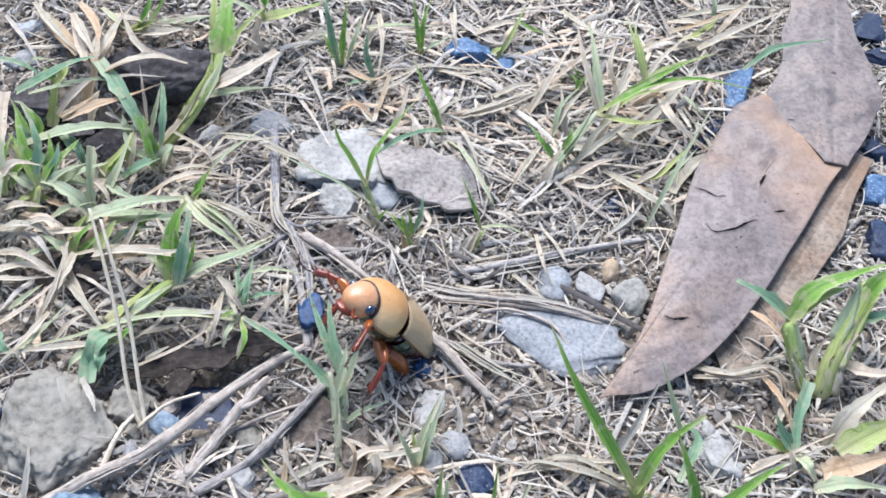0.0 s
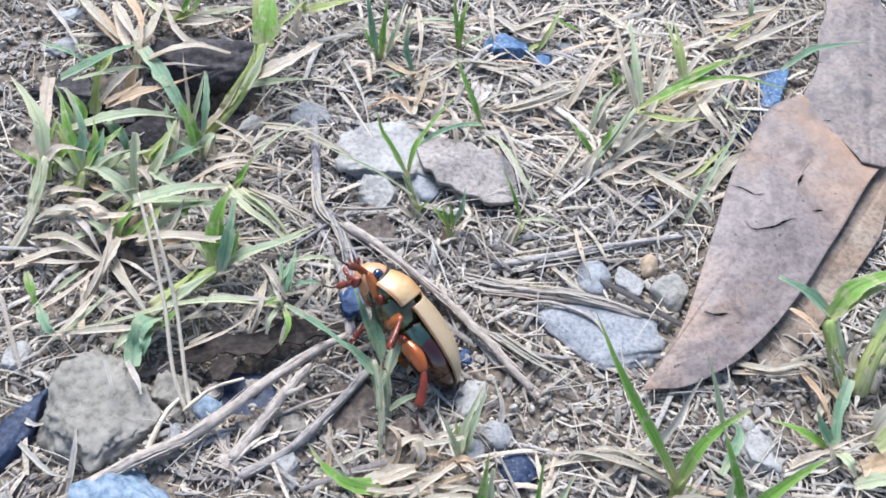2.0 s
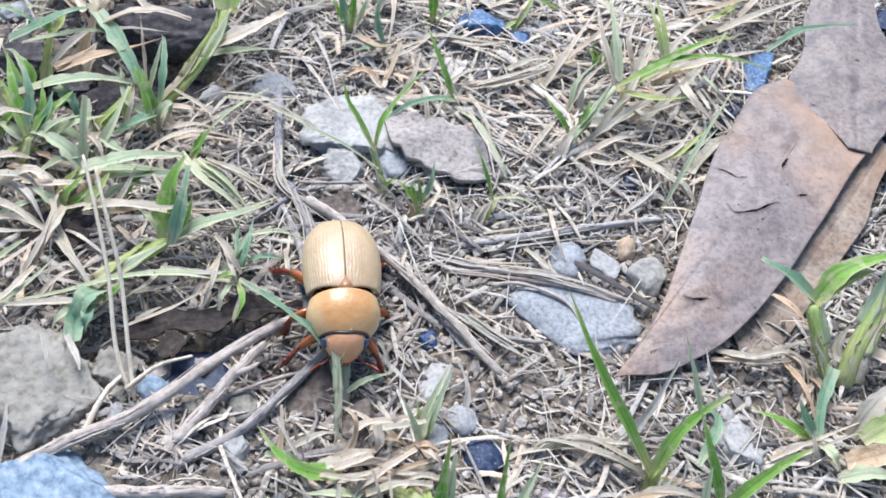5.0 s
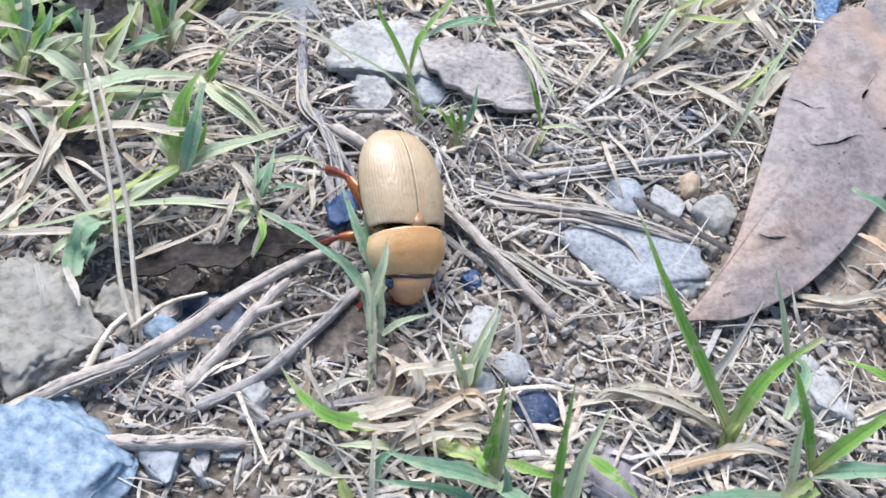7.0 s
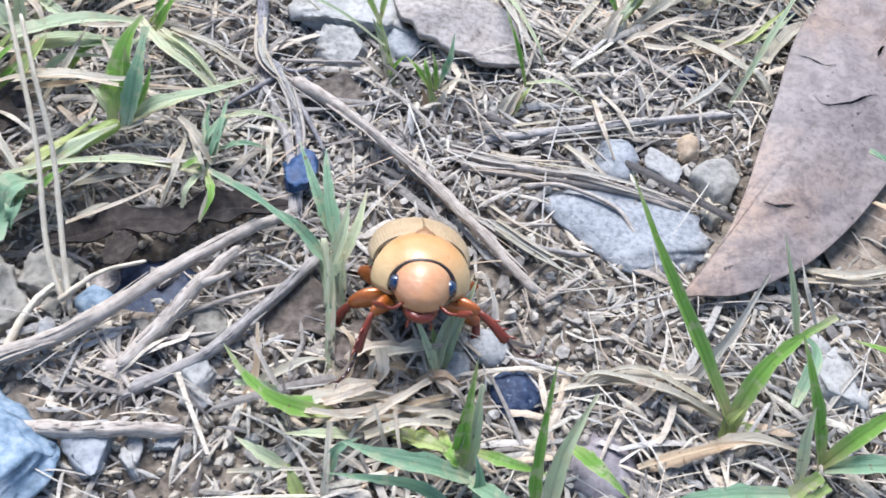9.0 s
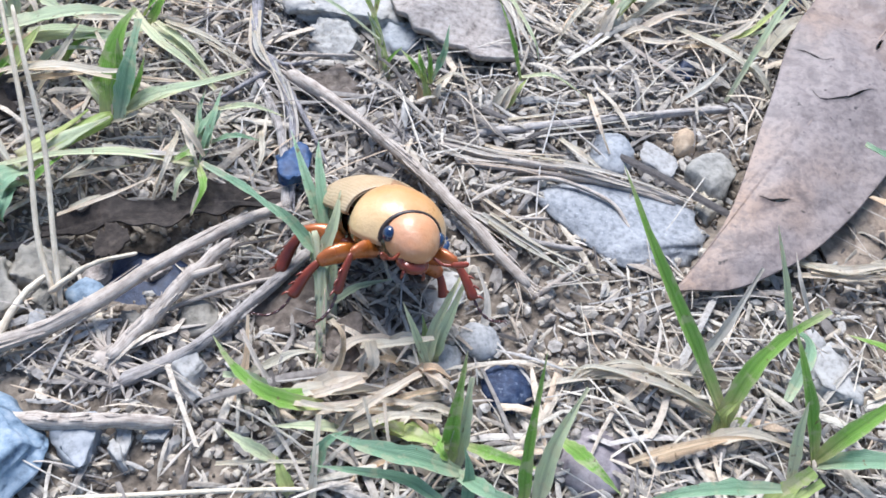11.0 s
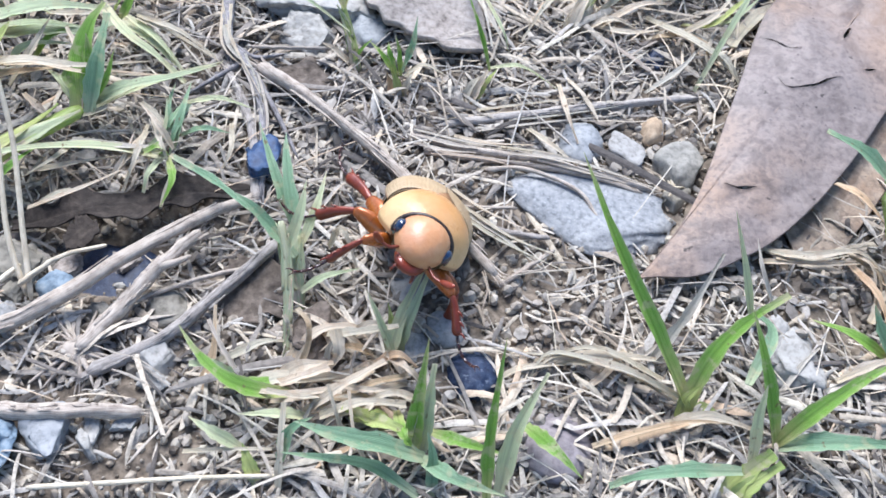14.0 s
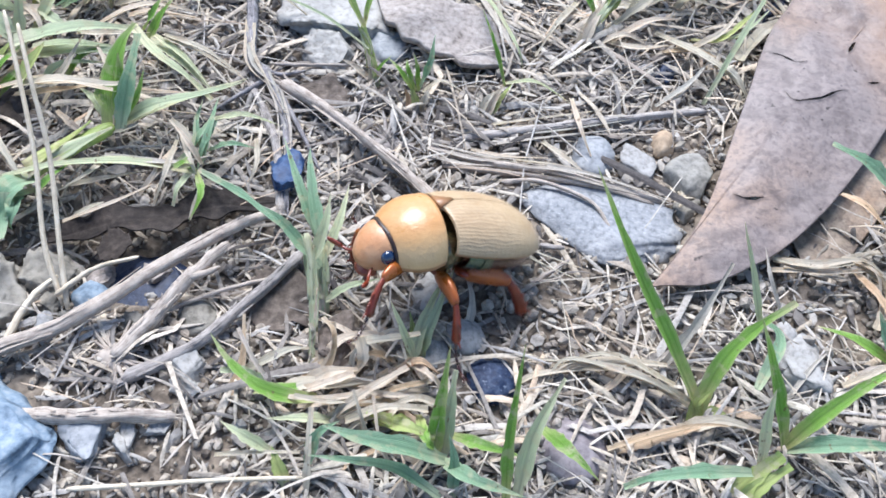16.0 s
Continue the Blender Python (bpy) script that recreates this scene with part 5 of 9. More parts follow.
straw("dry_straw", [(24.1, 6.6, 2.0), (28.7, 2.2, 3.0), (32.9, -0.9, 2.0)], 1.0, DRY, "dry straw lying on the litter")
straw("dry_straw", [(29.0, 17.3, 2.0), (30.3, 8.7, 4.0), (32.4, 4.6, 2.0)], 1.0, DRY, "dry straw lying on the litter")
straw("dry_straw", [(61.1, -12.5, 2.0), (66.5, -14.5, 5.0), (74.9, -12.3, 4.0), (80.5, -16.9, 2.0)], 1.3, DRY, "dry straw lying on the litter")
straw("dry_straw", [(59.8, -14.5, 2.0), (68.0, -14.8, 4.0), (75.2, -13.0, 3.0)], 1.0, DRY, "dry straw lying on the litter")
straw("dry_straw", [(76.6, -13.6, 2.0), (79.3, -19.1, 4.0), (81.2, -25.1, 2.0)], 1.6, RUST_DRY, "dry straw lying on the litter")
straw("dry_straw", [(73.4, -12.7, 2.0), (76.0, -19.4, 4.0), (77.9, -25.3, 2.0)], 1.4, RUST_DRY, "dry straw lying on the litter")
straw("dry_straw", [(66.9, -35.1, 2.0), (74.9, -32.0, 4.0), (88.2, -25.4, 3.0)], 1.1, GREY_DRY, "dry straw lying on the litter")
straw("dry_straw", [(59.7, -37.0, 1.0), (63.9, -31.4, 3.0), (68.0, -27.3, 2.0)], 0.8, GREY_DRY, "dry straw lying on the litter")
straw("dry_straw", [(9.1, 49.2, 3.0), (20.8, 51.3, 5.0), (34.6, 61.3, 4.0)], 2.4, DRY, "dry straw lying on the litter")
straw("dry_straw", [(-30.1, 70.9, 2.0), (-24.7, 73.4, 4.0), (-13.0, 69.7, 3.0)], 2.0, DRY, "dry straw lying on the litter")
straw("dry_straw", [(-19.0, 48.9, 2.0), (-13.7, 50.3, 4.0), (-8.0, 46.4, 2.0)], 2.0, RUST_DRY, "dry straw lying on the litter")
straw("dry_straw", [(-13.3, 72.8, 2.0), (-10.8, 76.0, 5.0), (-0.8, 76.2, 4.0)], 2.2, DRY, "dry straw lying on the litter")
straw("dry_straw", [(-2.6, 62.9, 3.0), (2.8, 64.5, 4.0), (19.5, 64.5, 3.0)], 1.8, DRY, "dry straw lying on the litter")
straw("dry_straw", [(9.1, 84.0, 2.0), (17.9, 75.4, 3.0), (23.8, 77.2, 2.0)], 1.8, GREY_DRY, "dry straw lying on the litter")
straw("dry_straw", [(35.3, 78.6, 2.0), (40.5, 72.9, 4.0), (49.6, 79.1, 3.0)], 2.0, DRY, "dry straw lying on the litter")
straw("dry_straw", [(48.7, 42.9, 3.0), (62.3, 58.6, 7.0), (70.3, 72.0, 8.0)], 2.0, DRY, "dry straw lying on the litter")
straw("dry_straw", [(35.8, 42.3, 2.0), (44.6, 43.3, 4.0), (54.2, 52.3, 5.0)], 2.2, DRY, "dry straw lying on the litter")
straw("dry_straw", [(59.4, 30.6, 3.0), (65.4, 39.5, 3.0), (69.9, 44.3, 3.0), (64.6, 57.2, 3.0)], 2.6, DRY, "dry straw lying on the litter")
straw("dry_straw", [(6.3, 51.7, 2.0), (16.1, 30.2, 4.0), (19.5, 24.1, 3.0)], 1.1, GREY_DRY, "dry straw lying on the litter")
straw("dry_straw", [(-5.1, 14.6, 1.0), (-1.8, 11.3, 2.0), (0.9, 7.9, 1.0)], 1.4, GREY_DRY, "dry straw lying on the litter")
straw("dry_straw", [(-85.7, -4.7, 3.0), (-76.0, -1.0, 5.0), (-67.8, -2.3, 4.0)], 2.2, DRY, "dry straw lying on the litter")
straw("dry_straw", [(-80.1, -15.5, 2.0), (-72.6, -11.4, 5.0), (-66.8, -2.9, 5.0)], 1.5, DRY, "dry straw lying on the litter")
straw("dry_straw", [(-81.0, 13.0, 3.0), (-71.7, 8.7, 6.0), (-67.1, -0.8, 4.0), (-70.5, -10.7, 2.0)], 2.0, DRY, "dry straw lying on the litter")
straw("dry_straw", [(-70.1, -12.0, 2.0), (-67.2, -6.3, 6.0), (-67.1, 4.1, 7.0)], 1.4, DRY, "dry straw lying on the litter")
straw("dry_straw", [(-67.5, 0.5, 4.0), (-59.2, -10.8, 4.0), (-53.4, -15.5, 2.0)], 1.4, DRY, "dry straw lying on the litter")
straw("dry_straw", [(-75.0, -36.4, 2.0), (-70.4, -38.1, 3.0), (-68.6, -37.0, 2.0)], 1.0, GREY_DRY, "dry straw lying on the litter")
straw("dry_straw", [(-73.5, -40.7, 2.0), (-64.6, -46.9, 4.0), (-60.3, -46.9, 2.0)], 1.0, GREY_DRY, "dry straw lying on the litter")
straw("dry_straw", [(-61.3, -49.7, 1.0), (-61.1, -42.9, 5.0), (-61.7, -39.2, 6.0)], 1.3, GREY_DRY, "dry straw lying on the litter")
straw("dry_straw", [(-56.7, -24.8, 5.0), (-53.1, -29.6, 6.0), (-52.0, -31.7, 6.0)], 1.2, GREY_DRY, "dry straw lying on the litter")
straw("dry_straw", [(-59.2, -27.0, 9.0), (-56.9, -31.4, 9.0), (-56.3, -33.6, 8.0)], 0.8, GREY_DRY, "dry straw lying on the litter")
straw("dry_straw", [(-47.6, -20.5, 3.0), (-40.3, -17.2, 5.0), (-36.0, -12.5, 4.0)], 0.8, DRY, "dry straw lying on the litter")
straw("dry_straw", [(-17.7, -46.0, 1.0), (-16.4, -40.4, 3.0), (-17.2, -33.8, 5.0)], 1.4, RUST_DRY, "dry straw lying on the litter")
straw("dry_straw", [(-16.3, -41.1, 2.0), (-10.5, -38.2, 4.0), (-7.6, -37.0, 3.0)], 1.3, DRY, "dry straw lying on the litter")
straw("dry_straw", [(-11.6, -45.9, 2.0), (-7.9, -43.2, 4.0), (-2.0, -41.8, 3.0), (3.9, -39.8, 3.0)], 2.4, DRY, "dry straw lying on the litter")
straw("dry_straw", [(-8.0, -42.5, 2.0), (-4.1, -41.2, 5.0), (-0.2, -39.9, 4.0)], 2.2, DRY, "dry straw lying on the litter")
straw("dry_straw", [(-14.0, -43.5, 2.0), (-9.8, -43.9, 4.0), (-4.1, -41.5, 3.0)], 2.0, GREEN, "dry straw lying on the litter")
straw("dry_straw", [(13.9, -31.6, 1.0), (14.5, -27.2, 4.0), (12.5, -22.5, 6.0)], 1.3, GREY_DRY, "dry straw lying on the litter")
straw("dry_straw", [(-4.0, -21.4, 3.0), (-2.0, -20.8, 7.0), (0.6, -25.0, 4.0)], 1.2, DRY, "dry straw lying on the litter")
straw("dry_straw", [(74.6, -23.8, 3.0), (77.5, -18.8, 3.0), (81.3, -16.1, 3.0)], 1.5, DRY, "dry straw lying on the litter")
straw("dry_straw", [(69.1, -33.9, 2.0), (73.0, -31.0, 4.0), (80.9, -30.0, 3.0)], 1.4, GREY_DRY, "dry straw lying on the litter")
straw("dry_straw", [(45.8, -39.0, 2.0), (36.4, -35.3, 4.0), (24.2, -34.8, 3.0)], 1.0, DRY, "dry straw lying on the litter")
straw("dry_straw", [(44.0, -36.0, 2.0), (34.4, -33.3, 4.0), (26.4, -35.3, 2.0)], 1.0, DRY, "dry straw lying on the litter")
straw("dry_straw", [(21.2, -35.8, 2.0), (24.2, -34.8, 3.0), (27.0, -40.2, 1.0)], 1.0, DRY, "dry straw lying on the litter")
straw("dry_straw", [(39.0, -32.1, 2.0), (34.4, -38.2, 3.0), (28.4, -41.5, 2.0)], 1.0, DRY, "dry straw lying on the litter")
straw("dry_straw", [(-30.9, 56.9, 2.0), (-23.9, 46.4, 4.0), (-16.5, 30.5, 11.0)], 1.1, GREY_DRY, "dry straw lying on the litter")
straw("dry_straw", [(-105.2, 74.5, 2.0), (-96.2, 63.9, 4.0), (-90.8, 56.7, 3.0)], 1.2, GREY_DRY, "dry straw lying on the litter")
straw("dry_straw", [(-94.9, 74.6, 3.0), (-83.9, 63.2, 5.0), (-77.2, 55.3, 4.0)], 2.2, RUST_DRY, "dry straw lying on the litter")
straw("dry_straw", [(-76.9, 76.8, 3.0), (-74.9, 61.2, 6.0), (-76.2, 52.4, 5.0)], 1.8, DRY, "dry straw lying on the litter")
strips = random.Random(31)
for line, count in (([(5.4, 2.3, 2.4), (17.1, 0.5, 2.6), (28.8, 0.1, 2.4), (44.5, -3.0, 1.8)], 9), ([(10.2, 5.6, 1.8), (22.9, 9.3, 2.4), (36.2, 13.3, 2.4), (52.9, 17.9, 2.4)], 5),
                    ([(-29.0, 27.9, 3.4), (-26.6, 16.7, 4.0), (-22.3, 11.5, 3.6), (-17.9, 0.8, 3.0), (-15.6, -13.0, 2.0)], 9), ([(-1.5, 0.2, 1.8), (8.0, -7.1, 2.0), (18.9, -14.6, 2.2), (30.1, -20.4, 1.8)], 7)):
    path = spline(line, 24)
    for _ in range(count):
        a = strips.randint(0, 14)
        b = min(24, a + strips.randint(6, 14))
        off = Vector((strips.gauss(0, 0.5), strips.gauss(0, 0.9), strips.uniform(-0.2, 0.7)))
        drift = Vector((strips.gauss(0, 0.7), strips.gauss(0, 0.9), 0))
        straw("dry_straw", [path[a] + off, path[(a + b) // 2] + off, path[b] + off + drift], strips.uniform(0.35, 0.9), strips.choice((GREY_DRY, DRY, GREY_DRY)), "split fibrous strip of dry stalk", blunt=0.3)
fray("frayed_root", -2.0, 3.3, 26, 7, GREY_WOOD, "grey frayed root knot in the litter")
fray("frayed_root", -34.4, -40.8, 22, 8, PALE_WOOD, "pale frayed root end in the soil")
fray("frayed_root", 47.7, -1.6, 12, 3.5, STRAW_STALK, "small pale frayed root tip")
fray("frayed_root", -25.2, 13.7, 20, 6, DARK_WOOD, "dark knotted root crown")


g = plant("grass_runner", -56.4, 36.3, "thick pale grass stem with broad green blades")
stem(g, 1.75, 1.75, YELLOW_GREEN, [(-56.8, 35.5, 0.0), (-50.7, 41.6, 5.0), (-46.1, 48.8, 10.0), (-45.0, 55.4, 13.0)])
blade(g, 6.05, GREEN, [(-44.7, 54.2, 13.0), (-44.3, 58.5, 16.0), (-44.6, 64.9, 18.0), (-45.7, 73.6, 19.0)], sheath=0.8, blunt=0.5)
blade(g, 2.89, YELLOW_GREEN, [(-46.4, 56.9, 12.0), (-47.1, 61.2, 15.0), (-48.1, 66.7, 17.0), (-49.0, 74.5, 18.0)], sheath=0.8)
blade(g, 4.46, DRY, [(-46.7, 47.6, 9.0), (-40.5, 48.5, 12.0), (-35.8, 51.9, 13.0), (-32.4, 57.6, 12.0)], sheath=0.7, blunt=0.5)
blade(g, 1.58, YELLOW_GREEN, [(-44.9, 54.3, 12.0), (-41.6, 57.4, 16.0), (-37.9, 62.1, 18.0), (-35.6, 65.8, 18.0)])
blade(g, 2.11, PALE_GREEN, [(-48.2, 47.5, 6.0), (-43.2, 48.5, 7.0), (-38.5, 50.8, 6.0), (-33.9, 53.8, 4.0)])
blade(g, 1.69, DRY, [(-55.6, 34.6, 2.0), (-49.6, 32.8, 4.0), (-43.8, 34.0, 2.0)])
g = plant("grass_shoot", -39.8, 69.1, "pale grass shoot with dry sheath")
blade(g, 3.20, DRY, [(-40.0, 68.5, 0.0), (-40.8, 71.2, 4.0), (-39.0, 73.5, 8.0)], sheath=0.9, blunt=0.8)
blade(g, 3.33, YELLOW_GREEN, [(-38.8, 72.7, 8.0), (-32.3, 73.1, 10.0), (-25.4, 78.4, 9.0)], sheath=0.7, blunt=0.3)
blade(g, 2.95, GREEN, [(-38.8, 73.1, 8.0), (-37.8, 73.5, 13.0), (-37.4, 77.4, 15.0)])
blade(g, 1.69, PALE_GREEN, [(-39.2, 73.0, 8.0), (-43.7, 74.8, 10.0), (-50.2, 78.7, 9.0)])
g = plant("grass_shoot", -83.3, 40.0, "upright yellow-green grass shoot")
blade(g, 2.93, YELLOW_GREEN, [(-83.3, 40.0, 0.0), (-82.3, 42.9, 5.0), (-80.8, 45.7, 10.0)], sheath=1.0, blunt=0.8)
blade(g, 2.69, YELLOW_GREEN, [(-81.0, 44.5, 9.0), (-78.9, 45.7, 12.0), (-78.2, 48.3, 13.0)])
blade(g, 1.64, GREEN, [(-81.8, 46.2, 9.0), (-82.7, 46.8, 11.0), (-85.4, 48.9, 11.0)])
blade(g, 3.37, BLUISH_GREEN, [(-88.1, 40.4, 11.0), (-81.4, 42.5, 14.0), (-76.5, 46.4, 15.0), (-72.6, 50.0, 14.0)], blunt=0.2)
blade(g, 1.65, BLUISH_GREEN, [(-94.8, 49.5, 12.0), (-88.1, 47.6, 12.0), (-82.1, 45.8, 9.0)])
blade(g, 1.10, PALE_GREEN, [(-87.9, 48.7, 11.0), (-86.1, 49.1, 13.0), (-82.1, 50.9, 11.0)])
g = plant("grass_clump", -55.8, 29.2, "green blades with pale stems over a dark hollow")
blade(g, 3.41, BLUISH_GREEN, [(-71.8, 49.7, 13.0), (-66.6, 43.7, 13.0), (-62.0, 37.9, 12.0), (-58.3, 33.2, 9.0), (-55.4, 29.0, 5.0)], sheath=0.8, blunt=0.7)
blade(g, 3.05, RUST_DRY, [(-75.9, 43.3, 3.0), (-73.8, 46.2, 8.0), (-72.4, 49.2, 12.0), (-74.0, 52.1, 13.0)], sheath=1.0, blunt=0.6)
blade(g, 2.77, DRY, [(-69.4, 46.7, 13.0), (-63.2, 47.4, 16.0), (-57.3, 49.1, 16.0), (-51.3, 49.7, 14.0)], twist=0.5, blunt=0.3)
blade(g, 3.09, RUST_DRY, [(-77.4, 35.7, 8.0), (-70.4, 37.3, 11.0), (-63.0, 40.2, 12.0), (-56.4, 46.4, 11.0)], twist=0.4)
blade(g, 2.66, DRY, [(-79.4, 37.8, 7.0), (-76.3, 40.8, 10.0), (-74.3, 43.5, 11.0), (-72.7, 45.5, 11.0)])
blade(g, 1.42, PALE_GREEN, [(-86.6, 41.8, 9.0), (-78.8, 43.4, 11.0), (-71.8, 45.9, 11.0), (-67.6, 45.6, 10.0)])
blade(g, 1.23, GREY_DRY, [(-69.4, 45.8, 11.0), (-64.0, 46.8, 12.0), (-57.0, 49.0, 10.0)])
blade(g, 3.76, PALE_GREEN, [(-83.7, 28.9, 7.0), (-75.4, 30.3, 10.0), (-68.2, 32.9, 10.0), (-60.4, 34.6, 8.0)], blunt=0.35)
blade(g, 1.54, PALE_GREEN, [(-57.9, 35.3, 6.0), (-56.8, 38.9, 10.0), (-56.2, 43.4, 13.0)])
blade(g, 0.88, DRY, [(-59.8, 38.9, 5.0), (-61.6, 45.6, 9.0), (-62.9, 50.6, 12.0)])
blade(g, 2.51, PALE_GREEN, [(-55.3, 28.1, 1.0), (-53.9, 29.0, 6.0), (-52.1, 30.9, 7.0), (-53.0, 28.6, 3.0)])
blade(g, 2.49, BLUISH_GREEN, [(-54.9, 29.1, 5.0), (-58.1, 24.8, 7.0), (-62.7, 22.5, 5.0)])
blade(g, 2.85, GREEN, [(-55.7, 29.2, 4.0), (-56.8, 31.4, 9.0), (-58.3, 35.2, 12.0)])
blade(g, 2.03, PALE_GREEN, [(-55.6, 28.4, 4.0), (-61.0, 30.2, 7.0), (-64.4, 36.5, 9.0)])
g = plant("grass_clump", -80.8, 21.2, "dense green grass clump with yellowing base")
stem(g, 1.20, 1.37, YELLOW_GREEN, [(-80.5, 12.3, 0.0), (-78.7, 15.1, 3.0), (-77.5, 18.3, 6.0)])
blade(g, 2.92, GREEN, [(-78.3, 18.7, 6.0), (-80.5, 22.6, 9.0), (-82.7, 27.5, 12.0), (-85.9, 34.5, 13.0)])
blade(g, 2.21, BLUISH_GREEN, [(-78.7, 19.3, 6.0), (-78.2, 23.3, 10.0), (-79.2, 27.3, 13.0), (-82.9, 33.2, 14.0)])
blade(g, 2.36, GREEN, [(-77.3, 17.9, 6.0), (-75.4, 21.2, 9.0), (-72.6, 25.1, 10.0), (-71.4, 30.0, 9.0)])
blade(g, 2.01, BLUISH_GREEN, [(-77.1, 18.8, 6.0), (-74.2, 22.1, 10.0), (-74.0, 26.1, 12.0)])
blade(g, 2.74, PALE_GREEN, [(-78.7, 18.2, 5.0), (-82.8, 20.0, 7.0), (-87.2, 22.0, 6.0)])
blade(g, 4.55, DRY, [(-87.6, 19.4, 6.0), (-88.1, 27.5, 10.0), (-90.1, 39.2, 12.0)], sheath=0.9, blunt=0.6)
blade(g, 1.88, GREEN, [(-79.6, 20.5, 6.0), (-82.0, 24.5, 10.0), (-86.2, 28.7, 11.0)])
blade(g, 2.00, PALE_GREEN, [(-77.0, 17.6, 6.0), (-72.5, 20.2, 9.0), (-67.9, 24.3, 8.0)])
blade(g, 1.66, RUST_DRY, [(-77.5, 17.6, 3.0), (-72.0, 14.5, 5.0), (-68.2, 16.1, 3.0)])
blade(g, 2.36, GREEN, [(-77.2, 20.7, 6.0), (-75.7, 23.8, 10.0), (-76.8, 28.1, 12.0)], blunt=0.2)
blade(g, 1.70, YELLOW_GREEN, [(-79.8, 17.4, 4.0), (-81.2, 14.6, 5.0), (-84.5, 12.8, 3.0)])
g = plant("grass_clump", -67.3, 15.3, "pale green blades and straw above the soil")
blade(g, 1.98, PALE_GREEN, [(-66.2, 13.9, 1.0), (-66.7, 19.3, 8.0), (-66.2, 23.8, 14.0)], sheath=0.9, blunt=0.7)
blade(g, 3.33, PALE_GREEN, [(-65.9, 13.3, 3.0), (-69.0, 15.4, 7.0), (-73.4, 17.6, 8.0), (-77.3, 18.9, 7.0)], blunt=0.25)
blade(g, 2.47, PALE_GREEN, [(-65.2, 17.9, 3.0), (-61.8, 21.8, 8.0), (-59.9, 30.6, 11.0)], blunt=0.3)
blade(g, 1.52, DRY, [(-61.2, 26.2, 3.0), (-60.0, 29.2, 7.0), (-60.1, 33.4, 9.0)])
blade(g, 3.17, PALE_GREEN, [(-62.8, 11.6, 4.0), (-55.5, 12.3, 6.0), (-48.4, 12.6, 6.0), (-45.1, 16.4, 5.0)], blunt=0.4, sheath=0.7)
blade(g, 1.29, DRY, [(-57.4, 17.9, 4.0), (-50.5, 16.8, 6.0), (-45.3, 19.9, 4.0)])
blade(g, 1.97, PALE_GREEN, [(-64.2, 20.6, 6.0), (-60.0, 17.9, 6.0), (-55.8, 17.7, 4.0)])
blade(g, 2.33, DRY, [(-69.5, 18.3, 5.0), (-64.9, 20.6, 6.0), (-60.5, 23.5, 4.0)])
blade(g, 1.47, DRY, [(-56.5, 19.5, 3.0), (-49.5, 23.0, 6.0), (-43.5, 25.1, 6.0), (-31.7, 25.1, 3.0)])
blade(g, 1.33, DRY, [(-53.6, 26.9, 3.0), (-47.0, 27.5, 5.0), (-42.3, 28.7, 3.0)])
g = plant("grass_shoot", -46.7, 21.9, "thin green shoot with long pale tip")
blade(g, 2.12, GREEN, [(-46.0, 20.4, 2.0), (-44.2, 22.7, 5.0), (-42.4, 25.0, 7.0)], blunt=0.3)
blade(g, 0.97, PALE_GREEN, [(-43.4, 24.5, 6.0), (-39.8, 27.4, 9.0), (-35.7, 31.5, 10.0), (-32.5, 36.4, 9.0)])
blade(g, 0.81, DRY, [(-42.9, 36.7, 6.0), (-33.7, 33.6, 9.0), (-25.8, 30.6, 8.0), (-20.2, 29.7, 5.0)])
blade(g, 2.04, PALE_GREEN, [(-45.4, 19.4, 3.0), (-38.1, 13.1, 5.0), (-31.8, 8.6, 3.0)])
blade(g, 1.10, DRY, [(-44.7, 18.9, 3.0), (-35.3, 15.9, 6.0), (-25.4, 10.9, 3.0)])
g = plant("grass_clump", -46.6, 0.4, "green shoot on a pale creeping runner")
stem(g, 1.68, 1.83, YELLOW_GREEN, [(-58.8, -15.9, 2.0), (-54.0, -12.3, 4.0), (-49.3, -7.8, 5.0), (-44.8, -2.6, 5.0)])
blade(g, 4.51, GREEN, [(-44.7, -2.3, 5.0), (-45.3, 2.2, 9.0), (-44.4, 6.7, 13.0), (-42.8, 10.4, 15.0)], blunt=0.2, sheath=0.8)
blade(g, 1.64, GREEN, [(-44.0, -2.0, 5.0), (-41.0, 0.1, 9.0), (-40.6, 4.5, 11.0)])
blade(g, 2.54, PALE_GREEN, [(-44.4, -2.3, 5.0), (-38.4, -0.1, 8.0), (-31.9, 3.2, 8.0), (-25.7, 8.1, 7.0)], sheath=0.8)
blade(g, 2.40, GREEN, [(-44.7, -2.0, 5.0), (-43.6, 1.6, 10.0), (-44.1, 4.6, 14.0)])
blade(g, 1.35, DRY, [(-46.2, -3.6, 4.0), (-41.3, -3.2, 6.0), (-41.0, -1.8, 6.0)])
blade(g, 1.53, PALE_GREEN, [(-45.6, -2.1, 5.0), (-48.9, 1.1, 7.0), (-51.9, 3.6, 6.0)])
g = plant("grass_runner", -57.5, -14.2, "frayed bluish-green blades on a creeping runner")
blade(g, 3.87, BLUISH_GREEN, [(-53.5, -14.0, 4.0), (-55.5, -17.5, 6.0), (-56.7, -21.1, 4.0), (-56.1, -25.0, 3.0)], blunt=0.8, sheath=0.9)
blade(g, 2.66, BLUISH_GREEN, [(-55.2, -16.7, 4.0), (-54.3, -20.8, 5.0), (-55.1, -22.3, 3.0)], blunt=0.7)
blade(g, 1.52, DRY, [(-55.0, -16.9, 4.0), (-61.0, -18.4, 5.0), (-68.2, -19.8, 5.0), (-76.8, -21.2, 4.0)])
blade(g, 1.80, PALE_GREEN, [(-56.6, -17.3, 4.0), (-59.6, -20.7, 4.0), (-61.0, -22.5, 2.0)])
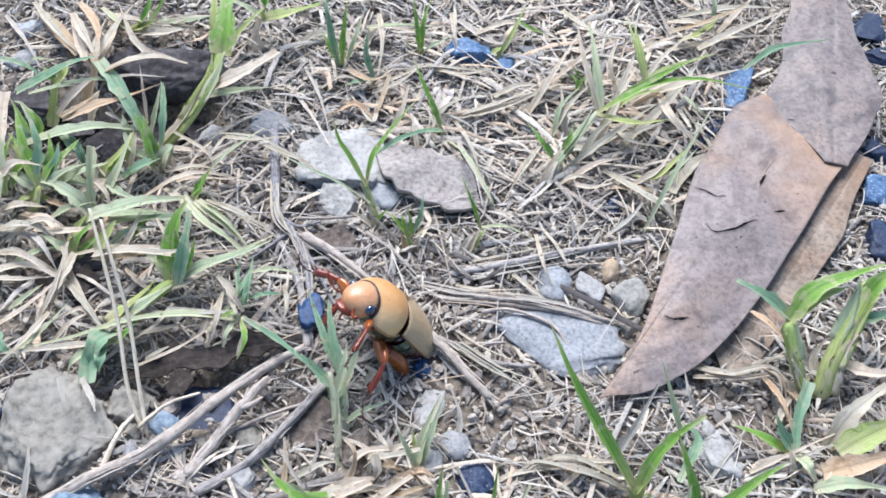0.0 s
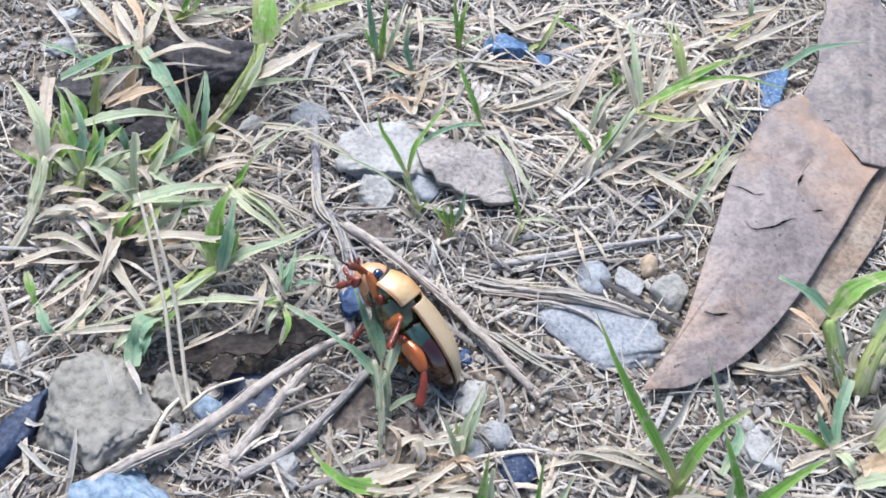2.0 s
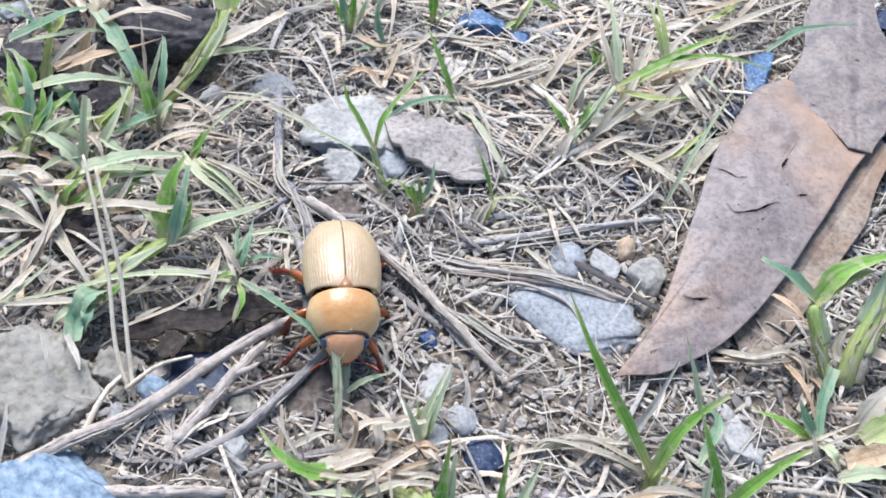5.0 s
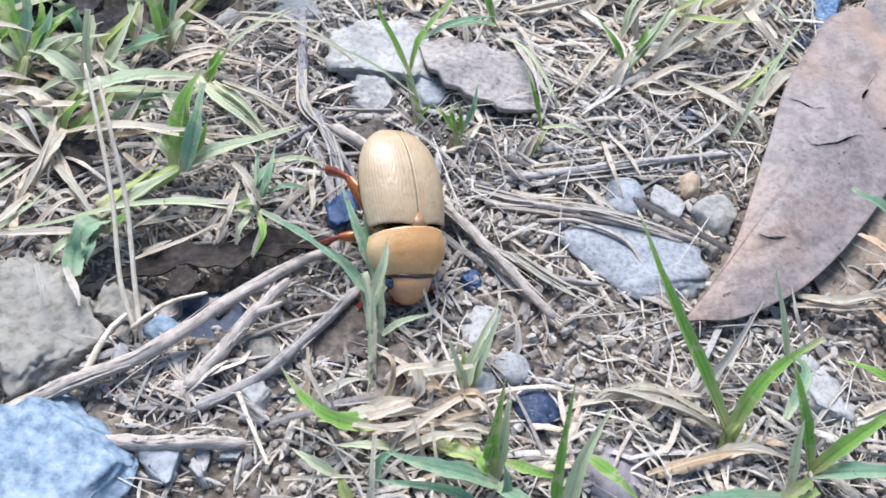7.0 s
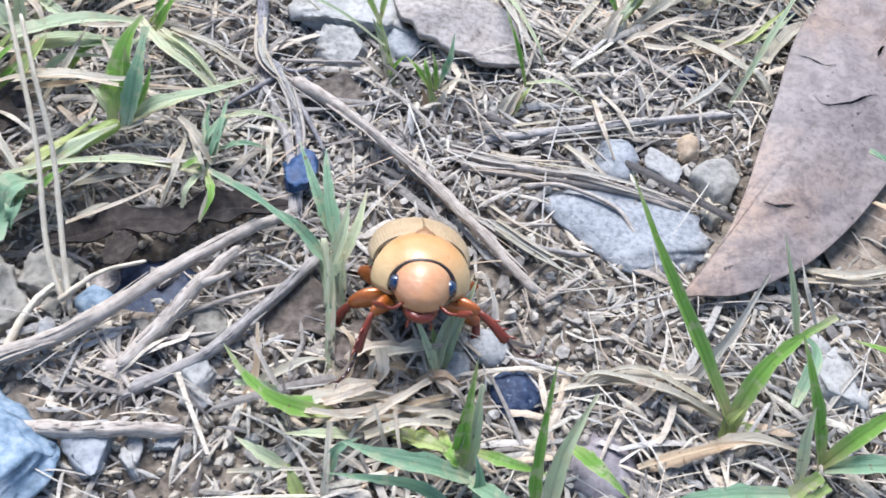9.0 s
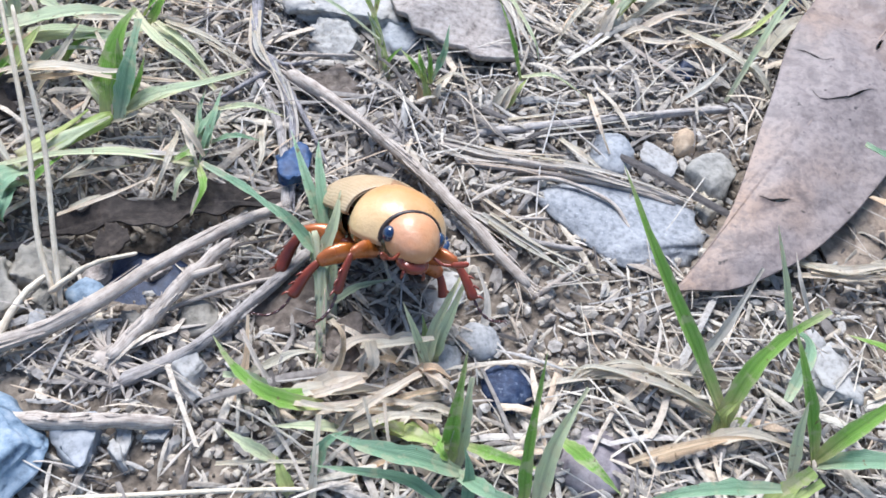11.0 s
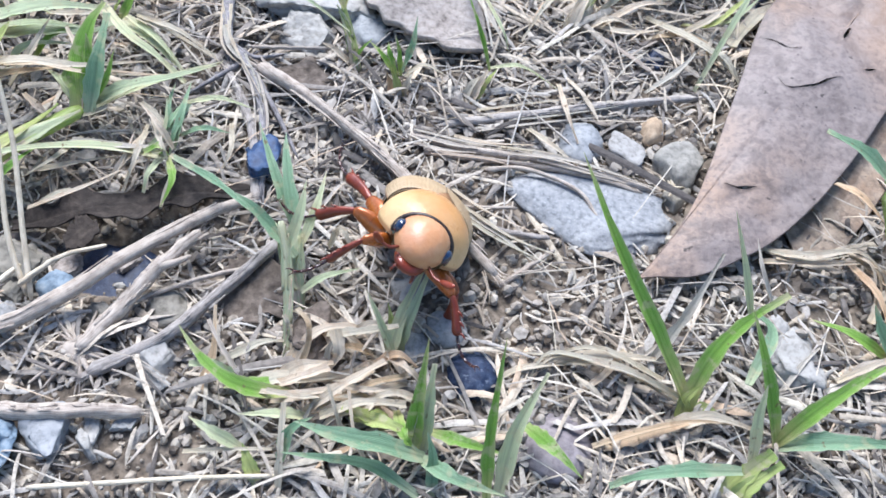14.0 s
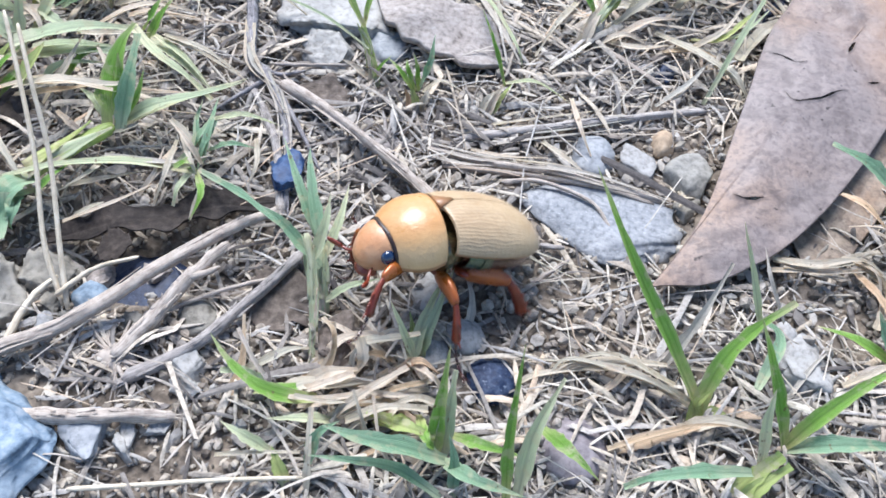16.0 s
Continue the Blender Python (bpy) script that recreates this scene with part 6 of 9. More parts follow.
g = plant("dry_grass_tuft", -68.4, 5.4, "pale dry tuft with a few green blades")
blade(g, 2.34, DRY, [(-65.4, 2.1, 6.0), (-66.6, -4.8, 6.0), (-68.0, -10.5, 3.0)], blunt=0.3)
blade(g, 2.07, GREEN, [(-66.9, 3.5, 3.0), (-65.2, 5.4, 7.0), (-62.2, 8.6, 9.0)])
blade(g, 1.59, GREEN, [(-66.5, 3.5, 3.0), (-63.0, 4.9, 6.0), (-61.0, 7.2, 7.0)])
blade(g, 2.25, PALE_GREEN, [(-67.1, 3.2, 3.0), (-70.0, 4.3, 6.0), (-73.9, 6.2, 6.0)])
blade(g, 1.36, DRY, [(-65.4, 2.5, 5.0), (-55.7, 2.3, 9.0), (-43.9, 1.2, 9.0), (-32.4, 5.6, 6.0)])
blade(g, 1.26, DRY, [(-82.0, 1.4, 5.0), (-74.8, 0.1, 7.0), (-68.4, -3.4, 6.0), (-63.8, -3.9, 4.0)])
blade(g, 1.22, DRY, [(-66.5, -3.3, 4.0), (-59.3, -10.5, 6.0), (-52.7, -17.2, 4.0)])
blade(g, 1.44, GREY_DRY, [(-76.9, 7.2, 5.0), (-71.7, 2.6, 7.0), (-68.3, -1.8, 4.0)])
blade(g, 1.37, DRY, [(-67.4, -10.8, 4.0), (-69.3, -18.2, 6.0), (-74.3, -24.1, 4.0)])
blade(g, 1.93, DRY, [(-80.8, 4.6, 5.0), (-74.9, 7.9, 8.0), (-70.2, 7.7, 8.0), (-66.2, 5.9, 4.0)])
blade(g, 1.93, DRY, [(-76.5, 8.6, 4.0), (-69.0, 6.5, 7.0), (-63.3, 8.6, 6.0), (-60.6, 11.5, 4.0)])
blade(g, 2.25, RUST_DRY, [(-66.2, 5.0, 3.0), (-61.9, 9.6, 6.0), (-61.4, 12.0, 6.0)])
blade(g, 1.38, DRY, [(-58.1, -11.3, 3.0), (-61.3, -10.1, 5.0), (-65.8, -11.9, 3.0)])
g = plant("grass_rosette", -31.4, -7.3, "small frayed grass rosette with dry tips")
blade(g, 1.64, PALE_GREEN, [(-30.1, -9.8, 5.0), (-39.7, -10.2, 6.0), (-50.8, -12.4, 6.0), (-61.5, -16.7, 5.0), (-75.0, -20.3, 4.0)], sheath=0.9)
blade(g, 1.30, PALE_GREEN, [(-30.4, -9.8, 5.0), (-31.7, -13.5, 5.0), (-32.3, -15.5, 3.0)], blunt=0.4)
blade(g, 1.29, GREEN, [(-29.7, -10.0, 5.0), (-27.7, -15.0, 6.0), (-28.9, -18.5, 4.0)])
blade(g, 2.03, GREEN, [(-30.3, -9.5, 4.0), (-30.7, -9.7, 7.0), (-33.0, -10.4, 6.0)], blunt=0.5)
blade(g, 1.17, DRY, [(-29.3, -8.4, 5.0), (-31.7, -6.3, 8.0), (-35.1, -2.8, 8.0)])
blade(g, 1.47, BLUISH_GREEN, [(-29.8, -7.6, 4.0), (-29.1, -2.8, 7.0), (-29.2, 3.8, 7.0)])
blade(g, 1.19, BLUISH_GREEN, [(-29.5, -6.8, 4.0), (-31.6, -1.5, 6.0), (-31.9, 4.0, 6.0)])
blade(g, 1.18, PALE_GREEN, [(-29.8, 0.9, 5.0), (-24.3, 0.9, 7.0), (-19.0, 1.3, 5.0)])
blade(g, 1.32, BLUISH_GREEN, [(-29.2, -4.7, 4.0), (-25.5, -4.5, 6.0), (-22.1, -3.2, 4.0)])
blade(g, 1.15, DRY, [(-29.5, -9.5, 5.0), (-24.4, -12.4, 6.0), (-20.4, -12.0, 3.0)])
blade(g, 1.24, BLUISH_GREEN, [(-29.3, -9.7, 5.0), (-21.2, -15.5, 8.0), (-15.7, -20.0, 9.0), (-11.6, -22.4, 8.0)])
blade(g, 1.32, DRY, [(-34.8, -4.0, 3.0), (-35.4, -10.5, 5.0), (-37.2, -13.1, 3.0)], blunt=0.5)
blade(g, 1.03, DRY, [(-22.9, 0.4, 2.0), (-21.2, -6.1, 4.0), (-22.4, -9.6, 2.0)])
twig("dry_stalk", [(-43.8, -33.5, 1.0), (-47.3, -26.7, 6.0), (-50.1, -16.3, 13.0), (-54.0, -6.1, 20.0), (-56.9, 0.6, 24.0)], 0.42, 0.3, STRAW_STALK, "thin dry straw stalk leaning over the soil", 11, knobs=0.05, category="stalk")
twig("dry_stalk", [(-43.0, -34.1, 1.0), (-45.2, -26.5, 6.0), (-48.0, -16.2, 13.0), (-51.2, -8.4, 20.0), (-54.1, -1.7, 24.0)], 0.42, 0.3, STRAW_STALK, "thin dry straw stalk leaning over the soil", 12, knobs=0.05, category="stalk")
g = plant("grass_plant", 82.4, -16.5, "green grass plant with thick yellow-green stems")
stem(g, 1.67, 1.82, YELLOW_GREEN, [(81.6, -17.3, 2.0), (78.1, -12.8, 8.0), (75.7, -7.3, 13.0)])
blade(g, 2.91, BLUISH_GREEN, [(76.3, -6.0, 13.0), (70.6, -4.0, 17.0), (65.2, -1.8, 18.0)], blunt=0.4, sheath=0.8)
blade(g, 3.92, GREEN, [(76.0, -6.8, 13.0), (79.5, -2.8, 17.0), (86.1, 0.1, 19.0), (95.7, 4.1, 19.0)], sheath=0.7)
blade(g, 2.70, YELLOW_GREEN, [(76.3, -7.0, 12.0), (79.2, -4.7, 15.0), (83.4, -2.4, 17.0), (86.7, -1.1, 17.0)])
blade(g, 2.38, BLUISH_GREEN, [(81.0, -15.9, 6.0), (78.0, -23.2, 5.0), (77.1, -29.2, 3.0)], sheath=1.0, blunt=0.7)
blade(g, 1.52, RUST_DRY, [(71.8, -1.0, 6.0), (74.3, -4.6, 8.0), (78.2, -9.3, 7.0)])
stem(g, 2.33, 2.64, YELLOW_GREEN, [(84.2, -17.4, 2.0), (85.2, -12.2, 8.0), (88.6, -5.4, 12.0), (92.5, 1.5, 15.0)])
blade(g, 3.72, GREEN, [(90.5, -2.6, 13.0), (93.7, 1.0, 17.0), (98.5, 4.7, 18.0)], sheath=0.9)
blade(g, 3.42, BLUISH_GREEN, [(89.3, -2.9, 10.0), (93.1, -4.4, 12.0), (100.4, -1.0, 11.0)])
blade(g, 1.38, GREY_DRY, [(80.6, -12.3, 5.0), (84.7, -14.6, 5.0), (90.3, -14.9, 2.0)])
blade(g, 2.45, DRY, [(84.8, -15.8, 3.0), (82.6, -11.4, 6.0), (84.5, -7.8, 9.0)])
g = plant("grass_plant", 88.7, -27.1, "broad yellow blade among curled dry sheaths")
blade(g, 5.2, YELLOW_GREEN, [(84.9, -29.2, 4.0), (88.9, -27.2, 7.0), (93.7, -25.0, 9.0), (101.0, -20.8, 9.0)], sheath=0.7)
blade(g, 4.74, RUST_DRY, [(82.2, -32.6, 2.0), (87.3, -32.0, 6.0), (96.3, -28.9, 6.0)], blunt=0.4, sheath=0.8)
blade(g, 4.22, DRY, [(83.7, -27.4, 2.0), (88.0, -22.1, 7.0), (95.0, -16.7, 8.0)], blunt=0.4)
blade(g, 3.72, DRY, [(88.7, -11.0, 5.0), (91.7, -13.6, 7.0), (98.9, -13.1, 6.0)], blunt=0.3)
g = plant("grass_shoot", 78.3, -28.6, "short dark green grass shoot")
blade(g, 2.03, GREEN, [(77.2, -29.3, 2.0), (70.7, -27.4, 5.0), (65.4, -24.9, 4.0)])
blade(g, 2.91, BLUISH_GREEN, [(77.5, -28.8, 2.0), (74.0, -27.1, 6.0), (72.3, -24.5, 9.0)])
blade(g, 2.61, PALE_GREEN, [(77.3, -29.0, 2.0), (77.8, -32.9, 6.0), (79.5, -34.8, 4.0)], blunt=0.4)
blade(g, 2.93, PALE_GREEN, [(79.5, -36.2, 3.0), (84.5, -35.8, 6.0), (92.1, -35.9, 5.0)], blunt=0.3)
blade(g, 1.75, DRY, [(76.7, -34.7, 0.0), (75.9, -31.9, 4.0), (74.9, -29.5, 6.0)])
straw("dry_straw", [(60.5, -12.9, 3.0), (66.9, -14.6, 4.0), (74.3, -12.0, 3.0)], 0.70, DRY, "dry straw lying on the litter")
straw("dry_straw", [(62.1, -14.2, 3.0), (68.4, -15.2, 4.0), (75.8, -13.4, 3.0)], 0.70, DRY, "dry straw lying on the litter")
straw("dry_straw", [(73.1, -11.6, 3.0), (76.2, -14.8, 4.0), (76.7, -21.0, 1.0)], 0.72, DRY, "dry straw lying on the litter")
straw("dry_straw", [(73.7, -12.2, 3.0), (76.9, -15.3, 4.0), (77.5, -21.6, 1.0)], 0.72, RUST_DRY, "dry straw lying on the litter")
straw("dry_straw", [(74.3, -12.8, 3.0), (77.6, -15.7, 4.0), (78.3, -22.2, 1.0)], 0.72, DRY, "dry straw lying on the litter")
straw("dry_straw", [(74.8, -13.3, 3.0), (78.3, -16.1, 4.0), (79.1, -22.9, 1.0)], 0.72, RUST_DRY, "dry straw lying on the litter")
straw("dry_straw", [(75.4, -13.9, 3.0), (79.0, -16.5, 4.0), (79.8, -23.5, 1.0)], 0.72, DRY, "dry straw lying on the litter")
straw("dry_straw", [(76.0, -14.5, 3.0), (79.7, -17.0, 4.0), (80.6, -24.2, 1.0)], 0.72, RUST_DRY, "dry straw lying on the litter")
straw("dry_straw", [(68.0, -33.8, 3.0), (75.5, -30.3, 5.0), (85.0, -25.4, 4.0)], 0.92, DRY, "dry straw lying on the litter")
g = plant("dry_sheath", -0.1, -36.6, "curled cream dry grass sheaths")
blade(g, 1.46, DRY, [(-1.7, -36.9, 6.0), (2.3, -37.1, 8.0), (7.6, -35.6, 8.0)], twist=0.4, blunt=0.7, sheath=0.8)
blade(g, 1.70, DRY, [(-0.5, -37.0, 8.0), (0.2, -39.5, 6.0), (-1.1, -40.1, 2.0)], blunt=0.7, sheath=0.8)
blade(g, 1.68, DRY, [(-8.2, -43.9, 3.0), (-4.2, -43.4, 6.0), (-0.8, -41.0, 5.0)], blunt=0.7, sheath=0.8)
blade(g, 1.35, DRY, [(-3.3, -46.9, 3.0), (1.4, -44.4, 7.0), (6.4, -39.8, 6.0)], blunt=0.7, sheath=0.8)
blade(g, 1.14, RUST_DRY, [(0.8, -44.5, 3.0), (5.3, -43.0, 6.0), (9.6, -40.5, 4.0)], blunt=0.7, sheath=0.8)
blade(g, 1.49, DRY, [(-1.0, -47.5, 4.0), (4.3, -46.3, 7.0), (9.7, -45.1, 5.0)], blunt=0.7, sheath=0.8)
blade(g, 1.07, DRY, [(6.3, -38.3, 5.0), (9.7, -40.7, 6.0), (11.4, -41.3, 3.0)], blunt=0.7, sheath=0.8)
blade(g, 1.22, DRY, [(-7.7, -45.6, 3.0), (-3.2, -45.5, 5.0), (2.6, -44.5, 4.0)], blunt=0.7, sheath=0.8)
blade(g, 0.92, RUST_DRY, [(-6.5, -42.1, 1.0), (-4.1, -39.6, 5.0), (-4.0, -36.9, 8.0), (-5.9, -34.6, 8.0)], blunt=0.7, sheath=0.8)
blade(g, 0.96, DRY, [(-8.2, -35.4, 1.0), (-7.3, -35.1, 4.0), (-8.0, -34.2, 5.0)], blunt=0.7, sheath=0.8)
blade(g, 2.42, YELLOW_GREEN, [(2.8, -46.4, 3.0), (7.4, -48.4, 6.0), (11.0, -48.7, 5.0)], blunt=0.4)
blade(g, 1.06, DRY, [(6.1, -42.4, 3.0), (4.9, -46.2, 5.0), (2.8, -46.4, 3.0)], blunt=0.7, sheath=0.8)
straw("dry_straw", [(45.9, -38.7, 3.0), (38.4, -36.8, 5.0), (31.7, -35.6, 4.0), (26.6, -36.8, 2.0)], 0.95, DRY, "dry straw lying on the litter", blunt=0.2)
straw("dry_straw", [(44.8, -38.2, 3.0), (37.2, -36.6, 5.0), (30.8, -35.5, 4.0), (26.3, -37.3, 2.0)], 0.95, DRY, "dry straw lying on the litter", blunt=0.2)
straw("dry_straw", [(43.7, -37.6, 3.0), (36.0, -36.3, 5.0), (29.8, -35.3, 4.0), (26.0, -37.7, 2.0)], 0.95, DRY, "dry straw lying on the litter", blunt=0.2)
straw("dry_straw", [(42.7, -37.1, 3.0), (34.7, -36.0, 5.0), (28.9, -35.2, 4.0), (25.7, -38.2, 2.0)], 0.95, DRY, "dry straw lying on the litter", blunt=0.2)
straw("dry_straw", [(41.6, -36.5, 3.0), (33.5, -35.7, 5.0), (27.9, -35.0, 4.0), (25.4, -38.7, 2.0)], 0.95, DRY, "dry straw lying on the litter", blunt=0.2)
straw("dry_straw", [(41.7, -32.5, 2.0), (45.7, -29.7, 6.0), (49.9, -22.1, 9.0)], 0.74, GREY_DRY, "dry straw lying on the litter")
straw("dry_straw", [(34.3, -46.7, 2.0), (39.1, -45.1, 4.0), (46.8, -42.6, 4.0), (54.5, -41.4, 2.0)], 0.95, RUST_DRY, "dry straw lying on the litter")
g = plant("grass_clump", -46.4, 0.7, "broad pale and green blades over the soil")
blade(g, 3.87, PALE_GREEN, [(-64.1, 9.8, 8.0), (-57.6, 11.3, 10.0), (-52.0, 13.7, 10.0), (-45.6, 16.3, 8.0)], sheath=0.9, blunt=0.3)
blade(g, 1.71, PALE_GREEN, [(-46.5, 16.7, 8.0), (-40.3, 10.0, 9.0), (-35.2, 7.2, 8.0), (-30.5, 4.2, 6.0)], sheath=0.9, blunt=0.5)
blade(g, 1.91, DRY, [(-60.8, 0.7, 8.0), (-52.7, 0.4, 11.0), (-45.0, 0.6, 11.0), (-35.7, 6.1, 8.0)], sheath=0.9)
blade(g, 1.49, RUST_DRY, [(-62.1, 1.5, 5.0), (-54.6, 0.7, 8.0), (-48.3, 2.9, 8.0)])
blade(g, 3.08, BLUISH_GREEN, [(-43.4, -3.4, 5.0), (-41.8, 1.4, 12.0), (-41.6, 8.1, 15.0)], blunt=0.4)
blade(g, 3.50, YELLOW_GREEN, [(-60.7, 2.0, 7.0), (-57.9, 3.3, 11.0), (-56.3, 6.1, 13.0)], sheath=0.9)
blade(g, 2.04, GREEN, [(-44.5, 16.5, 8.0), (-42.7, 16.9, 11.0), (-41.3, 19.5, 13.0)])
blade(g, 0.86, DRY, [(-49.6, 9.2, 10.0), (-46.4, 4.4, 9.0), (-44.2, -4.7, 4.0)])
blade(g, 1.00, DRY, [(-41.9, 17.8, 6.0), (-33.8, 13.4, 8.0), (-27.2, 11.5, 5.0)])
blade(g, 1.05, DRY, [(-44.1, -6.4, 3.0), (-45.9, -12.6, 5.0), (-50.6, -15.7, 3.0)])
blade(g, 1.40, GREEN, [(-52.7, -16.8, 4.0), (-50.7, -15.1, 6.0), (-48.9, -10.8, 5.0)])
blade(g, 0.90, DRY, [(-33.8, -3.2, 6.0), (-30.2, -9.8, 7.0), (-29.5, -10.7, 4.0)], blunt=0.5)
blade(g, 1.02, DRY, [(-34.2, -4.1, 5.0), (-34.0, -11.7, 6.0), (-35.6, -15.0, 2.0)], blunt=0.5)
blade(g, 1.15, BLUISH_GREEN, [(-28.8, -0.1, 6.0), (-29.6, -5.4, 6.0), (-30.3, -8.7, 3.0)])
blade(g, 1.04, BLUISH_GREEN, [(-29.7, -0.2, 6.0), (-30.8, -4.5, 6.0), (-31.6, -6.3, 4.0)])
g = plant("grass_clump", -88.5, 26.1, "tangled green and straw blades")
blade(g, 2.40, GREEN, [(-85.2, 19.2, 3.0), (-82.4, 21.4, 8.0), (-77.9, 24.9, 10.0)])
blade(g, 2.50, PALE_GREEN, [(-76.2, 19.2, 4.0), (-69.5, 21.3, 8.0), (-63.7, 24.7, 8.0)])
blade(g, 2.07, GREEN, [(-85.2, 16.8, 4.0), (-85.9, 22.1, 9.0), (-84.5, 28.5, 12.0)])
blade(g, 2.19, DRY, [(-86.6, 12.6, 3.0), (-80.4, 13.3, 6.0), (-75.2, 14.4, 4.0)])
blade(g, 1.98, PALE_GREEN, [(-74.7, 11.9, 3.0), (-70.1, 13.3, 6.0), (-65.6, 16.0, 5.0)])
blade(g, 2.72, BLUISH_GREEN, [(-76.0, 31.1, 8.0), (-71.2, 27.3, 8.0), (-70.3, 24.6, 4.0)])
blade(g, 1.91, GREEN, [(-56.3, 8.2, 3.0), (-53.6, 10.7, 6.0), (-49.8, 13.7, 6.0)])
blade(g, 2.22, PALE_GREEN, [(-60.2, 6.4, 3.0), (-56.1, 8.4, 6.0), (-50.5, 10.8, 5.0)])
blade(g, 1.57, DRY, [(-58.8, 2.9, 2.0), (-55.0, 6.9, 7.0), (-53.9, 13.6, 8.0)])
blade(g, 2.10, YELLOW_GREEN, [(-69.9, 7.7, 2.0), (-66.5, 9.2, 6.0), (-64.5, 10.9, 8.0)])
blade(g, 2.30, DRY, [(-84.8, 8.6, 4.0), (-77.3, 5.9, 6.0), (-72.3, 3.9, 3.0)])
blade(g, 1.45, DRY, [(-52.5, 22.2, 3.0), (-47.3, 17.7, 5.0), (-44.4, 14.1, 2.0)])
blade(g, 1.62, PALE_GREEN, [(-79.6, -1.0, 3.0), (-74.2, 2.3, 5.0), (-68.3, 5.0, 4.0)])
blade(g, 1.23, DRY, [(-56.1, 1.7, 2.0), (-50.6, -3.3, 4.0), (-47.6, -4.5, 2.0)])
blade(g, 1.22, DRY, [(-65.9, -16.5, 2.0), (-61.6, -12.7, 5.0), (-57.3, -9.2, 4.0)])
blade(g, 2.43, DRY, [(-85.2, 70.2, 8.0), (-78.3, 59.5, 11.0), (-72.6, 50.7, 12.0)])
blade(g, 2.28, RUST_DRY, [(-86.0, 76.6, 6.0), (-77.3, 64.7, 10.0), (-72.8, 53.3, 12.0)])
blade(g, 1.94, DRY, [(-98.4, 77.7, 4.0), (-87.2, 63.9, 8.0), (-79.6, 56.4, 8.0)])
blade(g, 2.71, DRY, [(-78.0, 71.4, 4.0), (-71.4, 70.7, 7.0), (-63.5, 71.0, 5.0)])
blade(g, 1.93, PALE_GREEN, [(-81.1, 77.4, 4.0), (-72.6, 68.9, 6.0), (-70.1, 67.0, 5.0)])
blade(g, 2.85, DRY, [(-71.9, 70.0, 4.0), (-62.5, 67.9, 6.0), (-55.3, 72.3, 5.0)])
blade(g, 2.29, DRY, [(-64.0, 72.5, 4.0), (-57.7, 72.2, 7.0), (-51.2, 75.3, 6.0)])
blade(g, 2.30, GREEN, [(-70.6, 70.1, 4.0), (-67.1, 71.0, 9.0), (-65.9, 75.8, 12.0)])
blade(g, 2.31, YELLOW_GREEN, [(-71.4, 70.3, 3.0), (-68.4, 71.1, 7.0), (-67.4, 73.4, 9.0)])
straw("dry_straw", [(32.6, 45.3, 3.0), (36.0, 50.9, 7.0), (41.4, 57.8, 8.0)], 1.76, DRY, "dry straw lying on the litter")
straw("dry_straw", [(42.9, 43.7, 4.0), (47.6, 52.0, 9.0), (52.0, 62.5, 10.0)], 1.77, DRY, "dry straw lying on the litter")
straw("dry_straw", [(53.1, 59.2, 4.0), (58.0, 66.1, 9.0), (66.9, 75.9, 10.0)], 1.73, DRY, "dry straw lying on the litter")
straw("dry_straw", [(63.0, 81.0, 5.0), (72.0, 81.7, 9.0), (83.0, 89.3, 9.0)], 2.14, RUST_DRY, "dry straw lying on the litter")
straw("dry_straw", [(69.3, 74.4, 6.0), (77.3, 78.1, 9.0), (93.6, 89.4, 8.0)], 2.13, DRY, "dry straw lying on the litter")
straw("dry_straw", [(58.8, 61.6, 4.0), (60.2, 50.6, 6.0), (68.3, 43.9, 3.0)], 1.66, DRY, "dry straw lying on the litter")
straw("dry_straw", [(57.6, 63.4, 4.0), (61.0, 48.0, 7.0), (69.9, 43.7, 3.0)], 2.20, DRY, "dry straw lying on the litter")
straw("dry_straw", [(50.4, 31.8, 3.0), (56.3, 34.8, 6.0), (61.5, 43.7, 6.0)], 1.32, DRY, "dry straw lying on the litter")
straw("dry_straw", [(54.1, 29.7, 3.0), (57.6, 24.5, 5.0), (60.9, 20.5, 2.0)], 1.54, DRY, "dry straw lying on the litter")
straw("dry_straw", [(27.2, 52.0, 3.0), (32.7, 60.7, 8.0), (38.8, 72.9, 10.0)], 1.67, DRY, "dry straw lying on the litter")
straw("dry_straw", [(19.0, 56.7, 3.0), (25.5, 58.2, 6.0), (33.9, 59.1, 4.0)], 1.66, DRY, "dry straw lying on the litter")
straw("dry_straw", [(41.9, 57.1, 5.0), (42.4, 62.4, 11.0), (41.0, 71.8, 13.0)], 1.95, PALE_GREEN, "dry straw lying on the litter")
straw("dry_straw", [(-4.6, 44.4, 2.0), (-2.3, 48.1, 6.0), (-1.4, 53.5, 8.0)], 1.61, DRY, "dry straw lying on the litter")
straw("dry_straw", [(14.1, 78.1, 3.0), (22.4, 79.8, 6.0), (29.8, 78.6, 4.0)], 1.93, DRY, "dry straw lying on the litter")
straw("dry_straw", [(-17.4, 62.7, 3.0), (-11.1, 56.4, 6.0), (-6.2, 61.8, 3.0)], 1.65, RUST_DRY, "dry straw lying on the litter")
straw("dry_straw", [(36.5, 32.9, 2.0), (42.5, 36.0, 5.0), (49.5, 40.0, 3.0)], 1.57, DRY, "dry straw lying on the litter")
straw("dry_straw", [(30.0, 42.5, 2.0), (25.8, 32.8, 5.0), (22.4, 26.7, 2.0)], 1.28, DRY, "dry straw lying on the litter")
straw("dry_straw", [(46.1, 50.2, 3.0), (50.4, 42.7, 6.0), (59.0, 44.0, 3.0)], 1.34, DRY, "dry straw lying on the litter")
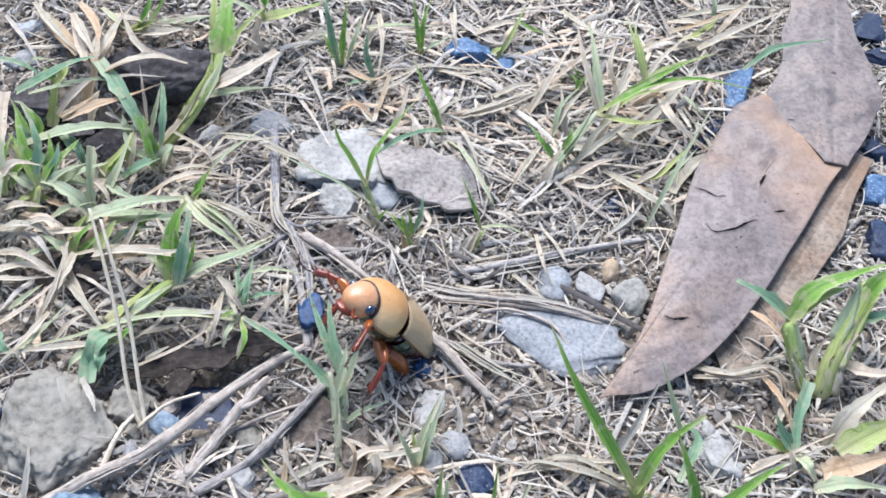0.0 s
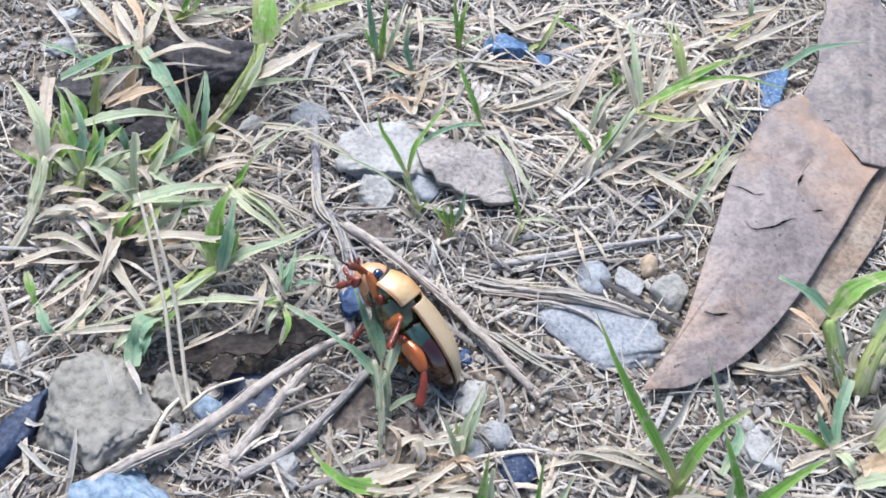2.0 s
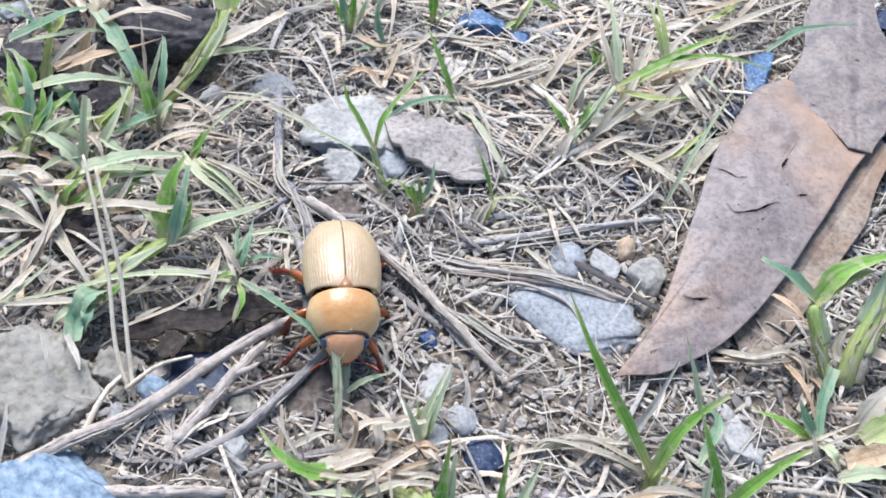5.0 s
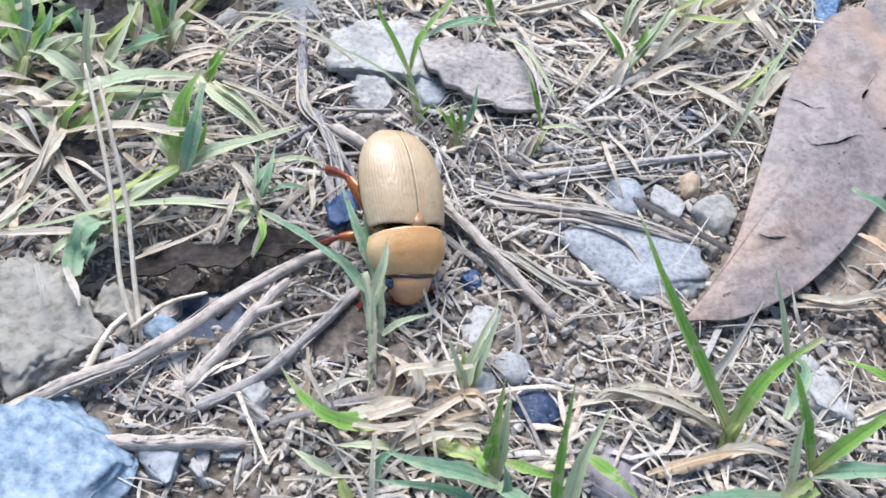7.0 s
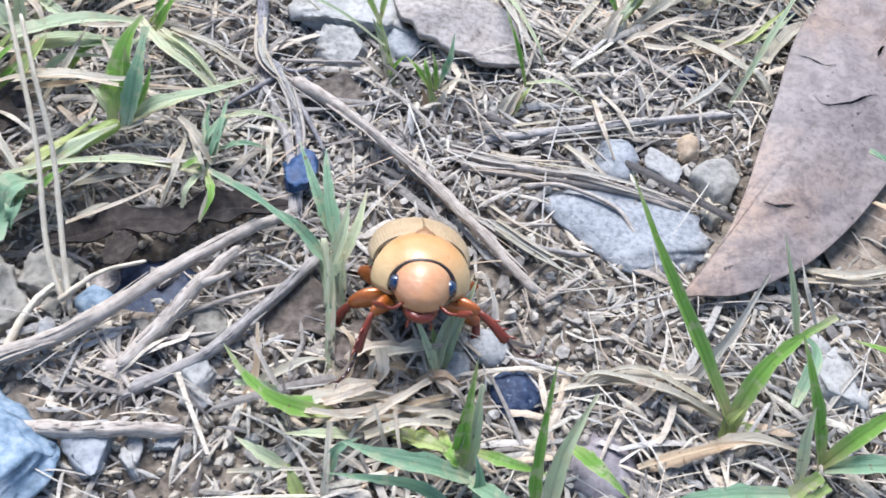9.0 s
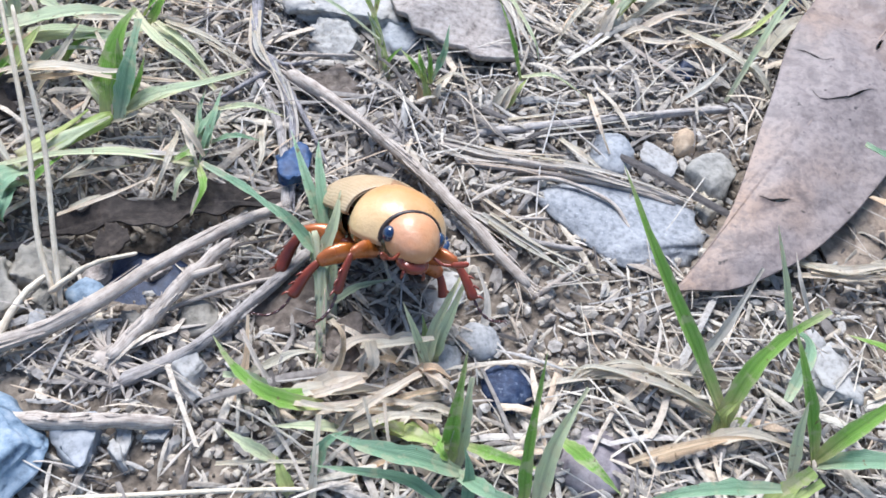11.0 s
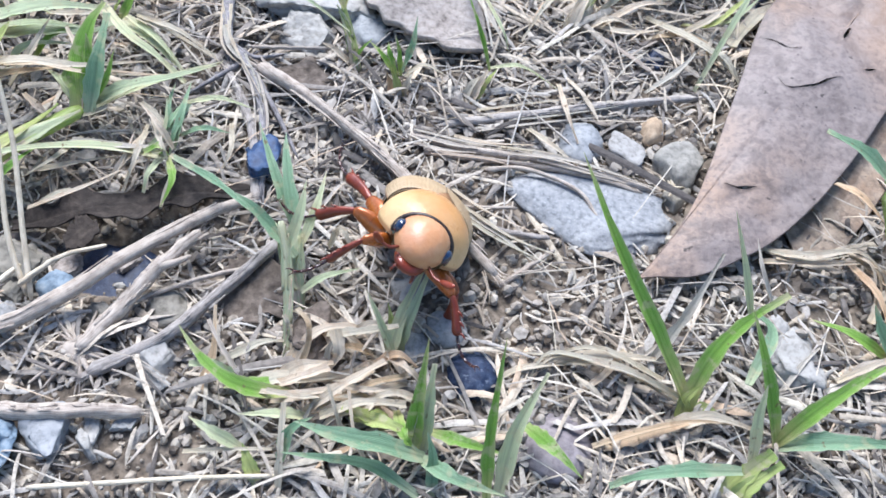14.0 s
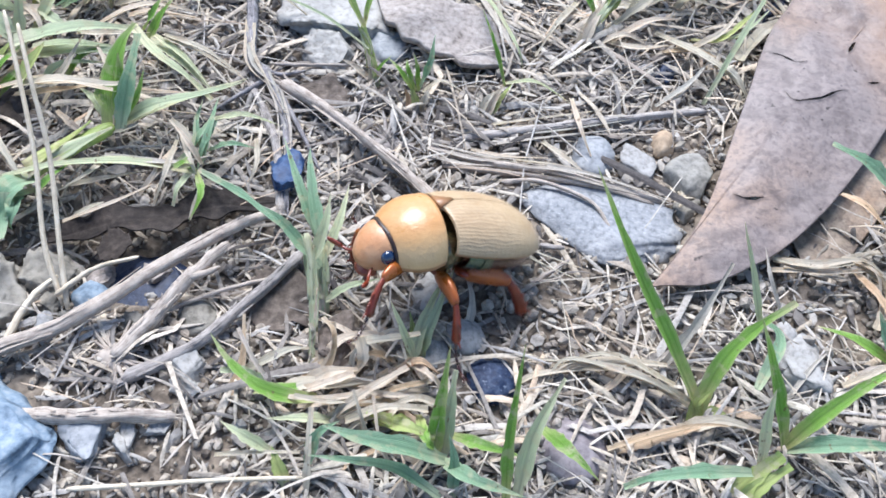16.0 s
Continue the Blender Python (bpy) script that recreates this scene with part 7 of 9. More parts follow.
straw("dry_straw", [(35.8, 87.8, 4.0), (43.4, 75.6, 8.0), (51.2, 77.7, 5.0)], 1.76, DRY, "dry straw lying on the litter")
straw("dry_straw", [(8.4, 51.1, 2.0), (14.1, 38.3, 5.0), (17.2, 29.5, 2.0)], 1.17, DRY, "dry straw lying on the litter")
g = plant("grass_clump", -83.1, 25.7, "dense tuft of narrow green blades")
blade(g, 1.78, GREEN, [(-82.2, 28.7, 4.0), (-84.3, 32.1, 7.0), (-87.1, 35.9, 9.0), (-89.7, 39.5, 10.0)])
blade(g, 1.60, PALE_GREEN, [(-82.2, 28.7, 4.0), (-83.5, 33.8, 8.0), (-86.3, 37.6, 10.0), (-88.6, 38.5, 10.0)])
blade(g, 1.75, GREEN, [(-82.5, 29.0, 4.0), (-81.7, 33.1, 8.0), (-83.3, 35.3, 10.0), (-85.4, 37.1, 10.0)])
blade(g, 1.58, BLUISH_GREEN, [(-82.7, 29.8, 5.0), (-84.8, 31.6, 8.0), (-87.0, 34.8, 9.0)])
blade(g, 2.43, GREEN, [(-85.3, 25.5, 3.0), (-82.2, 27.0, 6.0), (-80.1, 28.3, 7.0)])
blade(g, 2.09, YELLOW_GREEN, [(-79.7, 22.8, 2.0), (-83.2, 25.2, 5.0), (-85.6, 27.8, 7.0), (-87.3, 28.2, 7.0)])
blade(g, 2.24, GREEN, [(-80.9, 23.5, 3.0), (-81.6, 25.8, 6.0), (-82.9, 27.2, 8.0)])
blade(g, 1.89, PALE_GREEN, [(-79.8, 26.0, 4.0), (-76.9, 27.7, 7.0), (-76.1, 29.5, 8.0)])
blade(g, 2.05, GREEN, [(-78.4, 23.7, 3.0), (-76.5, 24.7, 6.0), (-76.1, 26.8, 7.0)])
blade(g, 2.71, GREEN, [(-81.0, 21.9, 3.0), (-77.0, 22.0, 6.0), (-73.9, 26.1, 8.0), (-71.3, 30.0, 8.0)])
blade(g, 1.71, GREEN, [(-72.6, 29.1, 7.0), (-75.0, 27.7, 6.0), (-77.4, 24.6, 4.0)])
blade(g, 1.58, DRY, [(-87.5, 30.8, 8.0), (-86.5, 28.6, 6.0), (-85.5, 27.1, 3.0)])
blade(g, 1.39, DRY, [(-86.7, 26.8, 8.0), (-84.9, 25.1, 6.0), (-83.5, 25.5, 3.0)])
blade(g, 2.11, RUST_DRY, [(-86.1, 28.2, 3.0), (-87.8, 26.0, 4.0), (-88.7, 24.9, 2.0)])
blade(g, 2.34, PALE_GREEN, [(-80.1, 21.2, 3.0), (-72.7, 20.0, 6.0), (-67.4, 20.3, 5.0)])
blade(g, 2.17, PALE_GREEN, [(-68.2, 27.8, 9.0), (-67.9, 23.9, 7.0), (-67.9, 19.2, 4.0), (-68.2, 18.4, 3.0)])
blade(g, 1.50, DRY, [(-66.9, 25.6, 6.0), (-65.1, 23.4, 5.0), (-63.0, 22.1, 3.0)])
blade(g, 1.52, DRY, [(-73.3, 24.7, 6.0), (-71.6, 22.8, 5.0), (-69.2, 22.1, 3.0)])
blade(g, 3.68, PALE_GREEN, [(-77.0, 20.2, 4.0), (-71.8, 21.0, 6.0), (-66.7, 20.6, 4.0)])
blade(g, 1.69, YELLOW_GREEN, [(-84.3, 17.6, 2.0), (-78.5, 16.9, 4.0), (-74.5, 17.8, 2.0)])
blade(g, 2.40, GREEN, [(-80.4, 18.0, 1.0), (-80.9, 20.3, 3.0), (-80.3, 22.7, 4.0)])
g = plant("grass_clump", -67.7, 25.3, "green and straw blades over a dark hollow")
blade(g, 2.31, YELLOW_GREEN, [(-66.7, 22.8, 2.0), (-65.3, 24.2, 6.0), (-61.9, 26.5, 9.0), (-60.0, 31.7, 10.0)])
blade(g, 2.68, GREEN, [(-65.6, 24.5, 2.0), (-63.3, 26.0, 6.0), (-62.3, 29.9, 8.0)])
blade(g, 2.02, YELLOW_GREEN, [(-61.4, 27.5, 4.0), (-61.1, 30.2, 7.0), (-60.6, 34.2, 9.0)])
blade(g, 1.52, DRY, [(-61.0, 27.1, 3.0), (-61.5, 29.8, 6.0), (-60.7, 32.4, 8.0)])
blade(g, 1.70, PALE_GREEN, [(-62.1, 33.1, 7.0), (-62.8, 34.6, 9.0), (-63.9, 37.0, 10.0)])
blade(g, 2.32, BLUISH_GREEN, [(-61.9, 23.6, 4.0), (-58.2, 25.8, 6.0), (-55.5, 28.7, 6.0)])
blade(g, 2.02, DRY, [(-52.7, 27.9, 1.0), (-53.0, 30.3, 4.0), (-55.0, 32.1, 6.0)])
blade(g, 1.51, DRY, [(-55.2, 27.7, 1.0), (-53.8, 29.4, 4.0), (-52.9, 32.2, 5.0)])
blade(g, 1.67, GREEN, [(-55.6, 26.5, 4.0), (-56.8, 29.8, 8.0), (-59.2, 34.3, 11.0), (-60.4, 35.8, 12.0)])
blade(g, 1.71, BLUISH_GREEN, [(-55.0, 31.3, 5.0), (-54.7, 36.6, 10.0), (-55.8, 43.2, 12.0), (-56.9, 45.7, 12.0)])
blade(g, 1.52, YELLOW_GREEN, [(-55.7, 30.1, 4.0), (-58.4, 33.3, 8.0), (-60.9, 34.3, 9.0)])
blade(g, 1.67, DRY, [(-59.0, 26.0, 3.0), (-56.5, 28.1, 5.0), (-55.2, 29.7, 6.0)])
blade(g, 1.57, RUST_DRY, [(-77.7, 35.8, 9.0), (-73.7, 38.4, 10.0), (-70.5, 42.7, 10.0)])
blade(g, 2.45, DRY, [(-72.0, 37.7, 6.0), (-71.4, 41.3, 9.0), (-70.7, 43.6, 10.0)])
blade(g, 1.04, GREY_DRY, [(-68.6, 38.7, 8.0), (-66.2, 38.2, 7.0), (-64.9, 37.2, 6.0)])
blade(g, 2.31, DRY, [(-74.2, 53.9, 10.0), (-73.9, 60.2, 9.0), (-73.8, 69.9, 7.0), (-73.0, 77.8, 5.0)])
blade(g, 1.70, DRY, [(-75.2, 54.1, 10.0), (-76.9, 62.3, 8.0), (-77.8, 71.8, 6.0)])
blade(g, 2.67, DRY, [(-76.3, 52.5, 10.0), (-81.9, 62.5, 7.0), (-87.8, 73.4, 4.0)])
blade(g, 2.37, RUST_DRY, [(-82.3, 60.2, 4.0), (-90.0, 67.4, 4.0), (-97.9, 76.0, 3.0)])
blade(g, 1.79, GREEN, [(-72.4, 48.8, 10.0), (-71.7, 50.1, 11.0), (-72.8, 50.4, 12.0)])
blade(g, 2.15, DRY, [(-65.7, 54.2, 10.0), (-60.7, 55.7, 10.0), (-53.3, 54.5, 9.0)])
g = plant("grass_runner", -72.5, 5.1, "pale runner with green side shoots among straw")
blade(g, 1.92, YELLOW_GREEN, [(-68.8, 2.7, 2.0), (-66.7, 6.5, 5.0), (-64.4, 11.4, 7.0)])
blade(g, 1.58, GREEN, [(-66.3, 3.2, 2.0), (-63.1, 4.7, 5.0), (-61.1, 6.6, 6.0)])
blade(g, 1.61, YELLOW_GREEN, [(-67.5, 4.2, 2.0), (-70.1, 5.2, 4.0), (-72.7, 6.3, 5.0)])
blade(g, 1.77, DRY, [(-84.1, 5.6, 5.0), (-78.7, 6.8, 8.0), (-73.2, 6.7, 7.0), (-69.9, 3.3, 3.0)])
blade(g, 1.43, DRY, [(-84.1, 1.3, 4.0), (-77.7, 1.7, 6.0), (-71.7, -0.3, 5.0), (-67.6, -1.4, 2.0)])
blade(g, 2.17, DRY, [(-67.8, 4.2, 3.0), (-66.3, -3.9, 6.0), (-68.1, -10.2, 3.0)])
blade(g, 1.21, DRY, [(-66.7, -2.7, 3.0), (-59.5, -9.9, 6.0), (-53.5, -16.5, 3.0)])
blade(g, 1.06, PALE_GREEN, [(-71.9, -19.4, 3.0), (-67.0, -15.3, 5.0), (-63.6, -8.3, 5.0)])
blade(g, 1.43, DRY, [(-84.1, -3.3, 3.0), (-76.1, -4.4, 5.0), (-69.0, -2.6, 4.0)])
blade(g, 1.42, PALE_GREEN, [(-76.5, -9.7, 2.0), (-72.8, -7.2, 4.0), (-70.1, -5.2, 5.0)])
blade(g, 1.31, DRY, [(-68.4, 22.3, 6.0), (-63.6, 18.0, 6.0), (-61.9, 14.1, 3.0)])
blade(g, 2.22, PALE_GREEN, [(-63.0, 12.5, 5.0), (-55.9, 12.3, 7.0), (-48.1, 13.8, 6.0)])
blade(g, 1.21, DRY, [(-58.6, 3.7, 6.0), (-50.0, 3.4, 8.0), (-43.0, 3.0, 8.0), (-33.6, 6.2, 5.0)])
blade(g, 1.95, PALE_GREEN, [(-44.7, -1.3, 3.0), (-38.3, 1.2, 6.0), (-33.0, 4.0, 7.0), (-26.1, 10.7, 5.0)])
blade(g, 1.18, DRY, [(-52.3, -9.4, 3.0), (-43.0, -9.8, 5.0), (-34.1, -9.4, 5.0)])
blade(g, 1.02, PALE_GREEN, [(-34.6, -8.2, 3.0), (-31.2, -6.0, 6.0), (-31.7, -0.7, 8.0)])
blade(g, 1.32, DRY, [(-35.5, -1.7, 7.0), (-32.2, -4.1, 6.0), (-28.3, -7.2, 4.0)])
blade(g, 1.02, DRY, [(-38.3, -13.4, 2.0), (-36.0, -11.1, 5.0), (-35.4, -6.4, 6.0)])
blade(g, 0.86, DRY, [(-29.5, -17.0, 2.0), (-28.8, -13.7, 4.0), (-28.3, -10.4, 5.0)])
blade(g, 0.87, DRY, [(-32.3, -14.2, 2.0), (-32.7, -11.5, 4.0), (-32.0, -8.8, 5.0)])
blade(g, 1.18, DRY, [(-49.5, -13.1, 2.0), (-43.7, -12.5, 4.0), (-37.5, -10.0, 4.0)])
blade(g, 1.02, DRY, [(-47.4, -18.1, 1.0), (-44.4, -17.3, 3.0), (-42.4, -15.0, 2.0)])
blade(g, 1.40, PALE_GREEN, [(-43.8, 18.4, 5.0), (-37.2, 13.0, 6.0), (-31.8, 8.4, 4.0)])
blade(g, 1.08, DRY, [(-41.6, 17.1, 6.0), (-34.8, 13.7, 7.0), (-26.3, 11.1, 4.0)])
blade(g, 1.77, PALE_GREEN, [(-53.2, -15.3, 3.0), (-54.8, -17.8, 5.0), (-62.5, -17.6, 3.0)])
blade(g, 2.95, BLUISH_GREEN, [(-56.0, -18.4, 6.0), (-55.8, -21.0, 4.0), (-57.5, -23.8, 1.0)])
blade(g, 1.02, GREY_DRY, [(-44.4, -8.6, 5.0), (-33.9, -9.5, 6.0), (-27.9, -6.4, 5.0)])
blade(g, 1.88, GREEN, [(-81.3, -7.9, 6.0), (-78.8, -12.3, 5.0), (-77.3, -15.6, 2.0)])
blade(g, 1.98, BLUISH_GREEN, [(-76.9, -14.7, 5.0), (-73.6, -19.4, 5.0), (-71.5, -20.6, 3.0)])
g = plant("grass_clump", 42.7, 38.2, "bleached straw tuft with thin yellow-green blades")
blade(g, 1.58, YELLOW_GREEN, [(43.6, 47.0, 4.0), (46.9, 50.7, 8.0), (53.6, 55.0, 9.0), (63.5, 58.7, 8.0)])
blade(g, 1.66, YELLOW_GREEN, [(53.8, 59.8, 7.0), (58.2, 62.4, 9.0), (65.4, 66.6, 9.0), (73.1, 71.3, 8.0)])
blade(g, 1.47, YELLOW_GREEN, [(54.8, 61.8, 6.0), (53.1, 66.2, 10.0), (51.3, 71.7, 12.0), (50.3, 77.7, 12.0)])
blade(g, 1.70, DRY, [(35.7, 35.9, 2.0), (41.6, 39.5, 6.0), (47.9, 44.7, 8.0), (58.1, 54.7, 7.0)])
blade(g, 1.61, DRY, [(43.9, 52.4, 4.0), (41.1, 58.3, 9.0), (38.8, 66.4, 12.0), (37.8, 75.1, 13.0)])
blade(g, 1.89, DRY, [(36.0, 46.2, 2.0), (35.1, 49.6, 6.0), (34.4, 56.7, 8.0)])
blade(g, 1.70, DRY, [(39.6, 40.5, 3.0), (43.1, 45.1, 6.0), (47.0, 48.1, 7.0)])
blade(g, 1.62, DRY, [(46.7, 54.5, 4.0), (50.3, 62.2, 8.0), (53.1, 70.1, 10.0)])
blade(g, 1.63, DRY, [(48.3, 60.3, 4.0), (46.4, 65.6, 8.0), (49.5, 74.8, 9.0)])
blade(g, 1.46, DRY, [(32.0, 61.5, 3.0), (39.8, 67.9, 7.0), (43.8, 74.2, 9.0)])
blade(g, 1.37, PALE_GREEN, [(33.1, 45.0, 3.0), (34.2, 50.4, 7.0), (39.0, 56.2, 9.0)])
blade(g, 1.80, DRY, [(51.9, 55.9, 5.0), (58.2, 59.3, 8.0), (66.8, 61.2, 7.0)])
blade(g, 1.62, RUST_DRY, [(52.1, 55.4, 4.0), (57.2, 57.8, 6.0), (62.9, 60.2, 6.0)])
blade(g, 1.52, YELLOW_GREEN, [(33.1, 35.6, 2.0), (36.4, 38.9, 6.0), (40.1, 45.6, 8.0), (43.6, 49.5, 8.0)])
blade(g, 1.50, DRY, [(54.2, 72.5, 6.0), (59.1, 72.8, 9.0), (65.0, 76.5, 9.0)])
blade(g, 1.95, DRY, [(62.6, 84.9, 5.0), (68.7, 82.2, 8.0), (74.7, 81.5, 7.0)])
blade(g, 1.74, YELLOW_GREEN, [(64.8, 77.8, 5.0), (69.7, 78.2, 8.0), (74.1, 81.7, 9.0)])
blade(g, 1.25, GREEN, [(38.7, 59.3, 4.0), (39.4, 60.2, 6.0), (41.2, 62.2, 7.0)])
blade(g, 1.25, GREEN, [(40.1, 59.4, 4.0), (38.4, 60.7, 6.0), (36.9, 62.2, 7.0)])
blade(g, 1.31, DRY, [(35.7, 32.5, 2.0), (41.6, 29.9, 4.0), (48.6, 34.1, 2.0)])
blade(g, 1.36, YELLOW_GREEN, [(51.3, 35.7, 2.0), (55.5, 32.9, 5.0), (60.8, 38.4, 6.0), (65.2, 43.9, 6.0)])
blade(g, 1.72, DRY, [(46.4, 44.6, 3.0), (52.3, 45.7, 6.0), (59.6, 50.4, 5.0)])
blade(g, 1.13, GREY_DRY, [(43.9, 17.6, 2.0), (50.0, 22.8, 4.0), (54.2, 29.5, 4.0)])
blade(g, 2.01, DRY, [(75.4, 82.1, 5.0), (79.6, 86.7, 7.0), (86.8, 96.3, 7.0)])
blade(g, 1.48, DRY, [(33.1, 30.7, 2.0), (37.9, 32.8, 4.0), (43.4, 33.0, 2.0)])
blade(g, 1.26, PALE_GREEN, [(64.0, 58.1, 6.0), (66.4, 54.7, 6.0), (68.9, 54.1, 4.0)])
straw("dry_straw", [(-19.1, 73.5, 7.0), (-17.1, 67.8, 5.0), (-18.9, 59.0, 2.0)], 1.29, DRY, "dry straw lying on the litter")
straw("dry_straw", [(-22.8, 56.6, 2.0), (-17.3, 58.0, 5.0), (-10.4, 57.0, 3.0)], 1.11, DRY, "dry straw lying on the litter")
straw("dry_straw", [(-10.3, 55.1, 3.0), (-3.6, 56.6, 6.0), (1.3, 63.9, 5.0)], 1.24, DRY, "dry straw lying on the litter")
straw("dry_straw", [(-27.3, 61.9, 3.0), (-21.6, 49.1, 6.0), (-17.6, 36.4, 5.0)], 0.81, GREY_DRY, "dry straw lying on the litter")
straw("dry_straw", [(-8.7, 53.4, 2.0), (-9.2, 44.2, 5.0), (-15.8, 55.5, 2.0)], 1.06, DRY, "dry straw lying on the litter")
straw("dry_straw", [(-6.5, 59.2, 5.0), (-8.3, 48.8, 4.0), (-12.0, 45.8, 2.0)], 1.21, RUST_DRY, "dry straw lying on the litter")
straw("dry_straw", [(-11.0, 79.8, 6.0), (-9.2, 69.6, 6.0), (-9.4, 60.9, 3.0)], 1.43, DRY, "dry straw lying on the litter")
straw("dry_straw", [(-42.1, 37.4, 4.0), (-35.1, 35.4, 6.0), (-27.5, 38.9, 4.0)], 1.17, DRY, "dry straw lying on the litter")
straw("dry_straw", [(-47.2, 29.3, 2.0), (-41.0, 32.0, 5.0), (-33.4, 39.9, 5.0)], 1.04, DRY, "dry straw lying on the litter")
straw("dry_straw", [(-42.1, 37.4, 4.0), (-43.8, 32.9, 4.0), (-46.3, 27.7, 2.0)], 0.92, DRY, "dry straw lying on the litter")
straw("dry_straw", [(-32.5, 34.9, 5.0), (-24.2, 30.7, 6.0), (-19.2, 29.6, 3.0)], 1.02, DRY, "dry straw lying on the litter")
straw("dry_straw", [(1.8, 38.4, 3.0), (0.9, 41.7, 5.0), (-0.1, 46.0, 6.0)], 1.31, DRY, "dry straw lying on the litter")
straw("dry_straw", [(5.1, 49.3, 3.0), (8.8, 50.5, 6.0), (11.5, 53.2, 5.0)], 1.34, DRY, "dry straw lying on the litter")
straw("dry_straw", [(4.2, 64.3, 3.0), (11.1, 61.4, 5.0), (18.0, 64.8, 4.0)], 1.26, DRY, "dry straw lying on the litter")
straw("dry_straw", [(7.8, 49.6, 2.0), (15.6, 50.3, 5.0), (24.8, 54.9, 6.0), (33.1, 63.4, 5.0)], 1.23, DRY, "dry straw lying on the litter")
straw("dry_straw", [(-13.7, 75.4, 5.0), (-5.1, 75.1, 7.0), (3.3, 77.5, 5.0)], 1.31, PALE_GREEN, "dry straw lying on the litter")
straw("dry_straw", [(7.3, 83.0, 5.0), (8.6, 74.7, 5.0), (9.5, 70.9, 3.0)], 1.17, DRY, "dry straw lying on the litter")
straw("dry_straw", [(-53.5, 37.0, 5.0), (-44.7, 31.6, 5.0), (-42.6, 27.3, 3.0)], 0.92, DRY, "dry straw lying on the litter")
straw("dry_straw", [(-50.5, 24.6, 3.0), (-45.7, 24.4, 5.0), (-38.8, 26.0, 3.0)], 1.15, DRY, "dry straw lying on the litter")
g = plant("grass_sprig", -6.9, -39.7, "pale grass stem with green blades standing before the litter")
stem(g, 0.70, 0.82, PALE_GREEN, [(-6.9, -39.7, 0.0), (-7.7, -33.4, 4.0), (-8.6, -27.4, 8.0), (-10.0, -23.2, 11.0)])
blade(g, 1.87, PALE_GREEN, [(-8.9, -26.8, 8.0), (-7.5, -22.9, 12.0), (-7.2, -18.1, 14.0)])
blade(g, 1.62, DRY, [(-6.6, -40.3, 1.0), (-3.5, -35.8, 4.0), (1.6, -34.3, 4.0), (6.3, -34.8, 2.0)])
blade(g, 1.61, DRY, [(-6.6, -39.7, 1.0), (-9.2, -43.2, 3.0), (-12.9, -43.9, 1.0)])
blade(g, 2.01, PALE_GREEN, [(6.5, -37.7, 1.0), (7.8, -32.4, 6.0), (10.7, -25.3, 10.0)])


# ---- the beetle ----
def chitin(name, colour, deep, rough, metal, coat, stripes=0.0, sheen=None, fine=900, edge=None, bump=0.4):
    """Beetle shell: blotched colour, fine pits, lengthwise grooves and a lacquer coat."""
    m, nt, b = shader(name, rough, metal, 0.5, coat)
    b.inputs["Coat Roughness"].default_value = 0.36 if rough > 0.3 else 0.12
    col = mixed(nt, ramp(nt, grain(nt, 130, 4.0), (0.38, (0, 0, 0)), (0.68, (0.9, 0.9, 0.9))), colour, deep)
    if sheen:
        col = mixed(nt, ramp(nt, grain(nt, 75, 2.0), (0.52, (0, 0, 0)), (0.7, (0.5, 0.5, 0.5))), col, sheen)
    pits = grain(nt, fine, 3.0)
    height = pits
    if stripes:
        uv = nt.nodes.new("ShaderNodeUVMap")
        uv.uv_map = "along"
        wave = node(nt, "ShaderNodeTexWave", Scale=5.5, Distortion=7.0, Detail=4.0)
        wave.bands_direction = "X"
        nt.links.new(uv.outputs[0], wave.inputs["Vector"])
        height = mixed(nt, 0.15, pits, wave.outputs["Fac"])
        col = mixed(nt, ramp(nt, wave.outputs["Fac"], (0.0, (stripes, stripes, stripes)), (0.3, (0, 0, 0))), col, deep)
    col = mixed(nt, ramp(nt, pits, (0.3, (0.4, 0.4, 0.4)), (0.45, (0, 0, 0))), col, deep)
    if edge:
        # paler flanks and a thin brown margin
        uv = nt.nodes.new("ShaderNodeUVMap")
        uv.uv_map = "along"
        sep = nt.nodes.new("ShaderNodeSeparateXYZ")
        nt.links.new(uv.outputs[0], sep.inputs[0])
        off = node(nt, "ShaderNodeMath")
        off.operation = "SUBTRACT"
        off.inputs[1].default_value = edge[0]
        nt.links.new(sep.outputs[0], off.inputs[0])
        far = node(nt, "ShaderNodeMath")
        far.operation = "ABSOLUTE"
        nt.links.new(off.outputs[0], far.inputs[0])
        span = max(edge[0], 1 - edge[0])
        col = mixed(nt, ramp(nt, far.outputs[0], (0.36 * span, (0, 0, 0)), (0.72 * span, (0.75, 0.75, 0.75))), col, edge[1])
        col = mixed(nt, ramp(nt, far.outputs[0], (0.935 * span, (0, 0, 0)), (0.965 * span, (0.85, 0.85, 0.85))), col, edge[2])
    nt.links.new(col, b.inputs["Base Color"])
    nt.links.new(ramp(nt, grain(nt, 240, 5.0), (0.3, (rough * 0.7,) * 3), (0.7, (min(1, rough * 1.6),) * 3)), b.inputs["Roughness"])
    bumped(nt, b, height, bump, 0.0003)
    return m


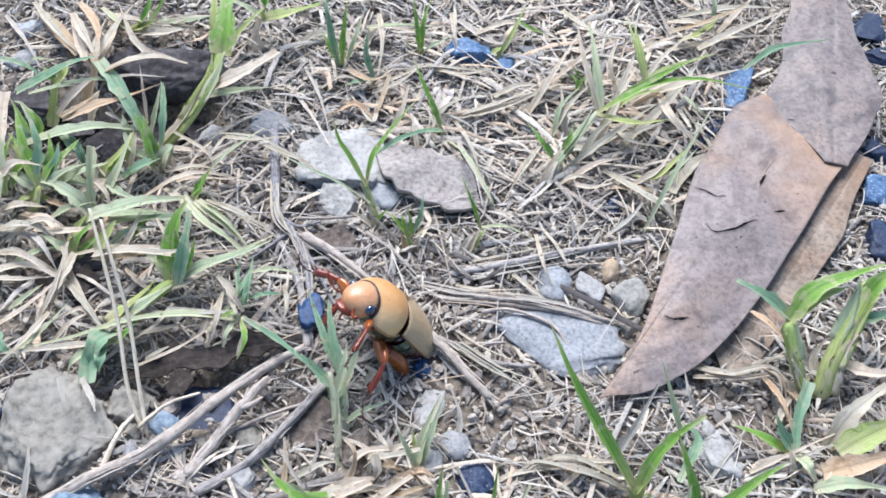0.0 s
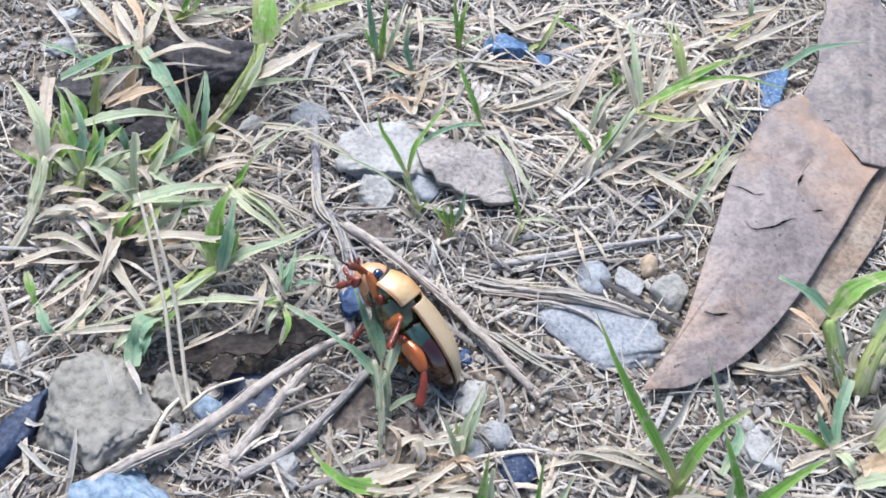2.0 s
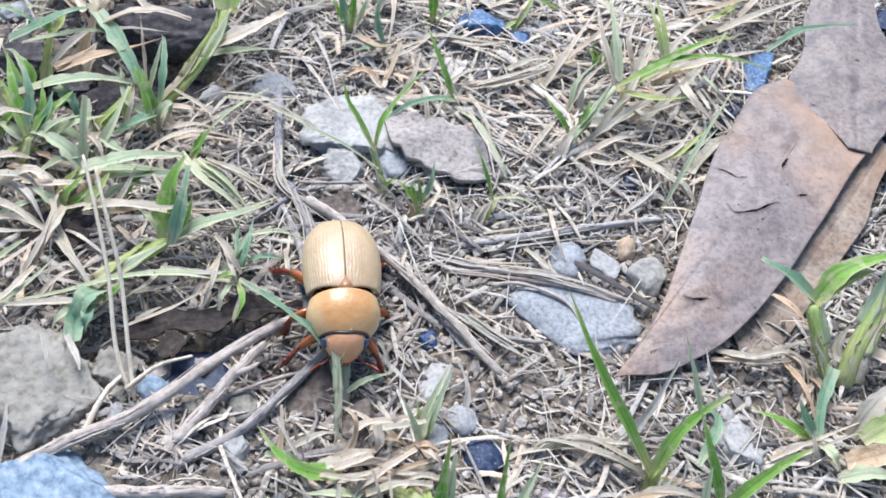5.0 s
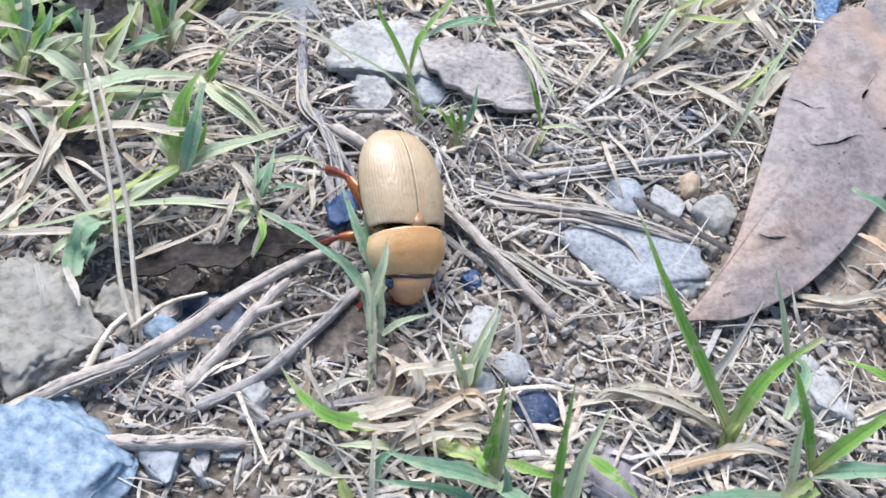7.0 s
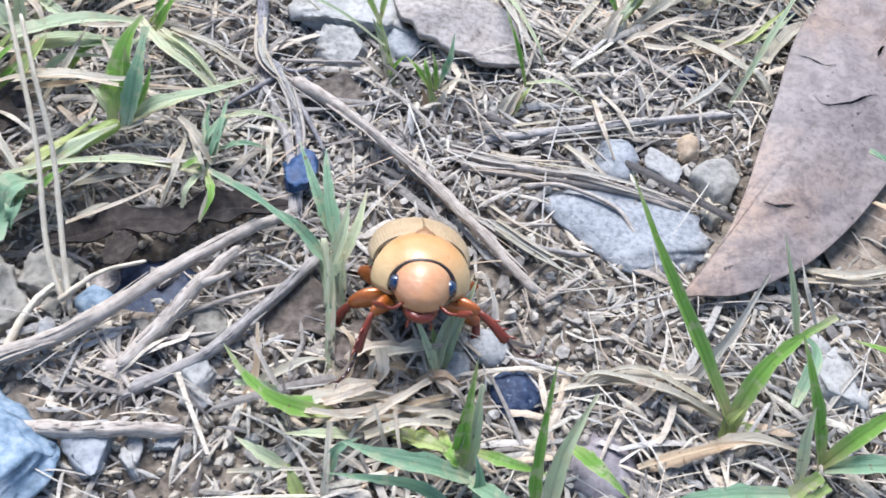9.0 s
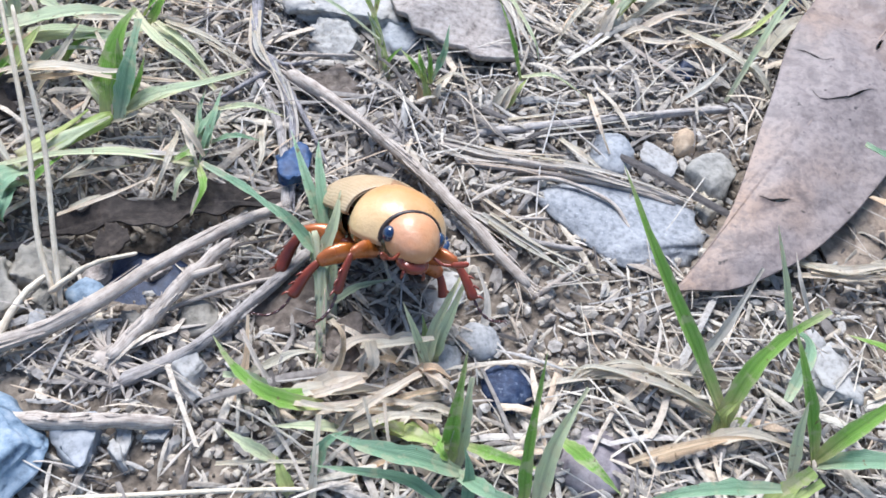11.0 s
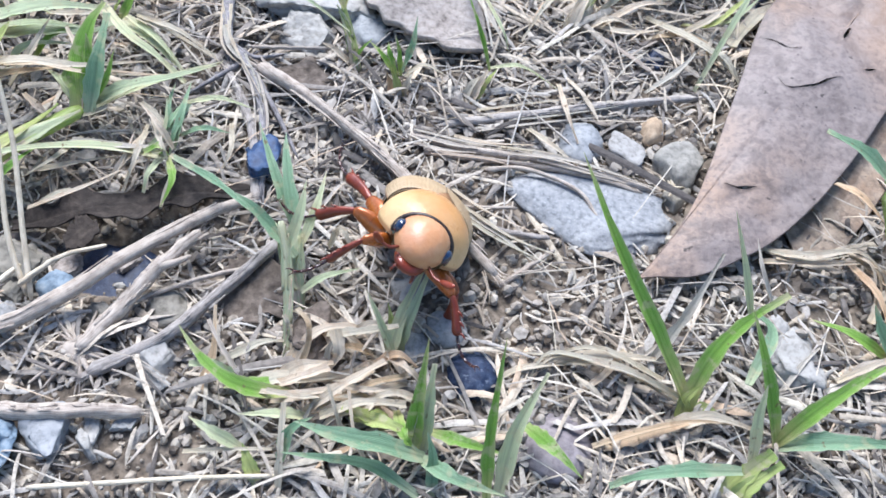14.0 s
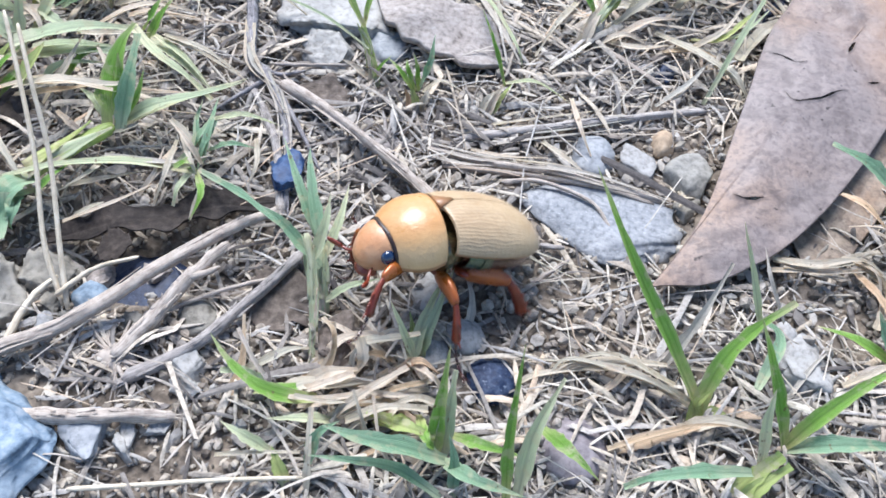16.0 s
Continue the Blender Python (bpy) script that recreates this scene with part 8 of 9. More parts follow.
ELYTRA = chitin("elytra_shell", (0.49, 0.355, 0.205), (0.34, 0.215, 0.105), 0.42, 0.0, 0.35, 0.18, (0.55, 0.46, 0.31), 700, (0.0, (0.45, 0.335, 0.20), (0.26, 0.12, 0.045)), 0.7)
PRONOTUM = chitin("pronotum_shell", (0.57, 0.305, 0.115), (0.50, 0.225, 0.06), 0.36, 0.0, 0.5, 0.0, (0.66, 0.43, 0.19), 900, (0.5, (0.66, 0.47, 0.24), (0.26, 0.11, 0.04)), 0.5)
HEAD = chitin("head_shell", (0.60, 0.335, 0.175), (0.54, 0.215, 0.07), 0.38, 0.0, 0.45, 0.0, (0.60, 0.36, 0.28), 800, None, 0.6)
FEMUR = chitin("femur_shell", (0.43, 0.125, 0.020), (0.22, 0.035, 0.009), 0.24, 0.25, 0.5, 0.0, (0.68, 0.40, 0.09), 500, None, 0.6)
TIBIA = chitin("tibia_shell", (0.25, 0.038, 0.012), (0.10, 0.015, 0.007), 0.3, 0.1, 0.35, 0.0, (0.38, 0.11, 0.03), 600, None, 0.7)
BELLY = chitin("belly_shell", (0.060, 0.011, 0.006), (0.010, 0.004, 0.003), 0.16, 0.1, 0.9, 0.0, (0.12, 0.024, 0.008), 500, None, 0.8)
FLANK = chitin("flank_shell", (0.085, 0.145, 0.105), (0.045, 0.045, 0.026), 0.22, 0.7, 0.7, 0.0, (0.32, 0.27, 0.09), 600, None, 0.8)
BREAST = chitin("breast_shell", (0.080, 0.105, 0.050), (0.070, 0.020, 0.008), 0.2, 0.65, 0.7, 0.0, (0.42, 0.26, 0.07), 500, None, 0.8)
SEAM = chitin("dark_seam", (0.030, 0.012, 0.008), (0.012, 0.007, 0.006), 0.4, 0.0, 0.2)
EYE = chitin("eye", (0.008, 0.030, 0.085), (0.004, 0.012, 0.04), 0.15, 0.0, 1.0)


def lattice(bm, fn, nu, nv, close_v=False):
    """A surface from fn(u, v) in millimetres, with its uv map."""
    uv = bm.loops.layers.uv.get("along") or bm.loops.layers.uv.new("along")
    g = [[bm.verts.new(Vector(fn(i / nu, j / nv)) * MM) for j in range(nv + (0 if close_v else 1))] for i in range(nu + 1)]
    m = len(g[0])
    for i in range(nu):
        for j in range(nv):
            k = (j + 1) % m
            f = bm.faces.new((g[i][j], g[i + 1][j], g[i + 1][k], g[i][k]))
            for loop, c in zip(f.loops, ((j / nv, i / nu), (j / nv, (i + 1) / nu), ((j + 1) / nv, (i + 1) / nu), ((j + 1) / nv, i / nu))):
                loop[uv].uv = c
    return g


def ease(u, stops):
    """A smooth curve through (place, value) stops."""
    us, vs = [p for p, _ in stops], [v for _, v in stops]
    us, vs = [2 * us[0] - us[1]] + us + [2 * us[-1] - us[-2]], [2 * vs[0] - vs[1]] + vs + [2 * vs[-1] - vs[-2]]
    for k in range(1, len(us) - 2):
        if u <= us[k + 1] or k == len(us) - 3:
            h = us[k + 1] - us[k]
            s = (u - us[k]) / h
            m0 = (vs[k + 1] - vs[k - 1]) / (us[k + 1] - us[k - 1]) * h
            m1 = (vs[k + 2] - vs[k]) / (us[k + 2] - us[k]) * h
            return (2 * s ** 3 - 3 * s * s + 1) * vs[k] + (s ** 3 - 2 * s * s + s) * m0 + (3 * s * s - 2 * s ** 3) * vs[k + 1] + (s ** 3 - s * s) * m1


def elytron(side):
    bm = bmesh.new()

    def half(u):
        return 6.2 + 1.0 * math.sin(min(1, u / 0.42) * 1.571) if u < 0.42 else 7.2 * max(0.0, 1 - ((u - 0.42) / 0.58) ** 2.5) ** 0.52

    def high(u):
        return 4.9 + 0.8 * math.sin(min(1, u / 0.32) * 1.571) if u < 0.32 else -0.7 + 6.4 * max(0.0, 1 - ((u - 0.32) / 0.68) ** 2.4) ** 0.55

    def outer(u, v, k=1.0):
        a = v * 1.62
        rib = 1 + 0.002 * math.cos(6.283 * 4.5 * v) * min(1, 6 * (1 - u)) * min(1, 8 * u)
        w, h = half(u) * k * rib, high(u) * rib - (1 - k) * 6
        round_front = 0.9 * (1 - min(1, u / 0.10)) ** 2 * (v + 0.25)
        x = 3.6 - 19.2 * u - round_front * 2.2 - 0.9 * (1 - v) * max(0, 0.06 - u) / 0.06 * 0
        y = side * (0.05 + w * math.sin(min(a, 1.571)) * (1 if a < 1.571 else 1 - 0.04 * (a - 1.571) / 0.05))
        z = 0.5 + (h - 0.5) * math.cos(min(a, 1.571)) - (0.25 * (a - 1.571) / 0.05 if a > 1.571 else 0)
        return (x, y, z)
    a = lattice(bm, outer, 40, 36)
    b = lattice(bm, lambda u, v: outer(u, v, 0.955), 40, 36)
    for i in range(40):
        for j in (0, 36):
            bm.faces.new((a[i][j], a[i + 1][j], b[i + 1][j], b[i][j]))
    for j in range(36):
        for i in (0, 40):
            bm.faces.new((a[i][j], a[i][j + 1], b[i][j + 1], b[i][j]))
    bmesh.ops.recalc_face_normals(bm, faces=bm.faces)
    return bm


def dome(x0, x1, widths, tops, rim, bow=0.0, nu=22, nv=30):
    """A vaulted plate from x0 back to x1 front, closed below."""
    bm = bmesh.new()

    def pt(u, v):
        a = (v - 0.5) * 2 * 1.66
        w, h = ease(u, widths), ease(u, tops)
        x = x0 + (x1 - x0) * u - bow * (1 - u) * math.cos(a) + bow * 0.4 * u * math.cos(a)
        s = math.sin(max(-1.571, min(1.571, a)))
        return (x, w * s * (1 if abs(a) < 1.571 else 0.97), rim + (h - rim) * max(0.0, math.cos(a)) ** 0.9 - (0.6 if abs(a) > 1.571 else 0))
    g = lattice(bm, pt, nu, nv)
    for row in (g[0], g[-1]):
        bm.faces.new(row)
    bmesh.ops.recalc_face_normals(bm, faces=bm.faces)
    return bm


def ball(c, r, seg=20, squash=None):
    bm = bmesh.new()
    bmesh.ops.create_uvsphere(bm, u_segments=seg, v_segments=seg // 2 + 2, radius=1.0)
    for v in bm.verts:
        p = Vector([a * b for a, b in zip(v.co, r)])
        if squash:
            p = Vector(squash(p))
        v.co = (p + Vector(c)) * MM
    return bm


def limb(pts, r0, r1, sides=10, segs=10, flat=0.75, bulge=0.0):
    bm = bmesh.new()
    uv = bm.loops.layers.uv.new("along")
    curve = spline(pts, segs)
    rows = []
    for k, c in enumerate(curve):
        t = k / segs
        d = (curve[min(k + 1, segs)] - curve[max(k - 1, 0)]).normalized()
        side = d.cross(Vector((0, 0, 1)))
        side = side.normalized() if side.length > 0.05 else Vector((0, 1, 0))
        up = side.cross(d)
        r = (r0 + (r1 - r0) * t) * (1 + bulge * math.sin(math.pi * t)) * (0.65 if k in (0, segs) else 1)
        rows.append([bm.verts.new((c + side * r * flat * math.cos(6.283 * j / sides) + up * r * math.sin(6.283 * j / sides)) * MM) for j in range(sides)])
    for k in range(segs):
        for j in range(sides):
            i = (j + 1) % sides
            bm.faces.new((rows[k][j], rows[k][i], rows[k + 1][i], rows[k + 1][j]))
    bm.faces.new(rows[0][::-1])
    bm.faces.new(rows[-1])
    return bm


def merge(bm, other):
    me = bpy.data.meshes.new("tmp")
    other.to_mesh(me)
    other.free()
    bm.from_mesh(me)
    bpy.data.meshes.remove(me)
    return bm


def build_beetle():
    body = tagged(new("beetle"), "tan scarab beetle with orange head and red-brown legs, struggling in grass", "beetle")
    for side in (1, -1):
        part("wing_case", elytron(side), ELYTRA, body, "pale tan ridged wing case")
    plate = bmesh.new()
    tip = [Vector((3.5, 1.5, 5.15)), Vector((3.5, -1.5, 5.15)), Vector((0.9, 0, 5.75)), Vector((3.5, 1.5, 4.6)), Vector((3.5, -1.5, 4.6)), Vector((0.9, 0, 5.2))]
    vs = [plate.verts.new(p * MM) for p in tip]
    for q in ((0, 2, 1), (3, 4, 5), (0, 1, 4, 3), (1, 2, 5, 4), (2, 0, 3, 5)):
        plate.faces.new([vs[k] for k in q])
    part("scutellum", plate, PRONOTUM, body)

    # underside
    core = part("abdomen", ball((-6.4, 0, -0.5), (7.8, 6.7, 4.0), 30, lambda p: (p.x, p.y, min(p.z, 1.5))), BELLY, body, "dark glossy segmented abdomen")
    for k in range(6):
        x0, x1 = -1.0 - 2.2 * k, -3.5 - 2.2 * k

        def plate_at(u, v, x0=x0, x1=x1, lo=0.0, hi=1.0):
            x = x0 + (x1 - x0) * u
            t = max(0.02, 1 - ((x + 5.6) / 9.6) ** 2) ** 0.5
            a = (lo + (hi - lo) * v - 0.5) * 3.14
            lip = 1 + 0.014 * (1 - u) ** 2 - 0.016 * u - 0.02 * (2 * abs(v - 0.5)) ** 6
            return (x, 6.6 * t * math.sin(a) * lip, 0.1 - 4.6 * t * math.cos(a) ** 0.8 * lip if math.cos(a) > 0 else 0.1)
        # plates along the middle and both flanks, the first flank ones green and metallic
        for name, shell, lo, hi, label in (("belly_plate", BELLY, 0.27, 0.73, ""), ("side_plate", FLANK if k < 2 else BELLY, 0.0, 0.27, "glossy flank plate"), ("side_plate", FLANK if k < 2 else BELLY, 0.73, 1.0, "glossy flank plate")):
            bm = bmesh.new()
            lattice(bm, functools.partial(plate_at, lo=lo, hi=hi), 8, 14)
            part(name, bm, shell, core, label)
    bm = ball((2.2, 0, -0.6), (5.6, 5.9, 4.3), 36, lambda p: (p.x, p.y * (1 - 0.02 * abs(p.x)), min(p.z, 2.5) + 0.35 * math.exp(-p.y * p.y * 2.5) * (p.z < 0)))
    part("thorax", bm, BREAST, body, "green-bronze metallic underside")
    part("throat", ball((7.6, 0, -1.3), (3.6, 4.9, 2.7), 28), BREAST, body, "dark red-brown throat")
    for hx, hy, hz in ((6.6, 2.4, -3.0), (1.4, 2.6, -4.2), (-2.2, 3.0, -3.9)):
        for s in (1, -1):
            part("hip", ball((hx, s * hy, hz), (1.25, 2.1, 0.8), 16), TIBIA, body)

    # fore body, hinged behind the pronotum
    hinge = Vector((3.8, 0, 0))
    bm = dome(3.3, 9.8, ((0, 6.2), (0.35, 6.6), (0.7, 5.9), (1, 4.3)), ((0, 5.15), (0.4, 5.3), (0.75, 4.5), (1, 3.3)), -0.9, 0.9)
    bmesh.ops.translate(bm, verts=bm.verts, vec=-hinge * MM)
    fore = part("pronotum", bm, PRONOTUM, body, "glossy golden-orange pronotum")
    fore.location = hinge * MM
    o = -hinge
    bm = ball(Vector((10.3, 0, 0.2)) + o, (3.9, 3.75, 3.35), 30, lambda p: (p.x * (1 - 0.03 * abs(p.z)), p.y * (1 - 0.04 * max(0, p.x)), p.z - 0.12 * max(0, p.x) ** 1.4))
    part("head", bm, HEAD, fore, "smooth orange-tan head")
    for s in (1, -1):
        part("pit", ball(Vector((6.6, s * 5.35, 2.2)) + o, (0.28, 0.16, 0.28), 10), SEAM, fore, "small dark pit")
    ring = bmesh.new()
    arc = [Vector((10.15 - 0.5 * abs(math.sin(a)), 4.15 * math.sin(a), -0.3 + 3.75 * math.cos(a))) + o for a in np.linspace(-1.75, 1.75, 9)]
    tube(ring, arc, 0.36, 0.36, 8, 32, 0.0)
    part("collar", ring, SEAM, fore, "dark seam behind the head")
    for s in (1, -1):
        part("eye", ball(Vector((10.7, s * 3.45, 0.45)) + o, (1.02, 0.85, 1.05), 18), EYE, fore, "shiny blue-black eye")
        a = limb([Vector(p) + o for p in ((12.6, s * 2.3, -1.4), (13.6, s * 3.4, -1.9), (14.2, s * 4.6, -1.7))], 0.26, 0.2, 8, 8, 1.0)
        merge(a, limb([Vector(p) + o for p in ((14.1, s * 4.4, -1.75), (14.9, s * 5.3, -1.3), (15.6, s * 6.0, -0.8))], 0.38, 0.3, 8, 8, 0.6, 0.3))
        part("antenna", a, TIBIA, fore)
        part("palp", limb([Vector(p) + o for p in ((12.4, s * 1.0, -2.8), (13.2, s * 1.4, -3.7), (13.0, s * 1.5, -4.5))], 0.3, 0.2, 8, 6, 1.0), TIBIA, fore)
    bm = limb([Vector(p) + o for p in ((11.6, 0, -2.4), (12.9, 0, -2.7), (13.4, 0, -2.3))], 1.5, 0.9, 12, 8, 1.6)
    part("mouth", bm, TIBIA, fore, "red-brown mouthparts")

    # legs: the femur carries shin and foot
    legs = []
    for kind, hx, hy, hz, size in (("front_leg", 7.0, 3.0, -3.4, 0.86), ("middle_leg", 1.6, 3.4, -4.4, 0.96), ("hind_leg", -2.6, 3.8, -4.2, 1.08)):
        for s in (1, -1):
            k = size
            leg = part(kind, limb(((0, 0, 0), (3.2 * k, 0, 0.5), (6.2 * k, 0, 0.1)), 1.04 * k, 0.80 * k, 14, 14, 0.65, 0.6), FEMUR, body, "glossy golden-orange femur")
            shin = limb(((5.9 * k, 0, 0.2), (7.2 * k, 0, -2.2 * k), (8.3 * k, 0, -5.6 * k)), 0.52 * k, 0.95 * k, 12, 14, 0.7)
            for n, (px, pz) in enumerate(((7.0, -1.9), (7.6, -3.4), (8.2, -5.0))):
                merge(shin, limb(((px * k, 0, pz * k), (px * k + 0.9, 0, pz * k - 0.1), (px * k + 1.5, 0.1, pz * k - 0.6)), 0.3, 0.06, 6, 4, 1.0))
            tibia = part("tibia", shin, TIBIA, leg, "red-brown spiny shin")
            foot = None
            spots = [(8.3, -5.5), (8.7, -6.7), (9.3, -7.7), (10.1, -8.5), (11.1, -9.0), (12.3, -9.1)]
            for (ax, az), (bx, bz) in zip(spots, spots[1:]):
                seg = limb(((ax * k, 0, az * k), ((ax + bx) / 2 * k, 0, (az + bz) / 2 * k), (bx * k, 0, bz * k)), 0.17, 0.27, 8, 5, 1.0)
                foot = seg if foot is None else merge(foot, seg)
            for c in (0.35, -0.35):
                merge(foot, limb(((12.2 * k, 0, -9.1 * k), (12.9 * k, c, -9.0 * k), (13.3 * k, c * 1.5, -9.5 * k)), 0.15, 0.04, 6, 4, 1.0))
            tarsus = part("tarsus", foot, BELLY, leg, "thin jointed dark red foot")
            legs.append((leg, kind, s, (hx, s * hy, hz), (tibia, tarsus), Vector((5.9 * k, 0, 0.2)) * MM))
    return body, fore, legs


beetle, forebody, beetle_legs = build_beetle()


# ---- loose litter, uncountable ----
def litter(name, material, label, category, pieces):
    """One object out of many small solids, each a list of points and faces."""
    verts, faces = [], []
    for v, f in pieces:
        o = len(verts)
        verts += [(p[0] * MM, p[1] * MM, p[2] * MM) for p in v]
        faces += [tuple(i + o for i in q) for q in f]
    me = bpy.data.meshes.new(name)
    me.from_pydata(verts, [], faces)
    me.materials.append(material)
    return tagged(new(name, me), label, category, "", "stuff")


def sliver(rng, x, y, length, width, ang, rise, bend, n=5):
    """A flat strip of straw or fibre, creased here and there, with torn ends."""
    d = Vector((math.cos(ang), math.sin(ang), 0))
    tilt = rng.uniform(-0.13, 0.13)
    lean = rng.uniform(-0.45, 0.45)
    base = rng.uniform(0.2, 0.9) + rise
    crease = [rng.gauss(0, 0.32) if rng.random() < 0.16 else rng.gauss(0, bend) for _ in range(n)]
    c = Vector((x, y, 0)) - d * length / 2
    v = []
    for k in range(n):
        t = k / (n - 1) - 0.5
        s = Vector((-d.y, d.x, 0))
        c.z = ground_h(c.x, c.y) + base + tilt * length * t + 0.5 * rise * math.sin(3.1 * (t + 0.5))
        w = width / 2 * (1.0 if 0 < k < n - 1 else rng.uniform(0.25, 0.95)) * rng.uniform(0.75, 1.15)
        h = min(width * 0.11, 0.13)
        torn = d * rng.uniform(-0.6, 0.6) * width if k in (0, n - 1) else Vector()
        for u, z in ((-1, 0), (-0.35, h), (0.45, h * 0.6), (1, 0), (0.3, -h)):
            v.append(c + s * u * w + torn * u + Vector((0, 0, z + lean * u * w)))
        turn = crease[k]
        d = Vector((d.x * math.cos(turn) - d.y * math.sin(turn), d.x * math.sin(turn) + d.y * math.cos(turn), 0))
        c = c + d * length / (n - 1)
    f = []
    for k in range(n - 1):
        for j in range(5):
            i = (j + 1) % 5
            f.append((k * 5 + j, k * 5 + i, k * 5 + 5 + i, k * 5 + 5 + j))
    f += [(4, 3, 2, 1, 0), tuple(range(n * 5 - 5, n * 5))]
    return v, f


# beds of long dry strands: centre, spread, number and lie
MATS = ((26, 74, 26, 16, 300, 0.3), (56, 64, 14, 18, 190, 0.9), (24, 44, 20, 12, 250, 0.2), (58, 30, 10, 8, 35, 0.3), (-58, 20, 18, 16, 60, 0.2), (-30, 66, 24, 12, 60, -0.5),
        (-4, -48, 14, 6, 45, 0.2), (36, -44, 18, 7, 100, -0.1), (72, -32, 12, 10, 40, 0.5), (-55, -4, 18, 8, 25, 0.3))


ICO = bmesh.new()
bmesh.ops.create_icosphere(ICO, subdivisions=1, radius=1.0)
ICO_V = [v.co.copy() for v in ICO.verts]
ICO_F = [tuple(v.index for v in f.verts) for f in ICO.faces]
ICO.free()


def crumb(rng, x, y, r, lift=0.25):
    q = Euler((rng.uniform(0, 6), rng.uniform(0, 6), rng.uniform(0, 6))).to_matrix()
    sc = Vector((rng.uniform(0.8, 1.3), rng.uniform(0.7, 1.1), rng.uniform(0.55, 0.9)))
    z = ground_h(x, y) + r * lift
    o = Vector((x, y, z))
    return [o + r * (q @ Vector([a * b * rng.uniform(0.82, 1.15) for a, b in zip(v, sc)])) for v in ICO_V], ICO_F


def flake(rng, x, y, r):
    """A torn scrap of bark or leaf: an uneven thin polygon, tilted."""
    n = rng.randint(5, 8)
    t = Euler((rng.gauss(0, 0.3), rng.gauss(0, 0.3), rng.uniform(0, 6.3))).to_matrix()
    th = rng.uniform(0.12, 0.4)
    stretch = rng.uniform(1.0, 2.4)
    o = Vector((x, y, ground_h(x, y) + rng.uniform(0.4, 1.6)))
    rim = [Vector((math.cos(6.283 * k / n) * r * stretch * rng.uniform(0.7, 1.2), math.sin(6.283 * k / n) * r * rng.uniform(0.7, 1.2), rng.gauss(0, 0.1) * r)) for k in range(n)]
    v = [o + t @ p for p in rim] + [o + t @ (p * 0.93 - Vector((0, 0, th))) for p in rim] + [o + t @ Vector((0, 0, 0.12 * r)), o + t @ Vector((0, 0, 0.1 * r - th))]
    f = [(k, (k + 1) % n, 2 * n) for k in range(n)] + [(n + (k + 1) % n, n + k, 2 * n + 1) for k in range(n)] + [(k, n + k, n + (k + 1) % n, (k + 1) % n) for k in range(n)]
    return v, f


# dark hollows that loose litter does not fill: centre and reach
HOLLOWS = ((-80, 43, 12), (-56, 48, 11), (-68, 36, 8), (-94, 30, 6), (-68, 4, 7), (-35, -24, 7))


def hollow(x, y):
    return any((x - cx) ** 2 + (y - cy) ** 2 < (r * (1 + 0.35 * noise.noise(Vector((x / 4, y / 4, 2))))) ** 2 for cx, cy, r in HOLLOWS)


# patches of bare crumbly soil: centre and reach
BARE = ((-98, 58, 13), (18, -19, 9), (28, -24, 10), (35, -26, 8), (47, 7, 8), (66, -20, 11), (-23, -52, 12), (-104, 68, 16))


def bare(x, y):
    return min(0.93, sum(1.1 * math.exp(-((x - cx) ** 2 + (y - cy) ** 2) / (r * r)) for cx, cy, r in BARE))


